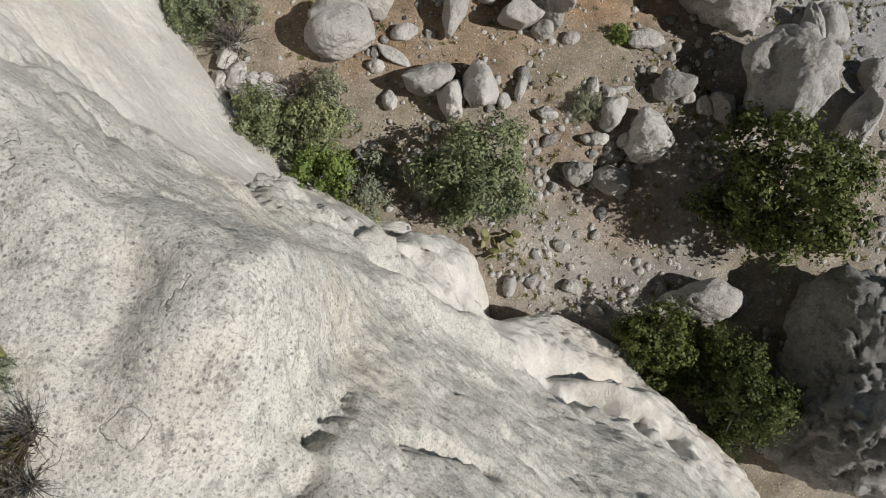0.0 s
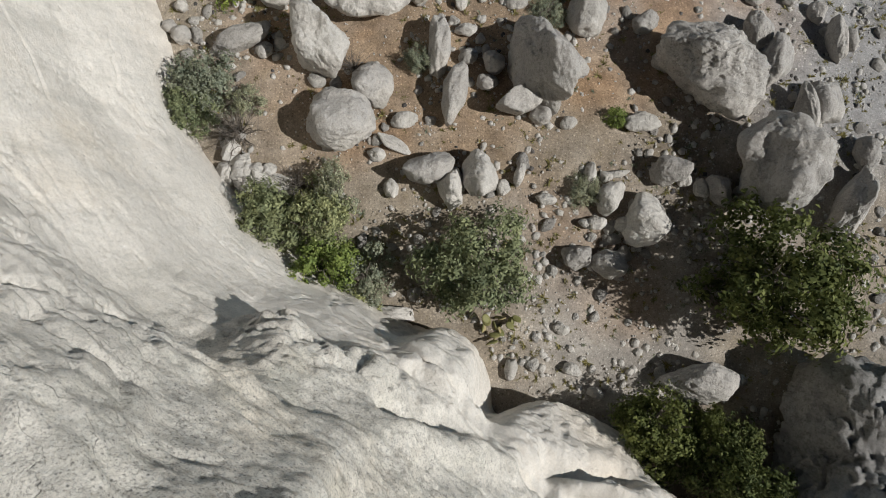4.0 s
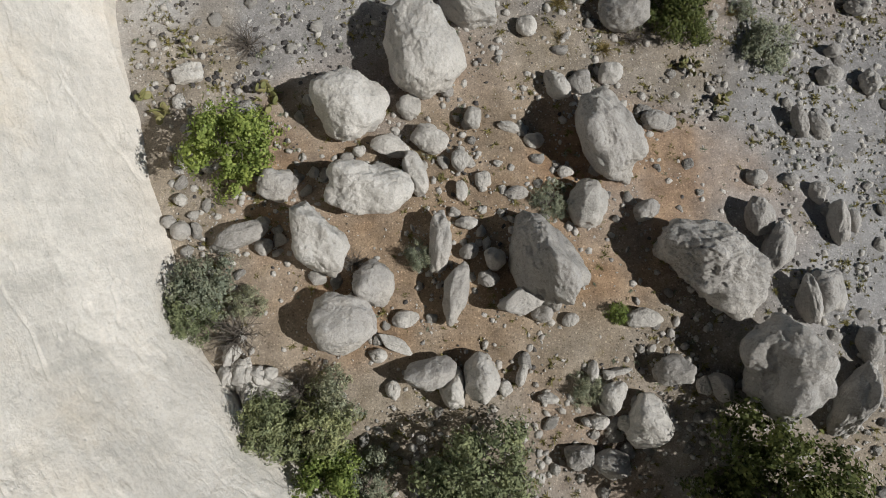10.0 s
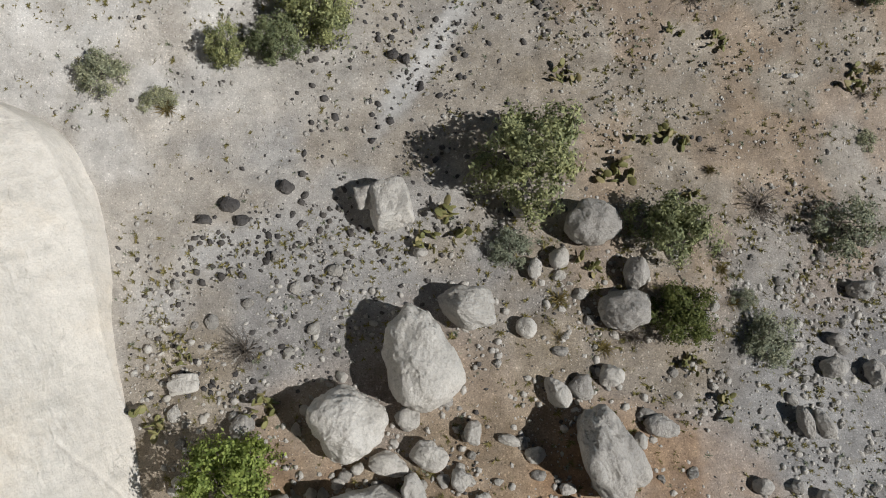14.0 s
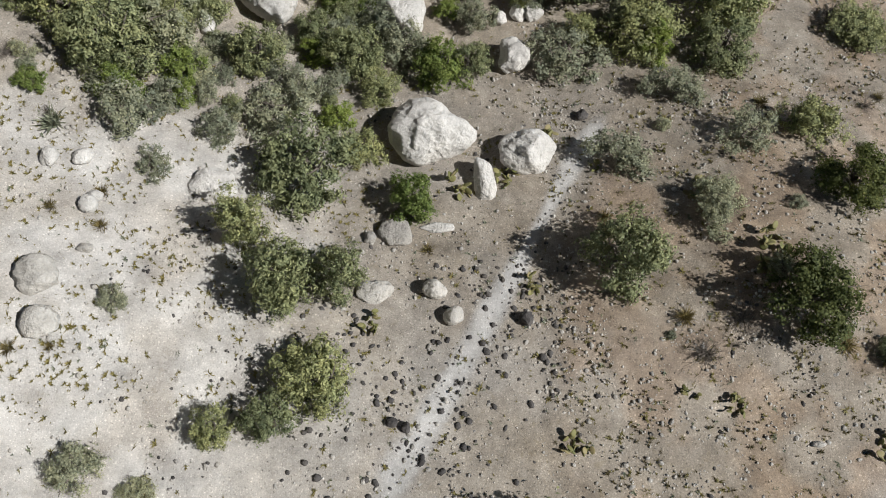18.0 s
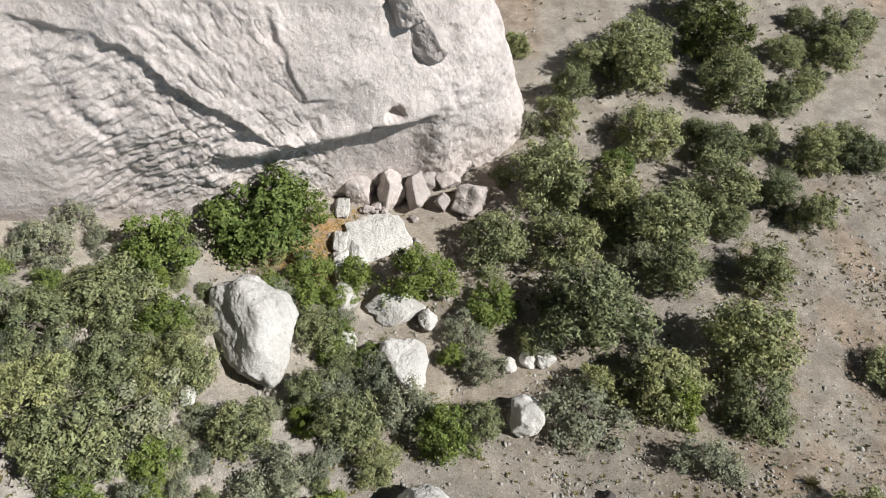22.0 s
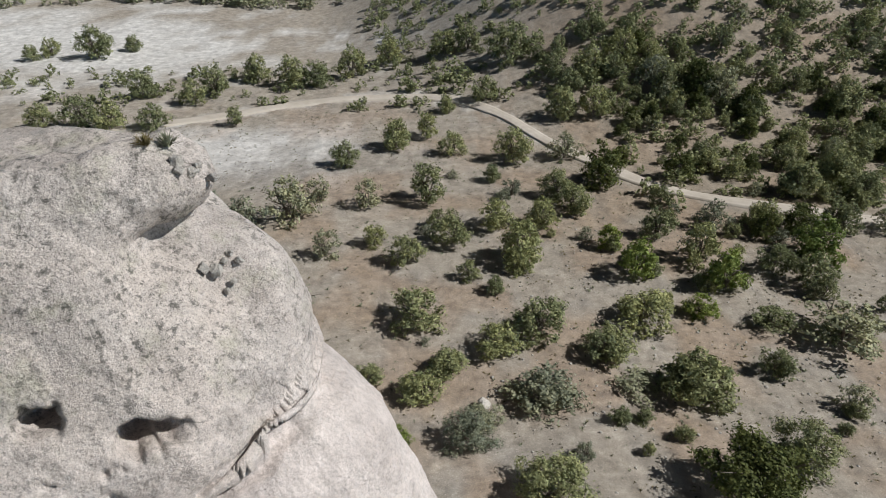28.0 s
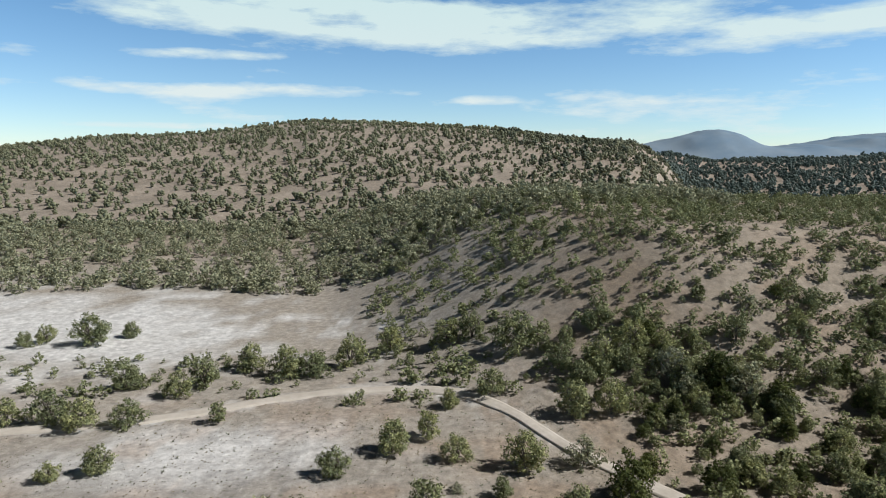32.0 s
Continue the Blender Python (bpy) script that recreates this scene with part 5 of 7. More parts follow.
boulder(-4.94, 8.05, 0.55, 0.50, 0.35, 0, 330, ROCK_GREY, 0.72, 1.0, 4, label="compact blocky grey boulder resting on dry ground", name="boulder")
boulder(2.61, 14.59, 0.64, 0.64, 0.45, 0, 337, ROCK_WHITE, 0.38, 1.0, 4, label="compact rounded pale boulder resting on dry ground", name="boulder")
boulder(5.54, 15.06, 1.56, 1.27, 1.00, 0, 344, ROCK_GREY, 0.44, 1.0, 5, label="compact rounded grey boulder resting on dry ground", name="boulder")
boulder(6.00, 16.14, 0.79, 1.07, 0.70, -10, 351, ROCK_GREY, 0.49, 1.0, 5, label="compact weathered grey boulder resting on dry ground", name="boulder")
boulder(3.70, 16.67, 0.62, 0.69, 0.50, 0, 358, ROCK_WHITE, 0.38, 1.0, 4, label="compact rounded pale boulder resting on dry ground", name="boulder")
boulder(2.94, 16.35, 0.45, 0.72, 0.40, 0, 365, ROCK_WHITE, 0.49, 1.0, 4, label="compact weathered pale boulder resting on dry ground", name="boulder")
boulder(12.02, 13.18, 0.80, 0.63, 0.50, 0, 372, ROCK_GREY, 0.49, 1.0, 5, label="compact weathered grey boulder resting on dry ground", name="boulder")
boulder(13.31, 13.00, 0.63, 0.84, 0.60, 0, 379, ROCK_GREY, 0.61, 1.0, 5, label="compact weathered grey boulder resting on dry ground", name="boulder")
boulder(12.24, 14.00, 0.53, 0.44, 0.40, 0, 386, ROCK_GREY, 0.49, 1.0, 4, label="compact weathered grey boulder resting on dry ground", name="boulder")
boulder(10.83, 11.68, 0.41, 1.06, 0.50, 15, 393, ROCK_GREY, 0.61, 1.0, 5, label="compact weathered grey boulder resting on dry ground", name="boulder")
boulder(11.45, 11.59, 0.48, 0.96, 0.40, 25, 400, ROCK_GREY, 0.61, 1.0, 5, label="compact weathered grey boulder resting on dry ground", name="boulder")
boulder(5.51, 6.01, 1.11, 0.56, 0.40, 0, 407, ROCK_WHITE, 0.61, 1.0, 5, label="low weathered pale boulder resting on dry ground", name="boulder")
boulder(-2.35, 10.78, 0.40, 0.36, 0.30, 0, 414, ROCK_WHITE, 0.61, 1.0, 4, label="small weathered pale stone lying on gravelly ground", name="stone")
boulder(0.58, 9.58, 0.35, 0.61, 0.25, 0, 421, ROCK_WHITE, 0.72, 1.0, 4, label="compact blocky pale boulder resting on dry ground", name="boulder")
boulder(1.19, 9.92, 0.48, 0.48, 0.20, 0, 428, ROCK_WHITE, 0.72, 1.0, 4, label="small blocky pale stone lying on gravelly ground", name="stone")
boulder(2.14, 9.51, 0.64, 0.40, 0.25, 0, 435, ROCK_GREY, 0.72, 1.0, 4, label="low blocky grey boulder resting on dry ground", name="boulder")
boulder(0.69, 8.67, 0.66, 0.39, 0.30, 0, 442, ROCK_WHITE, 0.72, 1.0, 4, label="compact blocky pale boulder resting on dry ground", name="boulder")
boulder(1.28, 7.11, 0.62, 0.46, 0.40, 0, 449, ROCK_GREY, 0.72, 1.0, 4, label="compact blocky grey boulder resting on dry ground", name="boulder")
boulder(3.56, 10.14, 0.49, 0.36, 0.25, 0, 456, ROCK_WHITE, 0.49, 1.0, 4, label="small weathered pale stone lying on gravelly ground", name="stone")
boulder(3.49, 5.97, 0.49, 0.39, 0.25, 0, 463, ROCK_WHITE, 0.49, 1.0, 4, label="small weathered pale stone lying on gravelly ground", name="stone")
boulder(10.33, 9.89, 0.50, 0.42, 0.30, 0, 470, ROCK_GREY, 0.61, 1.0, 4, label="compact weathered grey boulder resting on dry ground", name="boulder")
boulder(11.10, 9.47, 0.53, 0.70, 0.40, 0, 477, ROCK_GREY, 0.61, 1.0, 4, label="compact weathered grey boulder resting on dry ground", name="boulder")
boulder(12.02, 8.63, 0.50, 0.74, 0.40, 0, 484, ROCK_GREY, 0.61, 1.0, 4, label="compact weathered grey boulder resting on dry ground", name="boulder")
boulder(9.28, 9.95, 0.60, 0.50, 0.30, 0, 491, ROCK_GREY, 0.61, 1.0, 4, label="compact weathered grey boulder resting on dry ground", name="boulder")
boulder(6.16, 4.62, 1.10, 0.84, 0.80, 0, 498, ROCK_GREY, 0.72, 1.0, 5, label="compact blocky grey boulder resting on dry ground", name="boulder")
boulder(7.59, 4.09, 0.61, 1.04, 0.70, 30, 505, ROCK_GREY, 0.61, 1.0, 5, label="compact weathered grey boulder resting on dry ground", name="boulder")
boulder(-0.31, 4.66, 1.43, 0.83, 1.00, 10, 512, ROCK_GREY, 0.61, 1.0, 5, label="compact weathered grey boulder resting on dry ground", name="boulder")
boulder(0.25, 4.15, 0.78, 1.17, 1.00, 0, 519, ROCK_WHITE, 0.61, 1.0, 5, label="compact weathered pale boulder resting on dry ground", name="boulder")
boulder(1.04, 4.55, 0.99, 1.32, 1.10, 5, 526, ROCK_WHITE, 0.72, 1.0, 5, label="compact blocky pale boulder resting on dry ground", name="boulder")
boulder(4.50, 2.10, 1.04, 0.80, 0.70, -15, 533, ROCK_GREY, 0.61, 1.0, 5, label="compact weathered grey boulder resting on dry ground", name="boulder")
boulder(3.66, 2.26, 0.84, 0.69, 0.60, 0, 540, ROCK_GREY, 0.61, 1.0, 5, label="compact weathered grey boulder resting on dry ground", name="boulder")
boulder(5.48, 3.23, 1.14, 1.51, 1.00, -30, 547, ROCK_WHITE, 0.72, 1.0, 5, label="compact blocky pale boulder resting on dry ground", name="boulder")
boulder(4.57, 3.87, 0.76, 0.95, 0.60, 0, 554, ROCK_WHITE, 0.72, 1.0, 5, label="compact blocky pale boulder resting on dry ground", name="boulder")
boulder(4.21, 3.22, 0.55, 0.38, 0.40, 0, 561, ROCK_WHITE, 0.61, 1.0, 4, label="compact weathered pale boulder resting on dry ground", name="boulder")
boulder(4.91, 3.17, 0.43, 0.46, 0.40, 0, 568, ROCK_WHITE, 0.61, 1.0, 4, label="small weathered pale stone lying on gravelly ground", name="stone")
boulder(2.13, 4.61, 0.28, 0.84, 0.35, -15, 575, ROCK_WHITE, 0.61, 1.0, 5, label="compact weathered pale boulder resting on dry ground", name="boulder")
boulder(1.67, 4.18, 0.40, 0.46, 0.30, 0, 582, ROCK_WHITE, 0.61, 1.0, 4, label="small weathered pale stone lying on gravelly ground", name="stone")
boulder(-1.36, 4.16, 0.43, 0.55, 0.30, 0, 589, ROCK_WHITE, 0.61, 1.0, 4, label="compact weathered pale boulder resting on dry ground", name="boulder")
boulder(-1.74, 5.08, 0.49, 0.40, 0.30, 0, 596, ROCK_WHITE, 0.61, 1.0, 4, label="small weathered pale stone lying on gravelly ground", name="stone")
boulder(11.21, 3.69, 0.92, 2.29, 1.30, -28, 603, ROCK_GREY, 0.84, 1.0, 6, label="large blocky grey boulder resting on dry ground", name="boulder")
boulder(11.85, 5.11, 0.63, 1.10, 0.60, 0, 610, ROCK_GREY, 0.72, 1.0, 5, label="compact blocky grey boulder resting on dry ground", name="boulder")
boulder(7.09, 4.17, 0.46, 0.54, 0.35, 0, 617, ROCK_WHITE, 0.72, 1.0, 4, label="compact blocky pale boulder resting on dry ground", name="boulder")
boulder(6.63, 4.40, 0.39, 0.39, 0.30, 0, 624, ROCK_WHITE, 0.72, 1.0, 4, label="small blocky pale stone lying on gravelly ground", name="stone")
boulder(2.83, 3.87, 0.61, 0.34, 0.30, 0, 631, ROCK_WHITE, 0.72, 1.0, 4, label="compact blocky pale boulder resting on dry ground", name="boulder")
boulder(4.06, 4.60, 0.34, 0.61, 0.30, 0, 638, ROCK_WHITE, 0.72, 1.0, 4, label="compact blocky pale boulder resting on dry ground", name="boulder")
boulder(4.53, 4.48, 0.46, 0.31, 0.25, 0, 645, ROCK_WHITE, 0.72, 1.0, 4, label="small blocky pale stone lying on gravelly ground", name="stone")
boulder(4.76, 4.56, 0.77, 0.22, 0.20, 10, 652, ROCK_WHITE, 0.49, 1.0, 4, label="low weathered pale boulder resting on dry ground", name="boulder")
boulder(10.41, -3.31, 5.45, 5.32, 3.40, -40, 659, ROCK_DUSK, 0.78, 2.2, 6, label="huge blocky grey furrowed boulder resting on dry ground", name="boulder")
boulder(6.75, -1.03, 2.21, 1.25, 1.00, 0, 666, ROCK_GREY, 0.72, 1.0, 6, label="large blocky grey boulder resting on dry ground", name="boulder")
boulder(-1.25, 0.77, 1.06, 0.45, 0.50, 0, 673, ROCK_WHITE, 0.95, 1.0, 5, label="compact blocky pale boulder resting on dry ground", name="boulder")
boulder(3.92, 3.20, 0.43, 0.30, 0.30, 0, 680, ROCK_WHITE, 0.61, 1.0, 4, label="small weathered pale stone lying on gravelly ground", name="stone")
boulder(3.24, 0.34, 0.46, 0.33, 0.25, 0, 687, ROCK_WHITE, 0.72, 1.0, 4, label="small blocky pale stone lying on gravelly ground", name="stone")
boulder(4.12, -1.34, 0.45, 0.30, 0.25, -20, 694, ROCK_WHITE, 0.72, 1.0, 4, label="small blocky pale stone lying on gravelly ground", name="stone")
boulder(3.52, -0.74, 0.54, 0.36, 0.25, -30, 701, ROCK_WHITE, 0.72, 1.0, 4, label="compact blocky pale boulder resting on dry ground", name="boulder")
boulder(1.86, -0.74, 0.39, 0.61, 0.30, 0, 708, ROCK_WHITE, 0.72, 1.0, 4, label="compact blocky pale boulder resting on dry ground", name="boulder")
boulder(2.16, -1.80, 0.39, 0.30, 0.25, 0, 715, ROCK_WHITE, 0.72, 1.0, 4, label="small blocky pale stone lying on gravelly ground", name="stone")
boulder(-1.44, 18.38, 1.41, 1.58, 1.10, 20, 722, ROCK_WHITE, 1.00, 1.0, 5, label="compact blocky pale boulder resting on dry ground", name="boulder")
boulder(-2.07, 18.66, 1.05, 0.87, 0.80, 0, 729, ROCK_GREY, 1.00, 1.0, 5, label="compact blocky grey boulder resting on dry ground", name="boulder")
boulder(4.76, 17.72, 1.76, 1.48, 1.10, -10, 736, ROCK_GREY, 0.49, 1.0, 5, label="compact weathered grey boulder resting on dry ground", name="boulder")
boulder(2.58, 18.23, 0.63, 0.63, 0.50, 0, 743, ROCK_GREY, 0.49, 1.0, 4, label="compact weathered grey boulder resting on dry ground", name="boulder")
boulder(13.23, 15.51, 0.82, 0.60, 0.60, 0, 750, ROCK_GREY, 0.72, 1.0, 5, label="compact blocky grey boulder resting on dry ground", name="boulder")
boulder(-0.52, 16.95, 0.48, 0.38, 0.30, 0, 757, ROCK_GREY, 0.61, 1.0, 4, label="small weathered grey stone lying on gravelly ground", name="stone")
boulder(0.19, 12.60, 0.40, 0.43, 0.30, 0, 764, ROCK_GREY, 0.61, 1.0, 4, label="small weathered grey stone lying on gravelly ground", name="stone")
boulder(-11.39, 26.60, 1.11, 1.04, 0.60, -20, 771, ROCK_WHITE, 0.32, 1.0, 5, label="compact rounded pale boulder resting on dry ground", name="boulder")
boulder(-11.78, 28.03, 1.29, 1.29, 0.60, 0, 778, ROCK_WHITE, 0.49, 1.0, 5, label="compact weathered pale boulder resting on dry ground", name="boulder")
boulder(0.00, 27.85, 0.86, 0.71, 0.60, 0, 785, ROCK_WHITE, 0.32, 1.0, 5, label="compact rounded pale boulder resting on dry ground", name="boulder")
boulder(0.61, 26.90, 0.70, 0.66, 0.50, 0, 792, ROCK_WHITE, 0.32, 1.0, 4, label="compact rounded pale boulder resting on dry ground", name="boulder")
boulder(3.03, 26.77, 0.48, 0.48, 0.40, 0, 799, ROCK_DARK, 0.38, 1.0, 4, label="small rounded dark stone lying on gravelly ground", name="stone")
boulder(0.11, 30.24, 1.28, 0.41, 0.20, 0, 806, ROCK_CHALK, 0.61, 1.0, 5, label="low weathered pale boulder resting on dry ground", name="boulder")
boulder(-1.41, 30.04, 1.27, 1.02, 0.35, 0, 813, ROCK_GREY, 0.72, 1.0, 5, label="low blocky grey boulder resting on dry ground", name="boulder")
boulder(-2.02, 27.79, 1.29, 0.98, 0.35, 20, 820, ROCK_WHITE, 0.84, 1.0, 5, label="low blocky pale boulder resting on dry ground", name="boulder")
boulder(-2.28, 29.85, 0.45, 0.45, 0.30, 0, 827, ROCK_GREY, 0.38, 1.0, 4, label="small rounded grey stone lying on gravelly ground", name="stone")
boulder(-10.86, 29.01, 0.50, 0.32, 0.25, 0, 834, ROCK_WHITE, 0.61, 1.0, 4, label="compact weathered pale boulder resting on dry ground", name="boulder")
boulder(-11.06, 30.88, 0.59, 0.46, 0.30, 0, 841, ROCK_CHALK, 0.49, 1.0, 4, label="compact weathered pale boulder resting on dry ground", name="boulder")
boulder(11.87, 22.63, 0.46, 0.19, 0.15, 0, 848, ROCK_WHITE, 0.61, 1.0, 4, label="small weathered pale stone lying on gravelly ground", name="stone")
boulder(-1.40, 23.54, 0.41, 0.33, 0.25, 0, 855, ROCK_DARK, 0.61, 1.0, 4, label="small weathered dark stone lying on gravelly ground", name="stone")
boulder(-0.97, 23.38, 0.29, 0.37, 0.25, 0, 862, ROCK_DARK, 0.61, 1.0, 4, label="small weathered dark stone lying on gravelly ground", name="stone")
boulder(-4.69, 19.04, 0.51, 0.48, 0.30, 0, 869, ROCK_DARK, 0.72, 1.0, 4, label="compact blocky dark boulder resting on dry ground", name="boulder")
boulder(-6.41, 18.50, 0.68, 0.51, 0.30, 0, 876, ROCK_DARK, 0.72, 1.0, 4, label="compact blocky dark boulder resting on dry ground", name="boulder")
boulder(-6.03, 18.00, 0.44, 0.37, 0.25, 0, 883, ROCK_DARK, 0.72, 1.0, 4, label="small blocky dark stone lying on gravelly ground", name="stone")
boulder(-7.22, 18.05, 0.57, 0.30, 0.25, 0, 890, ROCK_DARK, 0.72, 1.0, 4, label="compact blocky dark boulder resting on dry ground", name="boulder")
boulder(-12.83, 20.03, 0.37, 0.30, 0.25, 0, 897, ROCK_DARK, 0.72, 1.0, 4, label="small blocky dark stone lying on gravelly ground", name="stone")
boulder(0.00, 34.15, 3.40, 2.74, 1.80, -8, 904, ROCK_CHALK, 0.72, 1.0, 6, label="large blocky pale boulder resting on dry ground", name="boulder")
boulder(3.51, 33.32, 2.11, 1.89, 1.20, -25, 911, ROCK_CHALK, 0.72, 1.0, 6, label="large blocky pale boulder resting on dry ground", name="boulder")
boulder(1.93, 32.20, 0.87, 1.67, 0.60, 0, 918, ROCK_CHALK, 0.72, 1.0, 5, label="compact blocky pale boulder resting on dry ground", name="boulder")
boulder(-7.68, 31.56, 1.78, 1.47, 0.50, -20, 925, ROCK_CHALK, 0.84, 1.0, 5, label="low blocky pale boulder resting on dry ground", name="boulder")
boulder(-11.12, 30.55, 0.61, 0.62, 0.40, 0, 932, ROCK_CHALK, 0.38, 1.0, 4, label="compact rounded pale boulder resting on dry ground", name="boulder")
boulder(-8.87, 38.91, 0.63, 0.67, 0.40, 0, 939, ROCK_CHALK, 0.38, 1.0, 4, label="compact rounded pale boulder resting on dry ground", name="boulder")
boulder(5.90, 35.03, 0.53, 0.46, 0.30, 0, 946, ROCK_DARK, 0.72, 1.0, 4, label="compact blocky dark boulder resting on dry ground", name="boulder")
boulder(-6.72, 41.46, 3.25, 4.91, 2.00, 28, 953, ROCK_CHALK, 0.78, 1.0, 6, label="large blocky pale boulder resting on dry ground", name="boulder")
boulder(-1.57, 42.81, 2.57, 1.74, 0.70, -5, 960, ROCK_CHALK, 0.95, 1.0, 6, label="large blocky pale boulder resting on dry ground", name="boulder")
boulder(-1.17, 40.00, 1.95, 2.37, 1.20, 0, 967, ROCK_CHALK, 0.84, 1.0, 6, label="large blocky pale boulder resting on dry ground", name="boulder")
boulder(-0.23, 42.15, 0.82, 1.00, 0.70, 0, 974, ROCK_CHALK, 0.61, 1.0, 5, label="compact weathered pale boulder resting on dry ground", name="boulder")
boulder(3.42, 38.00, 1.37, 1.58, 0.90, 0, 981, ROCK_CHALK, 0.84, 1.0, 5, label="compact blocky pale boulder resting on dry ground", name="boulder")
boulder(4.01, 40.91, 0.95, 0.98, 0.60, 0, 988, ROCK_CHALK, 0.84, 1.0, 5, label="compact blocky pale boulder resting on dry ground", name="boulder")
boulder(4.43, 40.33, 0.84, 0.81, 0.50, 0, 995, ROCK_CHALK, 0.84, 1.0, 5, label="compact blocky pale boulder resting on dry ground", name="boulder")
boulder(3.72, 40.35, 0.70, 0.81, 0.50, 0, 1002, ROCK_CHALK, 0.84, 1.0, 4, label="compact blocky pale boulder resting on dry ground", name="boulder")
boulder(2.96, 40.13, 0.61, 0.70, 0.40, 0, 1009, ROCK_CHALK, 0.72, 1.0, 4, label="compact blocky pale boulder resting on dry ground", name="boulder")
boulder(-3.71, 43.22, 1.22, 1.74, 0.80, 0, 1016, ROCK_CHALK, 0.95, 1.0, 5, label="compact blocky pale boulder resting on dry ground", name="boulder")
boulder(-2.34, 46.45, 2.87, 2.55, 0.50, 10, 1023, ROCK_CHALK, 1.00, 1.0, 6, label="large blocky pale boulder resting on dry ground", name="boulder")
boulder(-3.37, 45.45, 0.87, 1.91, 0.70, 20, 1030, ROCK_CHALK, 1.00, 1.0, 6, label="large blocky pale boulder resting on dry ground", name="boulder")
boulder(-4.05, 46.12, 0.77, 1.19, 0.50, 0, 1037, ROCK_CHALK, 1.00, 1.0, 5, label="compact blocky pale boulder resting on dry ground", name="boulder")
boulder(-8.84, 38.73, 0.59, 0.68, 0.40, 0, 1044, ROCK_CHALK, 0.49, 1.0, 4, label="compact weathered pale boulder resting on dry ground", name="boulder")
boulder(-11.70, 32.34, 0.72, 0.63, 0.40, 0, 1051, ROCK_CHALK, 0.49, 1.0, 4, label="compact weathered pale boulder resting on dry ground", name="boulder")
boulder(-12.62, 32.23, 0.60, 0.69, 0.40, 0, 1058, ROCK_CHALK, 0.49, 1.0, 4, label="compact weathered pale boulder resting on dry ground", name="boulder")
boulder(-3.77, 41.19, 1.41, 1.08, 0.50, 0, 1065, ROCK_CHALK, 0.84, 1.0, 5, label="low blocky pale boulder resting on dry ground", name="boulder")
boulder(-3.35, 49.22, 1.49, 1.83, 1.30, 5, 1072, ROCK_CLIFF2, 1.00, 1.0, 5, label="compact blocky pale angular boulder resting on dry ground", name="boulder")
boulder(-1.86, 49.06, 1.44, 2.24, 1.50, -5, 1079, ROCK_CLIFF2, 1.00, 1.0, 6, label="large blocky pale angular boulder resting on dry ground", name="boulder")
boulder(-0.58, 48.82, 1.18, 2.07, 1.20, 12, 1086, ROCK_CLIFF2, 1.00, 1.0, 5, label="compact blocky pale angular boulder resting on dry ground", name="boulder")
boulder(0.56, 48.41, 0.87, 1.06, 0.80, 0, 1093, ROCK_CLIFF2, 1.00, 1.0, 5, label="compact blocky pale angular boulder resting on dry ground", name="boulder")
boulder(1.86, 48.36, 1.68, 1.82, 1.20, -10, 1100, ROCK_CLIFF2, 1.00, 1.0, 5, label="compact blocky pale angular boulder resting on dry ground", name="boulder")
boulder(-3.34, 50.94, 1.65, 1.41, 1.00, 0, 1107, ROCK_CLIFF2, 1.00, 1.0, 5, label="compact blocky pale angular boulder resting on dry ground", name="boulder")
boulder(0.86, 49.69, 1.32, 1.09, 0.70, 0, 1114, ROCK_CLIFF2, 1.00, 1.0, 5, label="compact blocky pale angular boulder resting on dry ground", name="boulder")
boulder(-0.06, 49.75, 0.95, 0.91, 0.60, 0, 1121, ROCK_CLIFF2, 1.00, 1.0, 5, label="compact blocky pale angular boulder resting on dry ground", name="boulder")
boulder(-4.06, 48.07, 0.76, 1.16, 0.50, 0, 1128, ROCK_CHALK, 0.95, 1.0, 5, label="compact blocky pale boulder resting on dry ground", name="boulder")
boulder(-4.83, 49.51, 1.03, 1.07, 0.60, 0, 1135, ROCK_CLIFF2, 1.00, 1.0, 5, label="compact blocky pale angular boulder resting on dry ground", name="boulder")
boulder(1.42, 50.26, 0.64, 0.68, 0.50, 0, 1142, ROCK_CLIFF2, 1.00, 1.0, 4, label="compact blocky pale angular boulder resting on dry ground", name="boulder")
boulder(-3.90, 44.99, 0.94, 1.62, 0.50, 0, 1149, ROCK_CHALK, 1.00, 1.0, 5, label="low blocky pale boulder resting on dry ground", name="boulder")
boulder(-3.23, 44.72, 0.79, 1.75, 0.60, 15, 1156, ROCK_CHALK, 1.00, 1.0, 5, label="low blocky pale boulder resting on dry ground", name="boulder")
boulder(3.69, 73.26, 0.83, 0.80, 0.70, 0, 1163, ROCK_WHITE, 0.61, 1.0, 5, label="compact weathered pale boulder resting on dry ground", name="boulder")


# trees, bushes and low plants: kind, x, y, width, height, seed
plant("oak", 8.47, 1.53, 3.59, 4.20, 167)
plant("juniper", 0.82, 2.13, 2.75, 2.40, 168)
plant("green_bush", -3.05, 1.98, 1.80, 2.00, 169)
plant("juniper", -4.49, 3.35, 2.01, 1.80, 170)
plant("juniper", -3.21, 3.35, 1.88, 1.80, 171)
plant("sage_bush", -2.09, 1.83, 1.61, 1.50, 172)
plant("juniper", -2.16, 0.66, 1.25, 1.40, 173)
plant("sage_bush", -2.80, 4.24, 1.31, 1.40, 174)
plant("dead_bush", -3.85, 4.18, 1.25, 1.20, 175)
plant("sage_bush", 1.82, 1.69, 0.89, 0.90, 176)
plant("sage_bush", -6.41, 6.93, 1.78, 1.50, 177)
plant("juniper", -6.76, 6.27, 1.48, 1.40, 178)
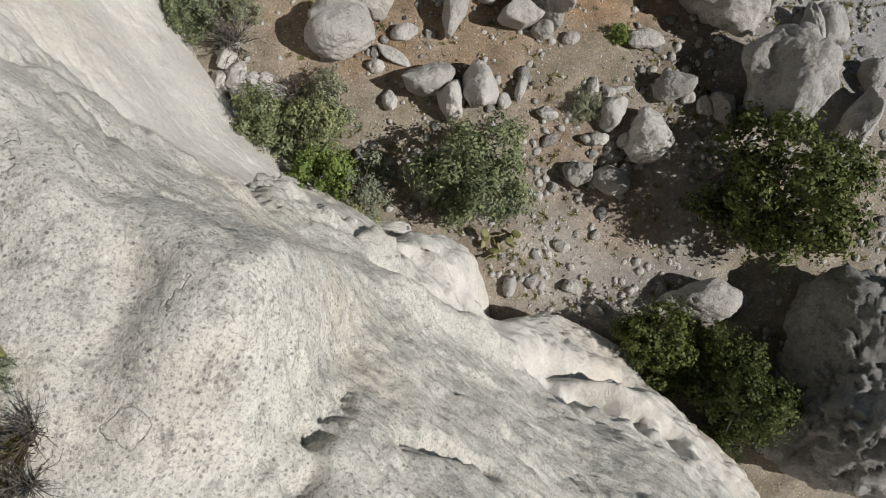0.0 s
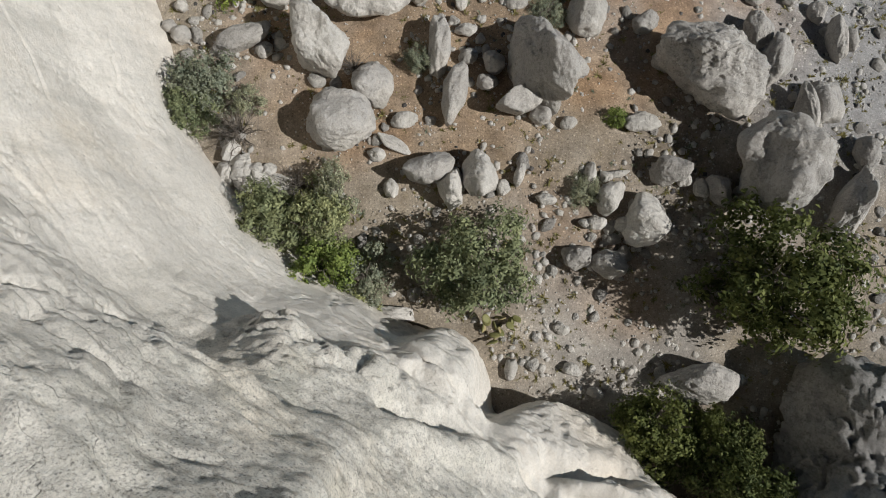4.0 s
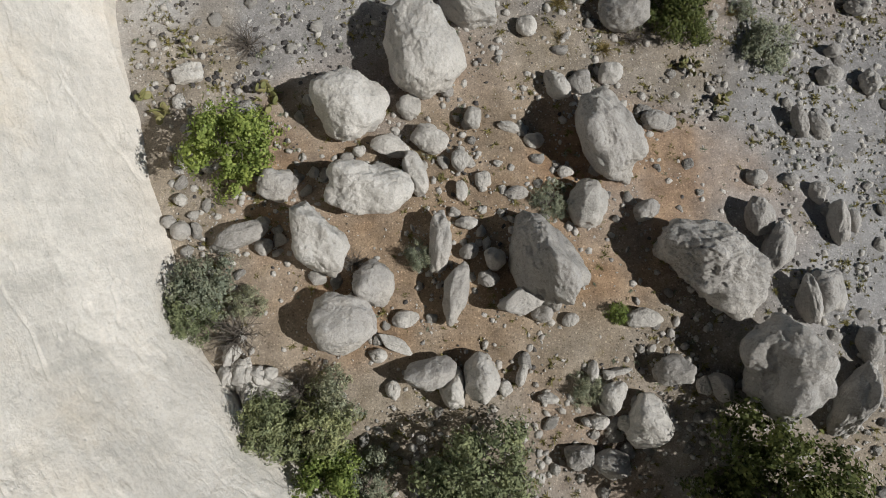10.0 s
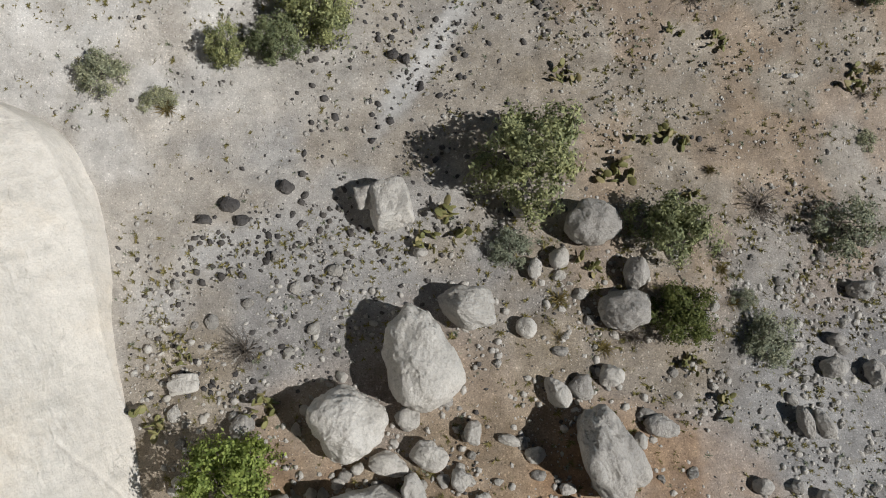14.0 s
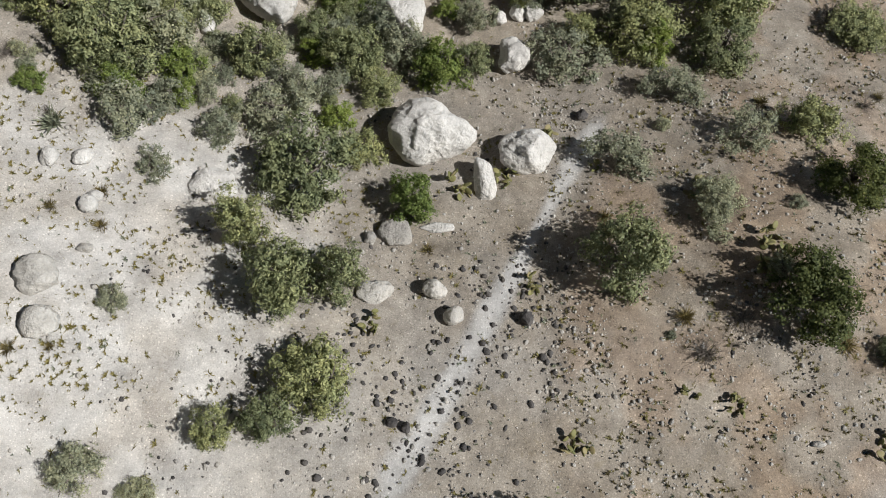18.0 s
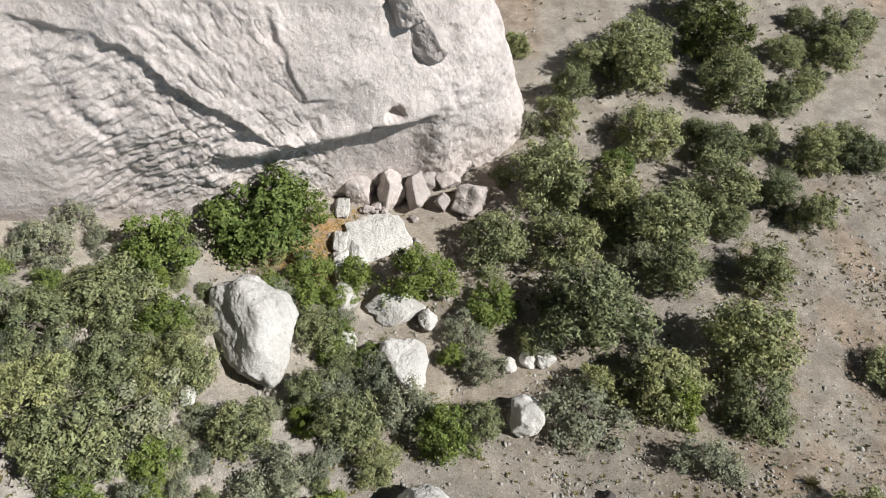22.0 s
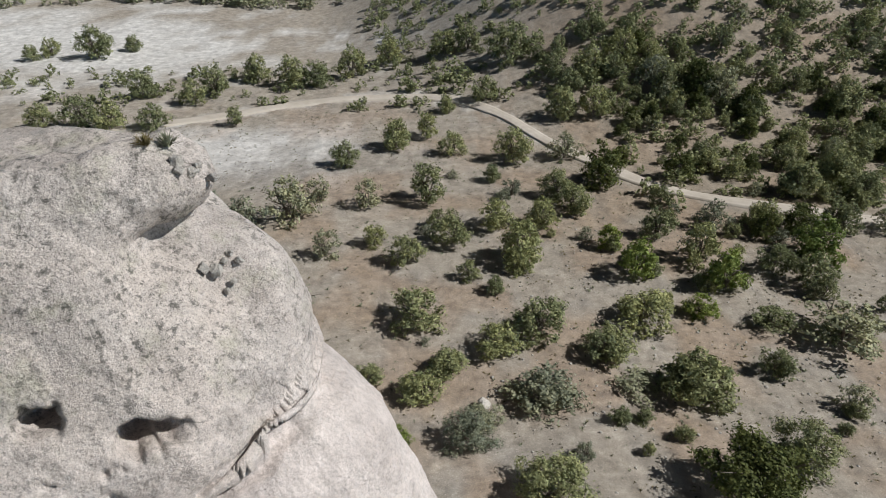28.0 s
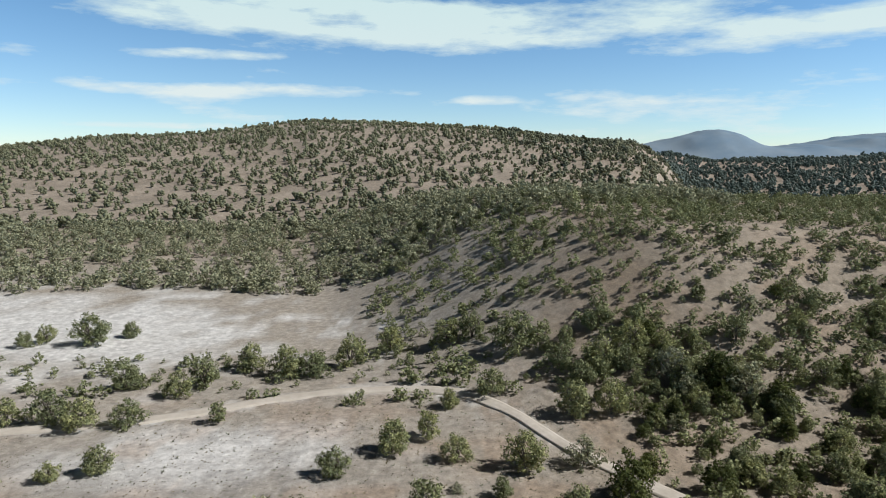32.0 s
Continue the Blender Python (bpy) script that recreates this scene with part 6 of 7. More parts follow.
plant("dead_bush", -5.48, 5.66, 1.69, 1.40, 179)
plant("sage_bush", -5.24, 6.56, 0.91, 0.80, 180)
plant("pear", -7.85, 7.51, 0.92, 0.70, 181)
plant("dead_bush", -2.41, 7.55, 1.08, 0.60, 182)
plant("grass_tuft", -0.65, 10.52, 0.65, 0.30, 183)
plant("green_bush", -5.73, 10.80, 2.41, 2.40, 184)
plant("oak", 5.31, -2.14, 2.39, 2.20, 185)
plant("oak", 7.09, -3.14, 2.38, 3.00, 186)
plant("oak", 6.76, -1.97, 0.97, 1.45, 187)
plant("pear", 1.57, 0.39, 1.21, 0.60, 188)
plant("sage_bush", 3.88, 4.10, 0.92, 0.50, 189)
plant("green_bush", 4.79, 6.11, 0.62, 0.40, 190)
plant("sage_bush", -0.55, 7.75, 0.93, 0.70, 191)
plant("juniper", 2.86, 19.73, 3.13, 3.00, 192)
plant("juniper", 7.13, 17.57, 2.51, 2.20, 193)
plant("oak", 7.24, 15.05, 1.92, 1.30, 194)
plant("sage_bush", 10.08, 13.97, 1.79, 0.80, 195)
plant("sage_bush", 12.95, 17.48, 1.94, 1.30, 196)
plant("pear", 0.44, 17.78, 1.55, 0.60, 197)
plant("pear", -0.34, 17.19, 1.03, 0.50, 198)
plant("sage_bush", 2.14, 16.96, 1.37, 0.60, 199)
plant("pear", -7.45, 13.97, 0.67, 0.40, 200)
plant("pear", -8.27, 12.29, 1.30, 0.60, 201)
plant("pear", -5.19, 12.47, 1.14, 0.60, 202)
plant("dead_bush", -5.72, 14.11, 1.48, 0.80, 203)
plant("sage_bush", 3.04, 9.25, 1.10, 0.50, 204)
plant("pear", 8.42, 12.10, 1.01, 0.40, 205)
plant("pear", 7.53, 13.37, 0.84, 0.50, 206)
plant("pear", 4.71, 16.41, 1.03, 0.50, 207)
plant("pear", 5.71, 19.40, 1.42, 0.70, 208)
plant("grass_tuft", 9.10, 15.15, 0.70, 0.30, 209)
plant("grass_tuft", 8.86, 16.22, 0.63, 0.30, 210)
plant("grass_tuft", 3.64, 15.39, 0.85, 0.30, 211)
plant("grass_tuft", 4.93, 13.92, 0.84, 0.30, 212)
plant("grass_tuft", 3.59, 14.28, 0.67, 0.30, 213)
plant("sage_bush", -8.55, 21.82, 1.05, 0.50, 214)
plant("pear", 7.56, 20.56, 1.27, 0.50, 215)
plant("dead_bush", 10.29, 18.29, 1.61, 0.50, 216)
plant("juniper", -6.27, 30.02, 2.12, 2.80, 217)
plant("juniper", -4.86, 27.95, 2.50, 3.00, 218)
plant("juniper", -3.08, 28.34, 1.85, 2.77, 219)
plant("juniper", -3.80, 25.06, 2.48, 2.00, 220)
plant("juniper", -6.61, 23.51, 1.24, 1.40, 221)
plant("juniper", -5.07, 23.79, 1.50, 1.50, 222)
plant("sage_bush", -10.22, 22.48, 1.58, 1.00, 223)
plant("grass_tuft", -8.40, 21.60, 1.03, 0.50, 224)
plant("juniper", 6.45, 28.89, 2.82, 2.60, 225)
plant("oak", 11.91, 27.11, 2.88, 2.00, 226)
plant("pear", 3.38, 27.92, 0.98, 0.50, 227)
plant("pear", -2.07, 26.69, 0.95, 0.60, 228)
plant("sage_bush", -9.76, 27.36, 0.96, 0.50, 229)
plant("sage_bush", 9.84, 30.24, 1.56, 0.90, 230)
plant("grass_tuft", -12.09, 25.86, 0.73, 0.40, 231)
plant("grass_tuft", -11.10, 25.91, 0.50, 0.30, 232)
plant("grass_tuft", -12.19, 30.43, 0.61, 0.30, 233)
plant("grass_tuft", -10.65, 29.79, 0.80, 0.40, 234)
plant("pear", 11.05, 28.52, 1.33, 0.70, 235)
plant("pear", 4.28, 22.70, 1.10, 0.50, 236)
plant("pear", 8.05, 24.19, 0.75, 0.30, 237)
plant("pear", 9.38, 23.87, 0.93, 0.40, 238)
plant("dead_bush", 8.74, 25.50, 1.31, 0.50, 239)
plant("dead_bush", 10.00, 26.61, 1.50, 0.50, 240)
plant("grass_tuft", 13.13, 25.66, 1.12, 0.40, 241)
plant("juniper", 14.54, 25.34, 1.11, 0.70, 242)
plant("grass_tuft", -0.25, 29.36, 0.73, 0.30, 243)
plant("pear", 14.00, 22.49, 1.11, 0.50, 244)
plant("juniper", -4.75, 32.39, 3.51, 2.60, 245)
plant("green_bush", -0.68, 31.36, 1.88, 1.70, 246)
plant("pear", 1.04, 31.89, 1.43, 0.80, 247)
plant("pear", 2.83, 32.35, 1.25, 0.50, 248)
plant("pear", 4.14, 34.10, 1.30, 0.50, 249)
plant("sage_bush", 7.09, 32.85, 2.25, 1.20, 250)
plant("sage_bush", 9.88, 30.82, 1.92, 0.90, 251)
plant("sage_bush", 11.68, 33.53, 2.04, 1.00, 252)
plant("juniper", 14.09, 34.01, 2.36, 1.30, 253)
plant("juniper", 17.97, 38.93, 2.59, 0.90, 254)
plant("oak", 14.74, 31.37, 2.26, 1.60, 255)
plant("sage_bush", -9.67, 32.25, 1.33, 0.60, 256)
plant("yucca", -12.91, 33.64, 1.31, 0.80, 257)
plant("grass_tuft", -10.92, 31.04, 0.80, 0.40, 258)
plant("sage_bush", -7.83, 34.12, 1.62, 1.20, 259)
plant("sage_bush", -6.01, 34.96, 2.51, 1.40, 260)
plant("juniper", -2.69, 33.50, 1.68, 1.20, 261)
plant("sage_bush", -10.90, 34.37, 2.31, 1.50, 262)
plant("pear", 9.51, 31.54, 1.19, 0.50, 263)
plant("pear", 11.36, 29.18, 1.28, 0.60, 264)
plant("green_bush", -7.34, 46.62, 4.36, 3.00, 265)
plant("green_bush", -5.93, 47.60, 2.46, 2.60, 266)
plant("green_bush", -10.83, 44.64, 2.83, 2.40, 267)
plant("sage_bush", -14.43, 44.17, 2.08, 1.60, 268)
plant("sage_bush", -13.88, 46.13, 1.76, 1.60, 269)
plant("green_bush", -5.02, 43.95, 2.34, 1.50, 270)
plant("juniper", -4.72, 41.73, 2.23, 1.50, 271)
plant("green_bush", -0.46, 44.13, 2.71, 2.20, 272)
plant("sage_bush", -6.27, 43.09, 1.59, 1.20, 273)
plant("juniper", -11.85, 42.16, 3.04, 2.20, 274)
plant("juniper", -13.61, 41.10, 2.51, 2.00, 275)
plant("juniper", -13.12, 38.48, 2.70, 2.20, 276)
plant("juniper", -11.12, 39.63, 2.89, 2.00, 277)
plant("juniper", -8.85, 40.07, 2.23, 1.80, 278)
plant("juniper", -11.57, 37.04, 3.15, 2.60, 279)
plant("sage_bush", -9.96, 38.11, 2.82, 2.00, 280)
plant("juniper", -6.85, 37.53, 2.12, 2.20, 281)
plant("green_bush", -9.90, 41.60, 1.87, 1.60, 282)
plant("juniper", -4.77, 39.03, 2.08, 1.60, 283)
plant("juniper", -3.25, 37.92, 2.43, 2.00, 284)
plant("sage_bush", -1.15, 38.48, 2.19, 1.60, 285)
plant("green_bush", 0.38, 37.38, 2.13, 1.70, 286)
plant("juniper", 1.64, 37.81, 1.66, 1.30, 287)
plant("sage_bush", 1.31, 41.44, 1.82, 1.00, 288)
plant("green_bush", 2.43, 42.81, 2.11, 1.20, 289)
plant("green_bush", -2.61, 40.29, 1.54, 1.00, 290)
plant("juniper", 2.87, 45.83, 3.08, 2.00, 291)
plant("juniper", 5.54, 49.26, 3.87, 3.20, 292)
plant("juniper", 5.98, 45.55, 2.91, 2.40, 293)
plant("juniper", 6.53, 42.08, 4.00, 3.00, 294)
plant("juniper", 8.35, 47.90, 3.05, 2.60, 295)
plant("juniper", 10.31, 46.54, 3.70, 2.60, 296)
plant("juniper", 10.31, 44.06, 2.60, 2.00, 297)
plant("juniper", 10.85, 51.96, 3.33, 2.00, 298)
plant("juniper", 13.76, 48.58, 3.12, 2.20, 299)
plant("juniper", 14.19, 51.22, 2.48, 1.80, 300)
plant("juniper", 14.10, 43.95, 2.84, 2.20, 301)
plant("juniper", 12.10, 40.65, 3.66, 3.00, 302)
plant("juniper", 8.63, 38.88, 3.15, 1.80, 303)
plant("sage_bush", 5.57, 37.95, 2.89, 1.50, 304)
plant("juniper", 11.90, 37.91, 2.67, 1.50, 305)
plant("sage_bush", 9.66, 35.95, 2.14, 1.20, 306)
plant("juniper", 17.50, 46.98, 2.29, 1.80, 307)
plant("juniper", 16.26, 48.43, 2.10, 1.60, 308)
plant("juniper", 18.88, 50.71, 2.74, 1.80, 309)
plant("juniper", 18.61, 54.48, 2.35, 1.40, 310)
plant("juniper", 22.40, 57.71, 2.78, 1.40, 311)
plant("dead_bush", 17.07, 39.95, 1.55, 0.80, 312)
plant("juniper", 20.71, 51.57, 2.24, 1.40, 313)
plant("juniper", 11.15, 56.60, 3.88, 2.40, 314)
plant("juniper", 8.97, 57.47, 2.74, 1.80, 315)
plant("juniper", 7.39, 55.30, 2.34, 2.20, 316)
plant("juniper", 6.58, 53.31, 2.27, 1.80, 317)
plant("juniper", 15.98, 55.35, 3.53, 2.20, 318)
plant("oak", 16.03, 59.16, 4.05, 2.60, 319)
plant("juniper", 21.23, 50.31, 2.45, 1.60, 320)
plant("juniper", 25.11, 60.28, 1.94, 1.00, 321)
plant("juniper", 5.02, 58.95, 1.57, 1.20, 322)
plant("oak", 17.08, 66.35, 5.84, 3.20, 323)
plant("juniper", 20.82, 68.40, 3.60, 2.40, 324)
plant("juniper", 16.09, 61.79, 4.78, 2.60, 325)
plant("juniper", 11.06, 58.18, 4.74, 2.40, 326)
plant("juniper", 6.64, 66.22, 4.50, 2.00, 327)
plant("sage_bush", 7.02, 73.65, 3.91, 1.60, 328)
plant("juniper", 17.33, 74.20, 4.33, 2.20, 329)
plant("juniper", 12.81, 77.70, 3.29, 1.80, 330)
plant("juniper", 1.45, 76.68, 2.65, 1.20, 331)
plant("sage_bush", 3.40, 71.93, 2.68, 1.20, 332)
plant("juniper", 16.18, 56.92, 2.64, 1.80, 333)
plant("juniper", 21.66, 61.03, 1.93, 1.00, 334)
plant("juniper", 23.31, 59.44, 3.40, 1.60, 335)
plant("juniper", 19.94, 58.11, 2.43, 1.20, 336)
plant("juniper", 19.87, 55.36, 2.85, 1.60, 337)
plant("juniper", 28.33, 67.34, 2.86, 1.60, 338)
plant("green_bush", 4.87, 59.33, 1.54, 1.00, 339)
plant("sage_bush", 13.58, 74.54, 3.20, 0.90, 340)
plant("juniper", -0.53, 81.63, 4.02, 2.40, 341)
plant("juniper", -3.43, 75.95, 1.81, 1.00, 342)
plant("juniper", -0.17, 74.29, 2.98, 1.60, 343)
plant("juniper", 1.49, 76.55, 2.94, 1.50, 344)
plant("sage_bush", 2.55, 70.47, 3.36, 1.80, 345)
plant("green_bush", -1.47, 70.54, 1.61, 1.00, 346)
plant("juniper", 8.22, 80.15, 3.93, 2.60, 347)
plant("juniper", 5.18, 78.40, 3.24, 1.80, 348)
plant("sage_bush", 7.63, 73.74, 4.16, 2.00, 349)
plant("juniper", 12.06, 77.51, 3.19, 1.80, 350)
plant("juniper", 17.21, 74.26, 4.39, 2.80, 351)
plant("juniper", 15.65, 81.33, 4.45, 2.20, 352)
plant("green_bush", 20.52, 82.04, 2.48, 1.60, 353)
plant("juniper", 25.13, 80.65, 2.83, 1.40, 354)
plant("sage_bush", 29.32, 79.04, 5.86, 2.60, 355)
plant("juniper", 0.48, 100.79, 4.39, 3.73, 356)
plant("juniper", -4.22, 92.57, 2.23, 1.90, 357)
plant("juniper", -1.50, 89.67, 2.78, 2.37, 358)
plant("juniper", 2.58, 92.47, 3.41, 2.89, 359)
plant("juniper", 6.75, 95.08, 3.04, 2.58, 360)
plant("juniper", 8.04, 89.57, 4.19, 3.57, 361)
plant("sage_bush", -5.18, 99.57, 3.23, 2.74, 362)
plant("juniper", 1.45, 95.69, 2.04, 1.74, 363)
plant("oak", 18.78, 104.24, 4.64, 3.94, 364)
plant("juniper", 13.21, 100.96, 3.32, 2.82, 365)
plant("juniper", 10.26, 110.40, 4.10, 3.60, 366)
plant("green_bush", 17.23, 87.31, 3.60, 3.06, 367)
plant("juniper", 23.02, 89.33, 3.74, 3.18, 368)
plant("green_bush", 23.50, 85.31, 3.50, 2.98, 369)
plant("juniper", 22.96, 99.09, 2.17, 1.84, 370)
plant("sage_bush", 26.11, 94.70, 3.05, 2.60, 371)
plant("juniper", 28.59, 87.55, 2.74, 2.33, 372)
plant("juniper", 37.43, 100.99, 3.92, 3.33, 373)
plant("juniper", 37.70, 94.98, 2.83, 2.40, 374)
plant("juniper", 43.69, 100.41, 3.35, 2.84, 375)
plant("green_bush", 15.98, 91.30, 2.40, 2.04, 376)
plant("juniper", 20.76, 93.26, 2.98, 2.53, 377)
plant("juniper", 14.58, 98.19, 3.20, 2.72, 378)
plant("juniper", 10.82, 95.07, 3.05, 2.59, 379)
plant("green_bush", 33.08, 89.33, 4.24, 3.60, 380)
plant("sage_bush", -12.28, 97.43, 4.68, 3.98, 381)
plant("sage_bush", -9.90, 100.91, 2.73, 2.32, 382)
plant("sage_bush", -15.70, 94.37, 3.97, 3.37, 383)
plant("juniper", -8.28, 109.29, 3.05, 2.60, 384)
plant("juniper", -2.94, 114.07, 3.89, 3.31, 385)
plant("juniper", 0.67, 117.72, 3.39, 2.88, 386)
plant("juniper", 3.45, 111.89, 3.16, 2.69, 387)
plant("sage_bush", 8.82, 101.48, 2.22, 1.89, 388)
plant("juniper", 3.67, 87.06, 1.78, 1.52, 389)
plant("sage_bush", -8.10, 90.78, 2.82, 2.40, 390)
plant("juniper", 3.34, 125.79, 2.51, 2.13, 391)
plant("sage_bush", 15.99, 110.84, 3.77, 3.21, 392)
plant("juniper", 30.34, 106.77, 3.01, 2.56, 393)
plant("juniper", 32.73, 105.23, 2.36, 2.01, 394)
plant("juniper", 30.24, 94.65, 2.55, 2.17, 395)
plant("juniper", 23.13, 75.79, 2.20, 1.87, 396)
plant("sage_bush", 26.37, 72.52, 2.06, 1.75, 397)
plant("sage_bush", -19.94, 97.19, 3.10, 2.63, 398)
plant("juniper", -31.65, 95.67, 2.32, 1.98, 399)
plant("juniper", -25.76, 98.44, 2.94, 2.50, 400)
plant("juniper", -29.92, 98.57, 2.45, 2.08, 401)
plant("juniper", -34.46, 108.73, 2.06, 1.75, 402)
plant("juniper", -30.57, 110.22, 2.93, 2.49, 403)
plant("juniper", -13.97, 87.30, 5.97, 3.00, 404)
plant("sage_bush", -10.13, 82.52, 5.04, 2.60, 405)
plant("sage_bush", -16.71, 94.14, 3.19, 2.72, 406)
plant("sage_bush", -19.95, 96.99, 3.83, 3.26, 407)
plant("sage_bush", -19.82, 85.06, 3.04, 2.59, 408)
plant("sage_bush", -18.39, 88.92, 1.65, 1.40, 409)
plant("juniper", -23.14, 122.21, 2.75, 2.34, 410)
plant("juniper", -38.94, 106.77, 2.22, 1.89, 411)
plant("juniper", -46.31, 121.42, 3.37, 2.87, 412)
plant("juniper", -42.13, 122.34, 4.10, 3.49, 413)
plant("juniper", -37.96, 120.58, 4.02, 3.42, 414)
plant("juniper", -38.54, 133.38, 3.88, 3.30, 415)
plant("juniper", -28.94, 134.64, 4.74, 4.03, 416)
plant("juniper", -30.84, 130.98, 3.80, 3.23, 417)
plant("juniper", -32.59, 121.22, 3.39, 2.88, 418)
plant("juniper", -24.49, 140.70, 4.20, 3.57, 419)
plant("juniper", -18.58, 138.07, 4.93, 4.19, 420)
plant("juniper", -15.30, 137.97, 4.11, 3.49, 421)
plant("juniper", -10.34, 141.61, 5.11, 4.35, 422)
plant("juniper", -5.03, 146.79, 4.47, 3.80, 423)
plant("juniper", -63.45, 152.88, 2.80, 2.38, 424)
plant("juniper", -61.48, 155.23, 3.24, 2.75, 425)
plant("juniper", -52.99, 153.20, 5.62, 4.77, 426)
plant("juniper", -48.69, 157.29, 2.91, 2.48, 427)
plant("juniper", 7.27, 144.04, 4.33, 3.68, 428)
plant("juniper", 3.83, 144.57, 4.36, 3.71, 429)
plant("juniper", 13.35, 137.68, 5.70, 4.85, 430)
plant("juniper", 18.29, 131.39, 3.83, 3.25, 431)
plant("juniper", 22.55, 130.06, 4.53, 3.85, 432)
plant("sage_bush", 30.22, 126.92, 4.38, 3.72, 433)
plant("oak", 35.07, 124.12, 5.68, 4.83, 434)
plant("sage_bush", 38.14, 122.82, 4.91, 4.17, 435)
plant("oak", 40.72, 120.60, 4.12, 3.50, 436)
plant("juniper", 31.72, 124.70, 4.29, 3.65, 437)
plant("juniper", 37.16, 101.09, 3.70, 3.14, 438)
plant("juniper", 42.95, 104.11, 4.44, 3.78, 439)
plant("juniper", 40.66, 131.57, 3.81, 3.24, 440)
plant("juniper", 48.01, 124.21, 3.56, 3.03, 441)
plant("juniper", 53.06, 120.21, 4.12, 3.50, 442)
plant("juniper", 27.11, 131.93, 4.59, 3.91, 443)
plant("juniper", 8.45, 128.23, 3.72, 3.16, 444)
plant("juniper", 17.56, 121.78, 4.16, 3.53, 445)
plant("juniper", 21.58, 121.18, 4.13, 3.51, 446)


def clear_of_cliffs(p):
    x, y = p[:, 0], p[:, 1]
    south = np.interp(x, (-15, -12, -10.6, -10.0, -9.1, -7.7, -5.9, -3.4, -1.2, 1.0, 1.65, 2.6, 4.5, 7, 9.6), (22.5, 21.5, 19.5, 16.5, 13, 9.3, 4.9, 2.3, 1.0, 0.2, -1.3, -1.75, -2.2, -4.5, -8))
    north = np.interp(x, (-14, -10, -6, -2, 1.5, 4, 5.4), (45.5, 46.3, 47.5, 49, 49.8, 51.2, 54))
    return (y > south + 0.2) & ~((y > north - 0.2) & (x < 5.4) & (y < 75 - np.abs(x + 10) * 0.3))


# ---------------------------------------------------------------- plants that grow on the cliffs, tumbled blocks and thicket
def top_of(cliff_name, x, y, r=0.16):
    """Height of the rock at x, y."""
    me = bpy.data.objects[cliff_name].data
    co = np.empty(len(me.vertices) * 3, np.float32)
    me.vertices.foreach_get("co", co)
    co = co.reshape(-1, 3)
    near = co[np.hypot(co[:, 0] - x, co[:, 1] - y) < r]
    return float(near[:, 2].max()) if len(near) else gz(x, y)


for i in range(12):                     # lichen-dark rubble in the hollow of the north cliff's shoulder
    a, r = i * 2.4, 0.12 + 0.1 * math.sqrt(i)
    x, y, s = -3.75 + r * math.cos(a), 55.6 + 0.8 * r * math.sin(a), 0.10 + 0.09 * (i * 7 % 5) / 4
    boulder(x, y, s * 1.5, s * 1.2, s, i * 47, 520 + i, ROCK_GREY, 1.0, 1.0, 4, z=top_of("cliff_north", x, y) - 0.12, label="small lichen-darkened stone lodged on the cliff shoulder", name="stone")
for kind, x, y, w, h, seed in (("grass_tuft", -2.66, -1.25, 0.42, 0.28, 3), ("grass_tuft", -2.77, -1.5, 0.4, 0.25, 4), ("dead_bush", -2.62, -1.5, 0.5, 0.3, 5), ("dead_bush", -2.6, -1.15, 0.45, 0.3, 4), ("dead_bush", -2.85, -1.3, 0.5, 0.3, 7),
                               ("grass_tuft", -3.1, -1.0, 0.5, 0.4, 6), ("sage_bush", -2.9, -0.8, 0.35, 0.25, 8), ("pear", -2.85, -0.75, 0.35, 0.25, 9)):
    plant(kind, x, y, w, h, seed, top_of("cliff_south", x, y))
for kind, x, y, w, h, seed in (("green_bush", -3.5, 51.5, 0.55, 0.5, 3), ("sage_bush", -5.5, 51.1, 0.55, 0.35, 5), ("yucca", -4.3, 56.0, 0.5, 0.4, 2),
                               ("grass_tuft", -4.6, 55.8, 0.5, 0.3, 7), ("grass_tuft", -1.9, 52.4, 0.4, 0.3, 8)):
    plant(kind, x, y, w, h, seed, top_of("cliff_north", x, y))

rubble = random.Random(4)
for i in range(26):                     # broken white blocks at the foot of the south cliff
    k = rubble.uniform(-0.9, 0.9)
    x, y = -5.15 + 0.7 * k + rubble.uniform(-0.1, 0.65), 3.95 - 0.7 * k + rubble.uniform(-0.1, 0.65)
    s = rubble.uniform(0.2, 0.58)
    boulder(x, y, s * 1.3, s, s * 0.8, rubble.uniform(0, 180), 400 + i, ROCK_WHITE, 1.0, 1.0, 4, label="broken white angular block in a rubble heap", name="rubble_block")
for i in range(34):                     # tumbled blocks below the north cliff
    x, y = rubble.uniform(-4.5, 3.2), 46.0 + rubble.uniform(-0.8, 2.4)
    s = rubble.uniform(0.15, 0.5)
    boulder(x, y, s * 1.3, s, s * 0.9, rubble.uniform(0, 180), 450 + i, ROCK_CLIFF2, 1.0, 1.0, 4, label="angular pale block fallen from the cliff", name="rubble_block")
for i in range(60):                     # thicket under the north cliff
    x, y = rubble.uniform(-15, 17), rubble.uniform(37, 53)
    if not clear_of_cliffs(np.array([[x, y]]))[0] or (x > 11 and y < 44) or (-5.4 < x < 3.5 and y > 43.2) or (-2 < x < 6 and y < 40):
        continue
    kind = rubble.choice(("juniper", "sage_bush", "green_bush", "sage_bush", "juniper"))
    w = rubble.uniform(0.8, 1.9)
    plant(kind, x, y, w, w * rubble.uniform(0.6, 0.95), 600 + i)
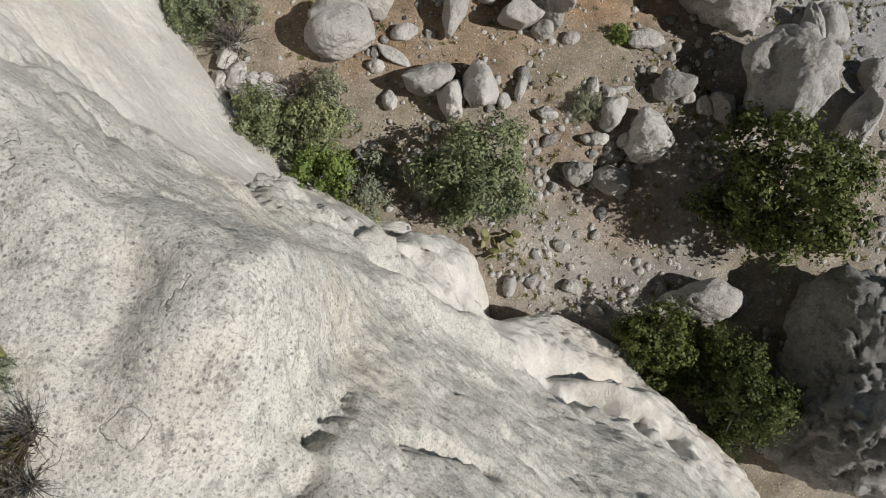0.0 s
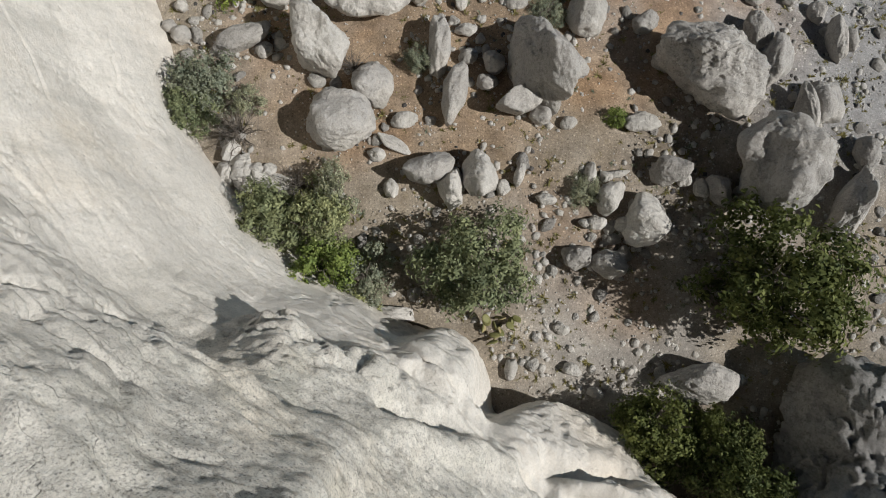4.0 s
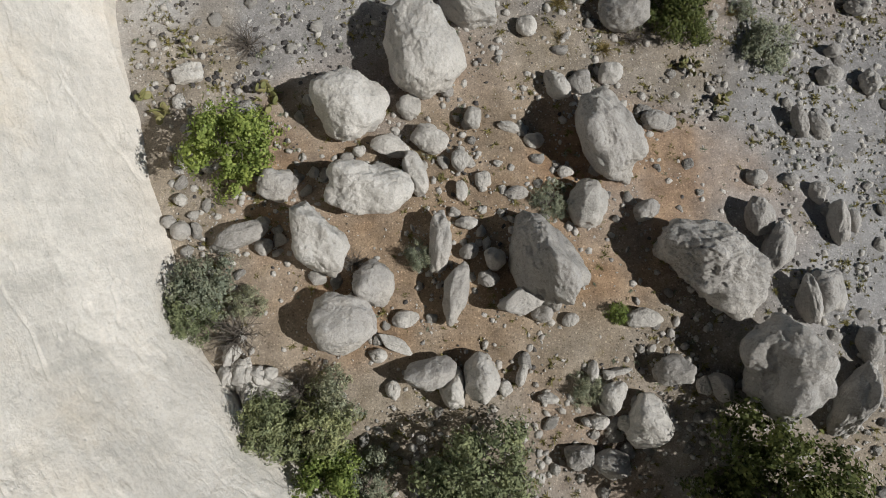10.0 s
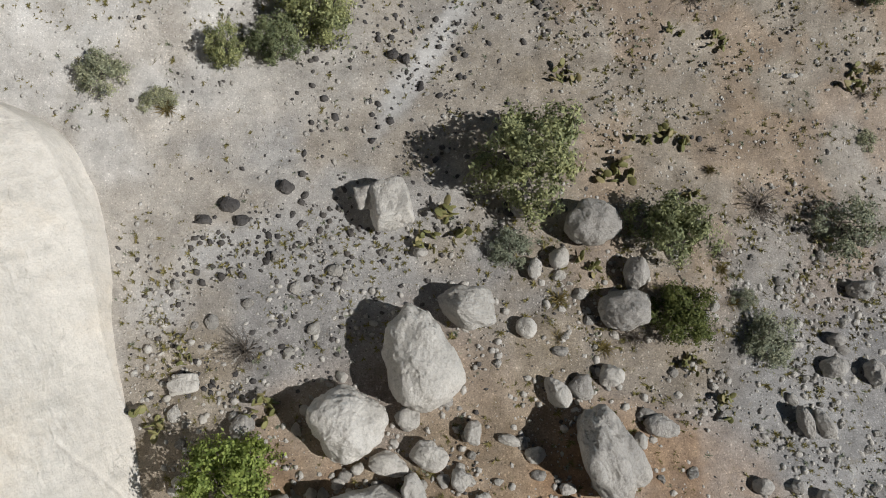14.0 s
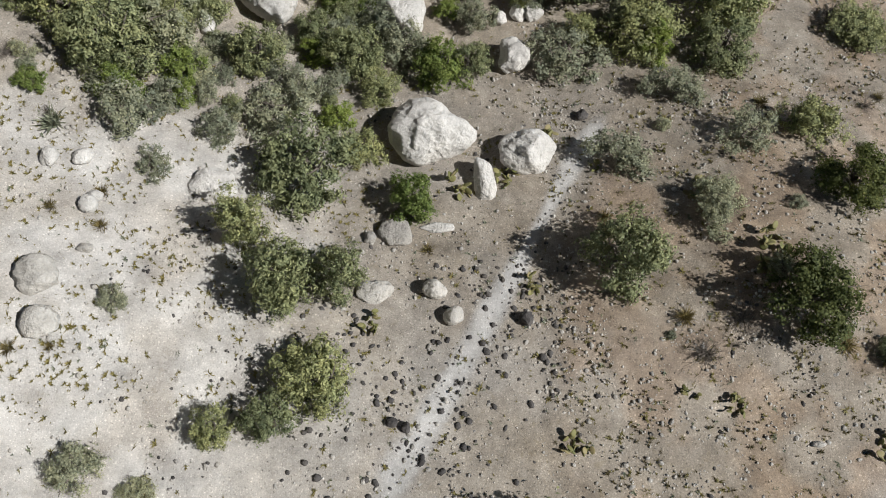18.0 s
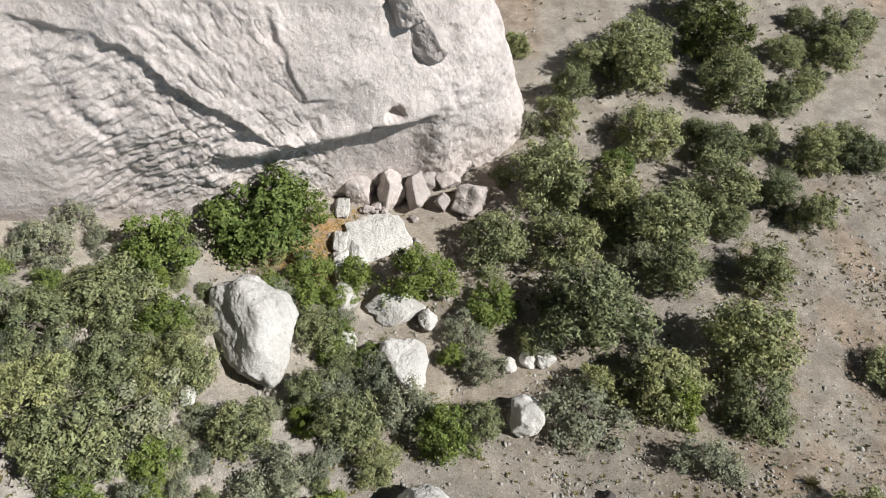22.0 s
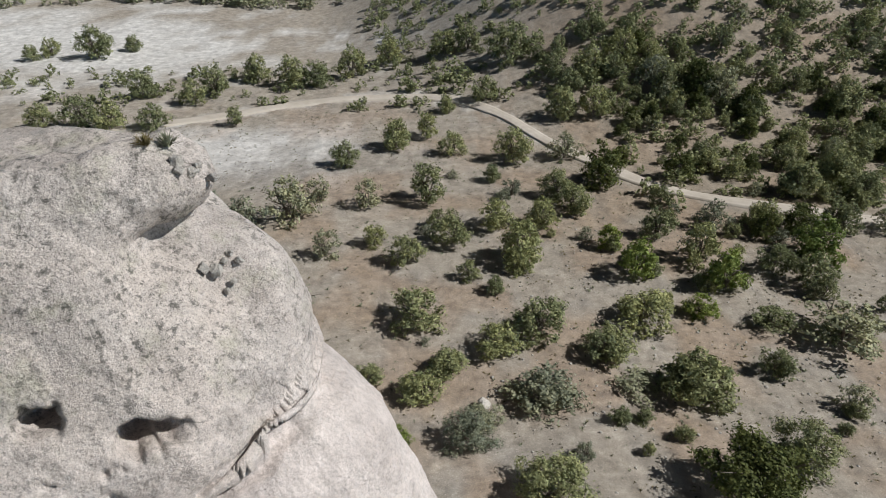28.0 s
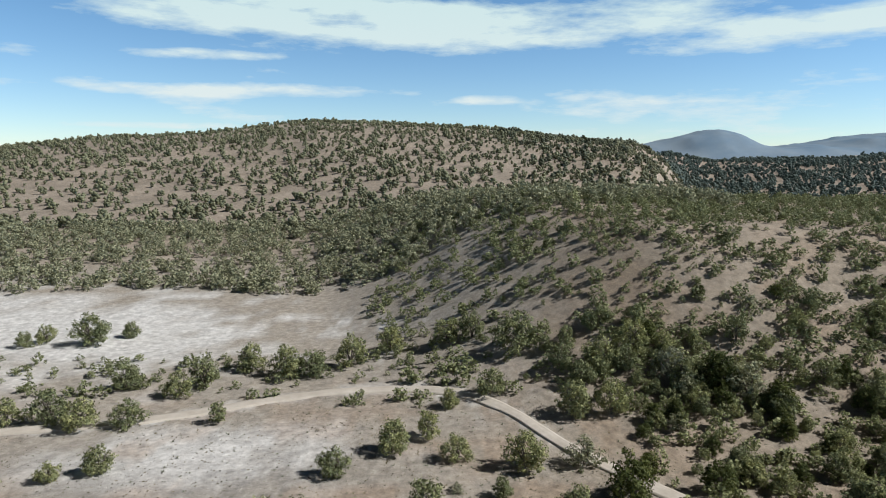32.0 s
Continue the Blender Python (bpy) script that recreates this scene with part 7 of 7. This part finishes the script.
for i in range(120):                    # dense grey-green scrub on the western slope
    x, y = rubble.uniform(-18, -3.2), rubble.uniform(33.8, 44)
    if not clear_of_cliffs(np.array([[x, y]]))[0] or (-8.6 < x < -4.4 and y > 38.6) or (x > -9 and y < 35.5):
        continue
    kind = rubble.choice(("sage_bush", "sage_bush", "juniper", "green_bush", "sage_bush", "dead_bush"))
    w = rubble.uniform(0.6, 1.7)
    plant(kind, x, y, w, w * rubble.uniform(0.5, 0.8), 2600 + i)
for i in range(44):                     # sage and juniper scrub on the slope west of the big pale boulder
    x, y = rubble.uniform(-17, -1), rubble.uniform(34.5, 45.5)
    if not clear_of_cliffs(np.array([[x, y]]))[0] or (-9 < x < -4.5 and y > 38.5) or (x > -3 and y > 38):
        continue
    kind = rubble.choice(("juniper", "sage_bush", "green_bush", "sage_bush"))
    w = rubble.uniform(0.7, 1.8)
    plant(kind, x, y, w, w * rubble.uniform(0.55, 0.9), 1600 + i)
# broken blocks in a leaning row on the north cliff's face
for x, y, z, w, l, h, turn, lean, seed in ((-1.35, 51.62, 1.05, 1.25, 1.2, 1.6, 20, -18, 861), (-0.75, 51.40, -0.25, 1.35, 1.2, 2.0, 5, -24, 866), (0.1, 51.30, -2.05, 1.2, 1.1, 2.3, -8, -28, 869)):
    tagged(boulder(x, y, w, l, h, turn, seed, ROCK_CLIFF2, 1.0, 0.9, 6, 0.02, z, "broken pinkish rock flake leaning on the cliff face", 0, lean, "rock_flake"), category="rock")
for i in range(190):                    # junipers between the track and the knoll
    x, y = rubble.uniform(14, 105), rubble.uniform(78, 140)
    if x > (y - 45) * 1.05 or x < 14 + (130 - y) * 0.35 or road_mask(np.array([x]), np.array([y]))[0] > 0.01:
        continue
    w = rubble.uniform(1.3, 3.6)
    plant(rubble.choice(("juniper", "juniper", "juniper", "oak", "sage_bush")), x, y, w, w * rubble.uniform(0.7, 1.0), 900 + i)
for i in range(90):                     # close-set junipers on the flat east of the track
    x, y = rubble.uniform(24, 72), rubble.uniform(98, 132)
    if x < 26 + (118 - y) * 0.2 or x > (y - 45) * 0.85 or road_mask(np.array([x]), np.array([y]))[0] > 0.01:
        continue
    w = rubble.uniform(1.6, 3.0)
    plant(rubble.choice(("juniper", "juniper", "oak")), x, y, w, w * rubble.uniform(0.75, 1.0), 3100 + i)
for i in range(110):                     # young junipers over the valley floor
    x, y = rubble.uniform(0, 62), rubble.uniform(56, 112)
    if abs(x - 3) > (y - 40) * 0.75:
        continue
    w = rubble.uniform(0.6, 2.0)
    plant(rubble.choice(("juniper", "sage_bush", "juniper")), x, y, w, w * rubble.uniform(0.6, 0.95), 700 + i)



for i in range(46):                     # low round shrubs over the eastern slope
    x, y = rubble.uniform(5.5, 19), rubble.uniform(13, 36)
    w = rubble.uniform(0.35, 0.95)
    plant(rubble.choice(("sage_bush", "grass_tuft", "pear", "sage_bush", "dead_bush")), x, y, w, w * rubble.uniform(0.45, 0.7), 4100 + i)


# ---------------------------------------------------------------- loose stones, tufts and far woods
def scattered(name, label, category, spots, sizes, shapes, mat, flat=0.7, smooth=True):
    """One object of many small pieces: each a turned and scaled copy of one of the shapes."""
    rng = np.random.default_rng(len(spots))
    vs, fs, at = [], [], 0
    zs = ground_height(spots[:, 0], spots[:, 1])
    pick = rng.integers(len(shapes), size=len(spots))
    for k, (v, f) in enumerate(shapes):
        w = np.where(pick == k)[0]
        if not len(w):
            continue
        a = rng.uniform(0, 6.28, len(w))
        s = sizes[w]
        c, d = np.cos(a), np.sin(a)
        sx, sy, sz = s * rng.uniform(0.8, 1.25, len(w)), s * rng.uniform(0.7, 1.1, len(w)), s * flat * rng.uniform(0.7, 1.2, len(w))
        X = v[None, :, 0] * sx[:, None]
        Y = v[None, :, 1] * sy[:, None]
        P = np.stack([X * c[:, None] - Y * d[:, None] + spots[w, 0][:, None], X * d[:, None] + Y * c[:, None] + spots[w, 1][:, None],
                      v[None, :, 2] * sz[:, None] + zs[w][:, None]], -1)
        vs.append(P.reshape(-1, 3))
        fs.append((f[None] + (np.arange(len(w)) * len(v))[:, None, None]).reshape(-1, f.shape[1]) + at)
        at += P.shape[0] * P.shape[1]
    me = raw_mesh(name, np.concatenate(vs), np.concatenate(fs), mat, smooth)
    return tagged(new(name, me), label, category, kind="stuff")


def zone_spots(rng, n, x0, x1, y0, y1, cluster=0.0):
    p = np.stack([rng.uniform(x0, x1, n * 4), rng.uniform(y0, y1, n * 4)], 1)
    d = vnoise(xyz(p[:, 0] / 2.2, p[:, 1] / 2.2), 91) + 0.5 * vnoise(xyz(p[:, 0] / 0.7, p[:, 1] / 0.7), 92)
    p = p[(d > rng.uniform(-1.2, 0.7, len(p)) * cluster - (1 - cluster) * 2) & clear_of_cliffs(p)]
    return p[:n]


def build_scatter():
    rng = np.random.default_rng(11)
    pebbles = [stone_shape(1, 900 + i, 1.0, 1.6) for i in range(6)]
    for name, lab, mat, n, box, lo, hi in (
            ("pale_stones", "pale loose stones strewn over the boulder field", ROCK_WHITE, 4200, (-9, 16, -3, 16), 0.03, 0.17),
            ("pale_chips", "pale rock chips strewn on the slope", ROCK_WHITE, 3200, (-16, 16, 15, 46), 0.025, 0.12),
            ("grey_stones", "grey and brown loose stones strewn on gravel", ROCK_GREY, 5200, (-9, 26, 2, 47), 0.025, 0.12),
            ("dark_stones", "dark basalt cobbles strewn along the wash", ROCK_DARK, 2200, (-10, 20, 4, 36), 0.025, 0.11),
            ("wash_stones", "dark basalt cobbles lying in the dry wash", ROCK_DARK, 520, (-5, 4.5, 17.5, 29), 0.05, 0.17),
            ("gully_stones", "grey and rusty cobbles heaped on the gravel below the cliff", ROCK_DARK, 420, (-8.2, -2.6, 12.6, 18.5), 0.04, 0.15),
            ("slope_pebbles", "pale and pinkish pebbles over the brown slope", ROCK_WHITE, 5200, (3.5, 28, 14, 48), 0.03, 0.085),
            ("valley_stones", "scattered stones on the valley floor", ROCK_GREY, 2500, (4, 40, 46, 95), 0.04, 0.16)):
        p = zone_spots(rng, n, *box, 1.0)
        s = lo + (hi - lo) * rng.uniform(0, 1, len(p)) ** 3
        scattered(name, lab, "stones", p, s, pebbles, mat, 0.6, False)
    for name, lab, mat, n, box in (
            ("pale_grit", "pale gravel and grit over the open ground", ROCK_WHITE, 6500, (-14, 17, -3, 36)),
            ("brown_grit", "brown and grey gravel over the open ground", ROCK_GREY, 7000, (-10, 24, -3, 48))):
        p = zone_spots(rng, n, *box, 0.6)
        scattered(name, lab, "gravel", p, rng.uniform(0.012, 0.04, len(p)), pebbles, mat, 0.6, False)
    shared = [raw_mesh("stone", *stone_shape(3, 940 + i, 0.9, 1.1), (ROCK_WHITE, ROCK_GREY, ROCK_WHITE, ROCK_GREY)[i % 4], True) for i in range(8)]
    spots = zone_spots(rng, 270, -8, 15, -1, 17, 1.0)
    for k, (x, y) in enumerate(spots):
        ob = new("stone", shared[k % 8])
        r = rng.uniform(0.07, 0.2)
        ob.matrix_world = pose(x, y, gz(x, y) + r * 0.25, 0, 0, rng.uniform(0, 360)) @ Matrix.Diagonal((r * rng.uniform(0.8, 1.3), r, r * 0.65, 1))
        tagged(ob, "small %s weathered stone lying among the boulders" % ("pale", "grey")[k % 2], "stone", "loose stones")
    # bunch grass and low dry herbs
    blades_ = []
    for i in range(3):
        n = 15
        r = np.random.default_rng(50 + i)
        a, el = r.uniform(0, 6.28, n), r.uniform(0.4, 1.4, n)
        d = np.stack([np.cos(a) * np.cos(el), np.sin(a) * np.cos(el), np.sin(el)], 1) * r.uniform(0.6, 1.0, n)[:, None]
        side = np.stack([-np.sin(a), np.cos(a), 0 * a], 1) * 0.08
        v = np.stack([-side, side, d * 0.7 + side * 0.6, d], 1).reshape(-1, 3)
        blades_.append((v, np.arange(4 * n).reshape(n, 4)))
    for name, lab, mat, n, box, lo, hi in (
            ("dry_grass", "straw-coloured dry grass tufts between the stones", LEAF_OLIVE, 2600, (-10, 16, -3, 18), 0.08, 0.27),
            ("slope_grass", "straw-coloured dry grass tufts on the open slope", LEAF_OLIVE, 4600, (-16, 28, 14, 50), 0.06, 0.25),
            ("green_herbs", "dull green low herbs between the stones", LEAF_SAGE, 2600, (-14, 22, -2, 50), 0.06, 0.22),
            ("slope_herbs", "olive-brown herbs dotted over the open slope", LEAF_OLIVE, 2600, (4, 28, 14, 50), 0.07, 0.22),
            ("western_grass", "olive and straw grass tufts over the pale western slope", LEAF_OLIVE, 1500, (-17, -2, 24, 37), 0.08, 0.26),
            ("golden_grass", "bleached golden grass on the bank below the cliff", LEAF_GOLD, 900, (-7.2, -3.2, 44.6, 48.2), 0.08, 0.2),
            ("golden_patches", "bleached golden grass among the boulders of the thicket", LEAF_GOLD, 260, (-3.0, 5.0, 41.5, 46.5), 0.06, 0.16),
            ("brown_tufts", "withered brown grass tufts dotted over the open slope", LEAF_BROWN, 3400, (3.5, 28, 13, 50), 0.09, 0.21),
            ("valley_tufts", "withered brown tufts dotted over the valley floor", LEAF_BROWN, 6000, (-45, 70, 48, 125), 0.1, 0.26),
            ("valley_grass", "dry grass and small shrubs over the valley floor", LEAF_STRAW, 5000, (-50, 70, 45, 130), 0.1, 0.3),
            ("valley_shrubs", "small dull green shrubs over the valley floor", LEAF_SAGE, 2600, (-50, 70, 45, 130), 0.12, 0.42)):
        p = zone_spots(rng, n, *box, 1.0)
        s = lo + (hi - lo) * rng.uniform(0, 1, len(p)) ** 2
        scattered(name, lab, "grass", p, s, blades_, mat, 0.5, False)
    far_woods(rng)


def far_woods(rng):
    """Junipers too far off to count, each a loose clump of sprays."""
    near = [crown_shape(700 + i, 170, 9, 0.1, 0.085, slim=0.7) for i in range(6)]
    octa = np.array([(1, 0, 0), (-1, 0, 0), (0, 1, 0), (0, -1, 0), (0, 0, 1), (0, 0, -1)], float)
    sides = np.array([(0, 2, 4), (2, 1, 4), (1, 3, 4), (3, 0, 4), (2, 0, 5), (1, 2, 5), (3, 1, 5), (0, 3, 5)])
    away = []
    for i in range(6):
        r = np.random.default_rng(720 + i)
        lobes = []
        for j in range(8):
            a, q = j * 2.4 + r.uniform(-0.5, 0.5), r.uniform(0.05, 0.36)
            spin = np.array(Euler(r.uniform(0, 6, 3)).to_matrix())
            lobes.append((octa @ spin * r.uniform(0.15, 0.30) * r.uniform(0.7, 1.3, (6, 1)) + np.array([math.cos(a) * q, math.sin(a) * q, 0.2 + 0.6 * j / 7 * (1.2 - q)]), sides))
        away.append(merge(lobes))
    # hill, beyond and ridge sets wear leaf colours with haze painted in
    sets = (("woods_on_flat", LEAF_JUNIPER, 400, (22, 80, 98, 132), 1.2, 2.6), ("woods_on_knoll", LEAF_JUNIPER, 3900, (-10, 170, 126, 215), 1.0, 2.7), ("woods_by_track", LEAF_JUNIPER, 240, (-110, 10, 130, 146), 1.0, 2.4),
            ("woods_in_valley", LEAF_SAGE, 3000, (-200, 70, 186, 275), 2.2, 4.6), ("woods_on_hill", LEAF_FAR_HAZE, 14000, (-620, 330, 265, 740), 2.1, 4.6),
            ("woods_beyond", LEAF_FAR_HAZE, 3000, (60, 500, 300, 1000), 3, 6), ("woods_on_ridge", LEAF_HAZE, 8000, (200, 1700, 800, 1560), 6, 12))
    for name, mat, n, (x0, x1, y0, y1), lo, hi in sets:
        p = np.stack([rng.uniform(x0, x1, n * 2), rng.uniform(y0, y1, n * 2)], 1)
        white = np.hypot((p[:, 0] + 62) / 42, (p[:, 1] - 172) / 26) < 0.75
        d = vnoise(xyz(p[:, 0] / 45, p[:, 1] / 45), 95)
        keep = ~white & (d > rng.uniform(-2.2, 0.3, len(p))) & (road_mask(p[:, 0], p[:, 1]) < 0.05)
        p = p[keep][:n]
        s = lo + (hi - lo) * rng.uniform(0, 1, len(p)) ** 1.5
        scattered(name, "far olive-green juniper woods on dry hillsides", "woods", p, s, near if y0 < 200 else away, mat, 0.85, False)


build_scatter()
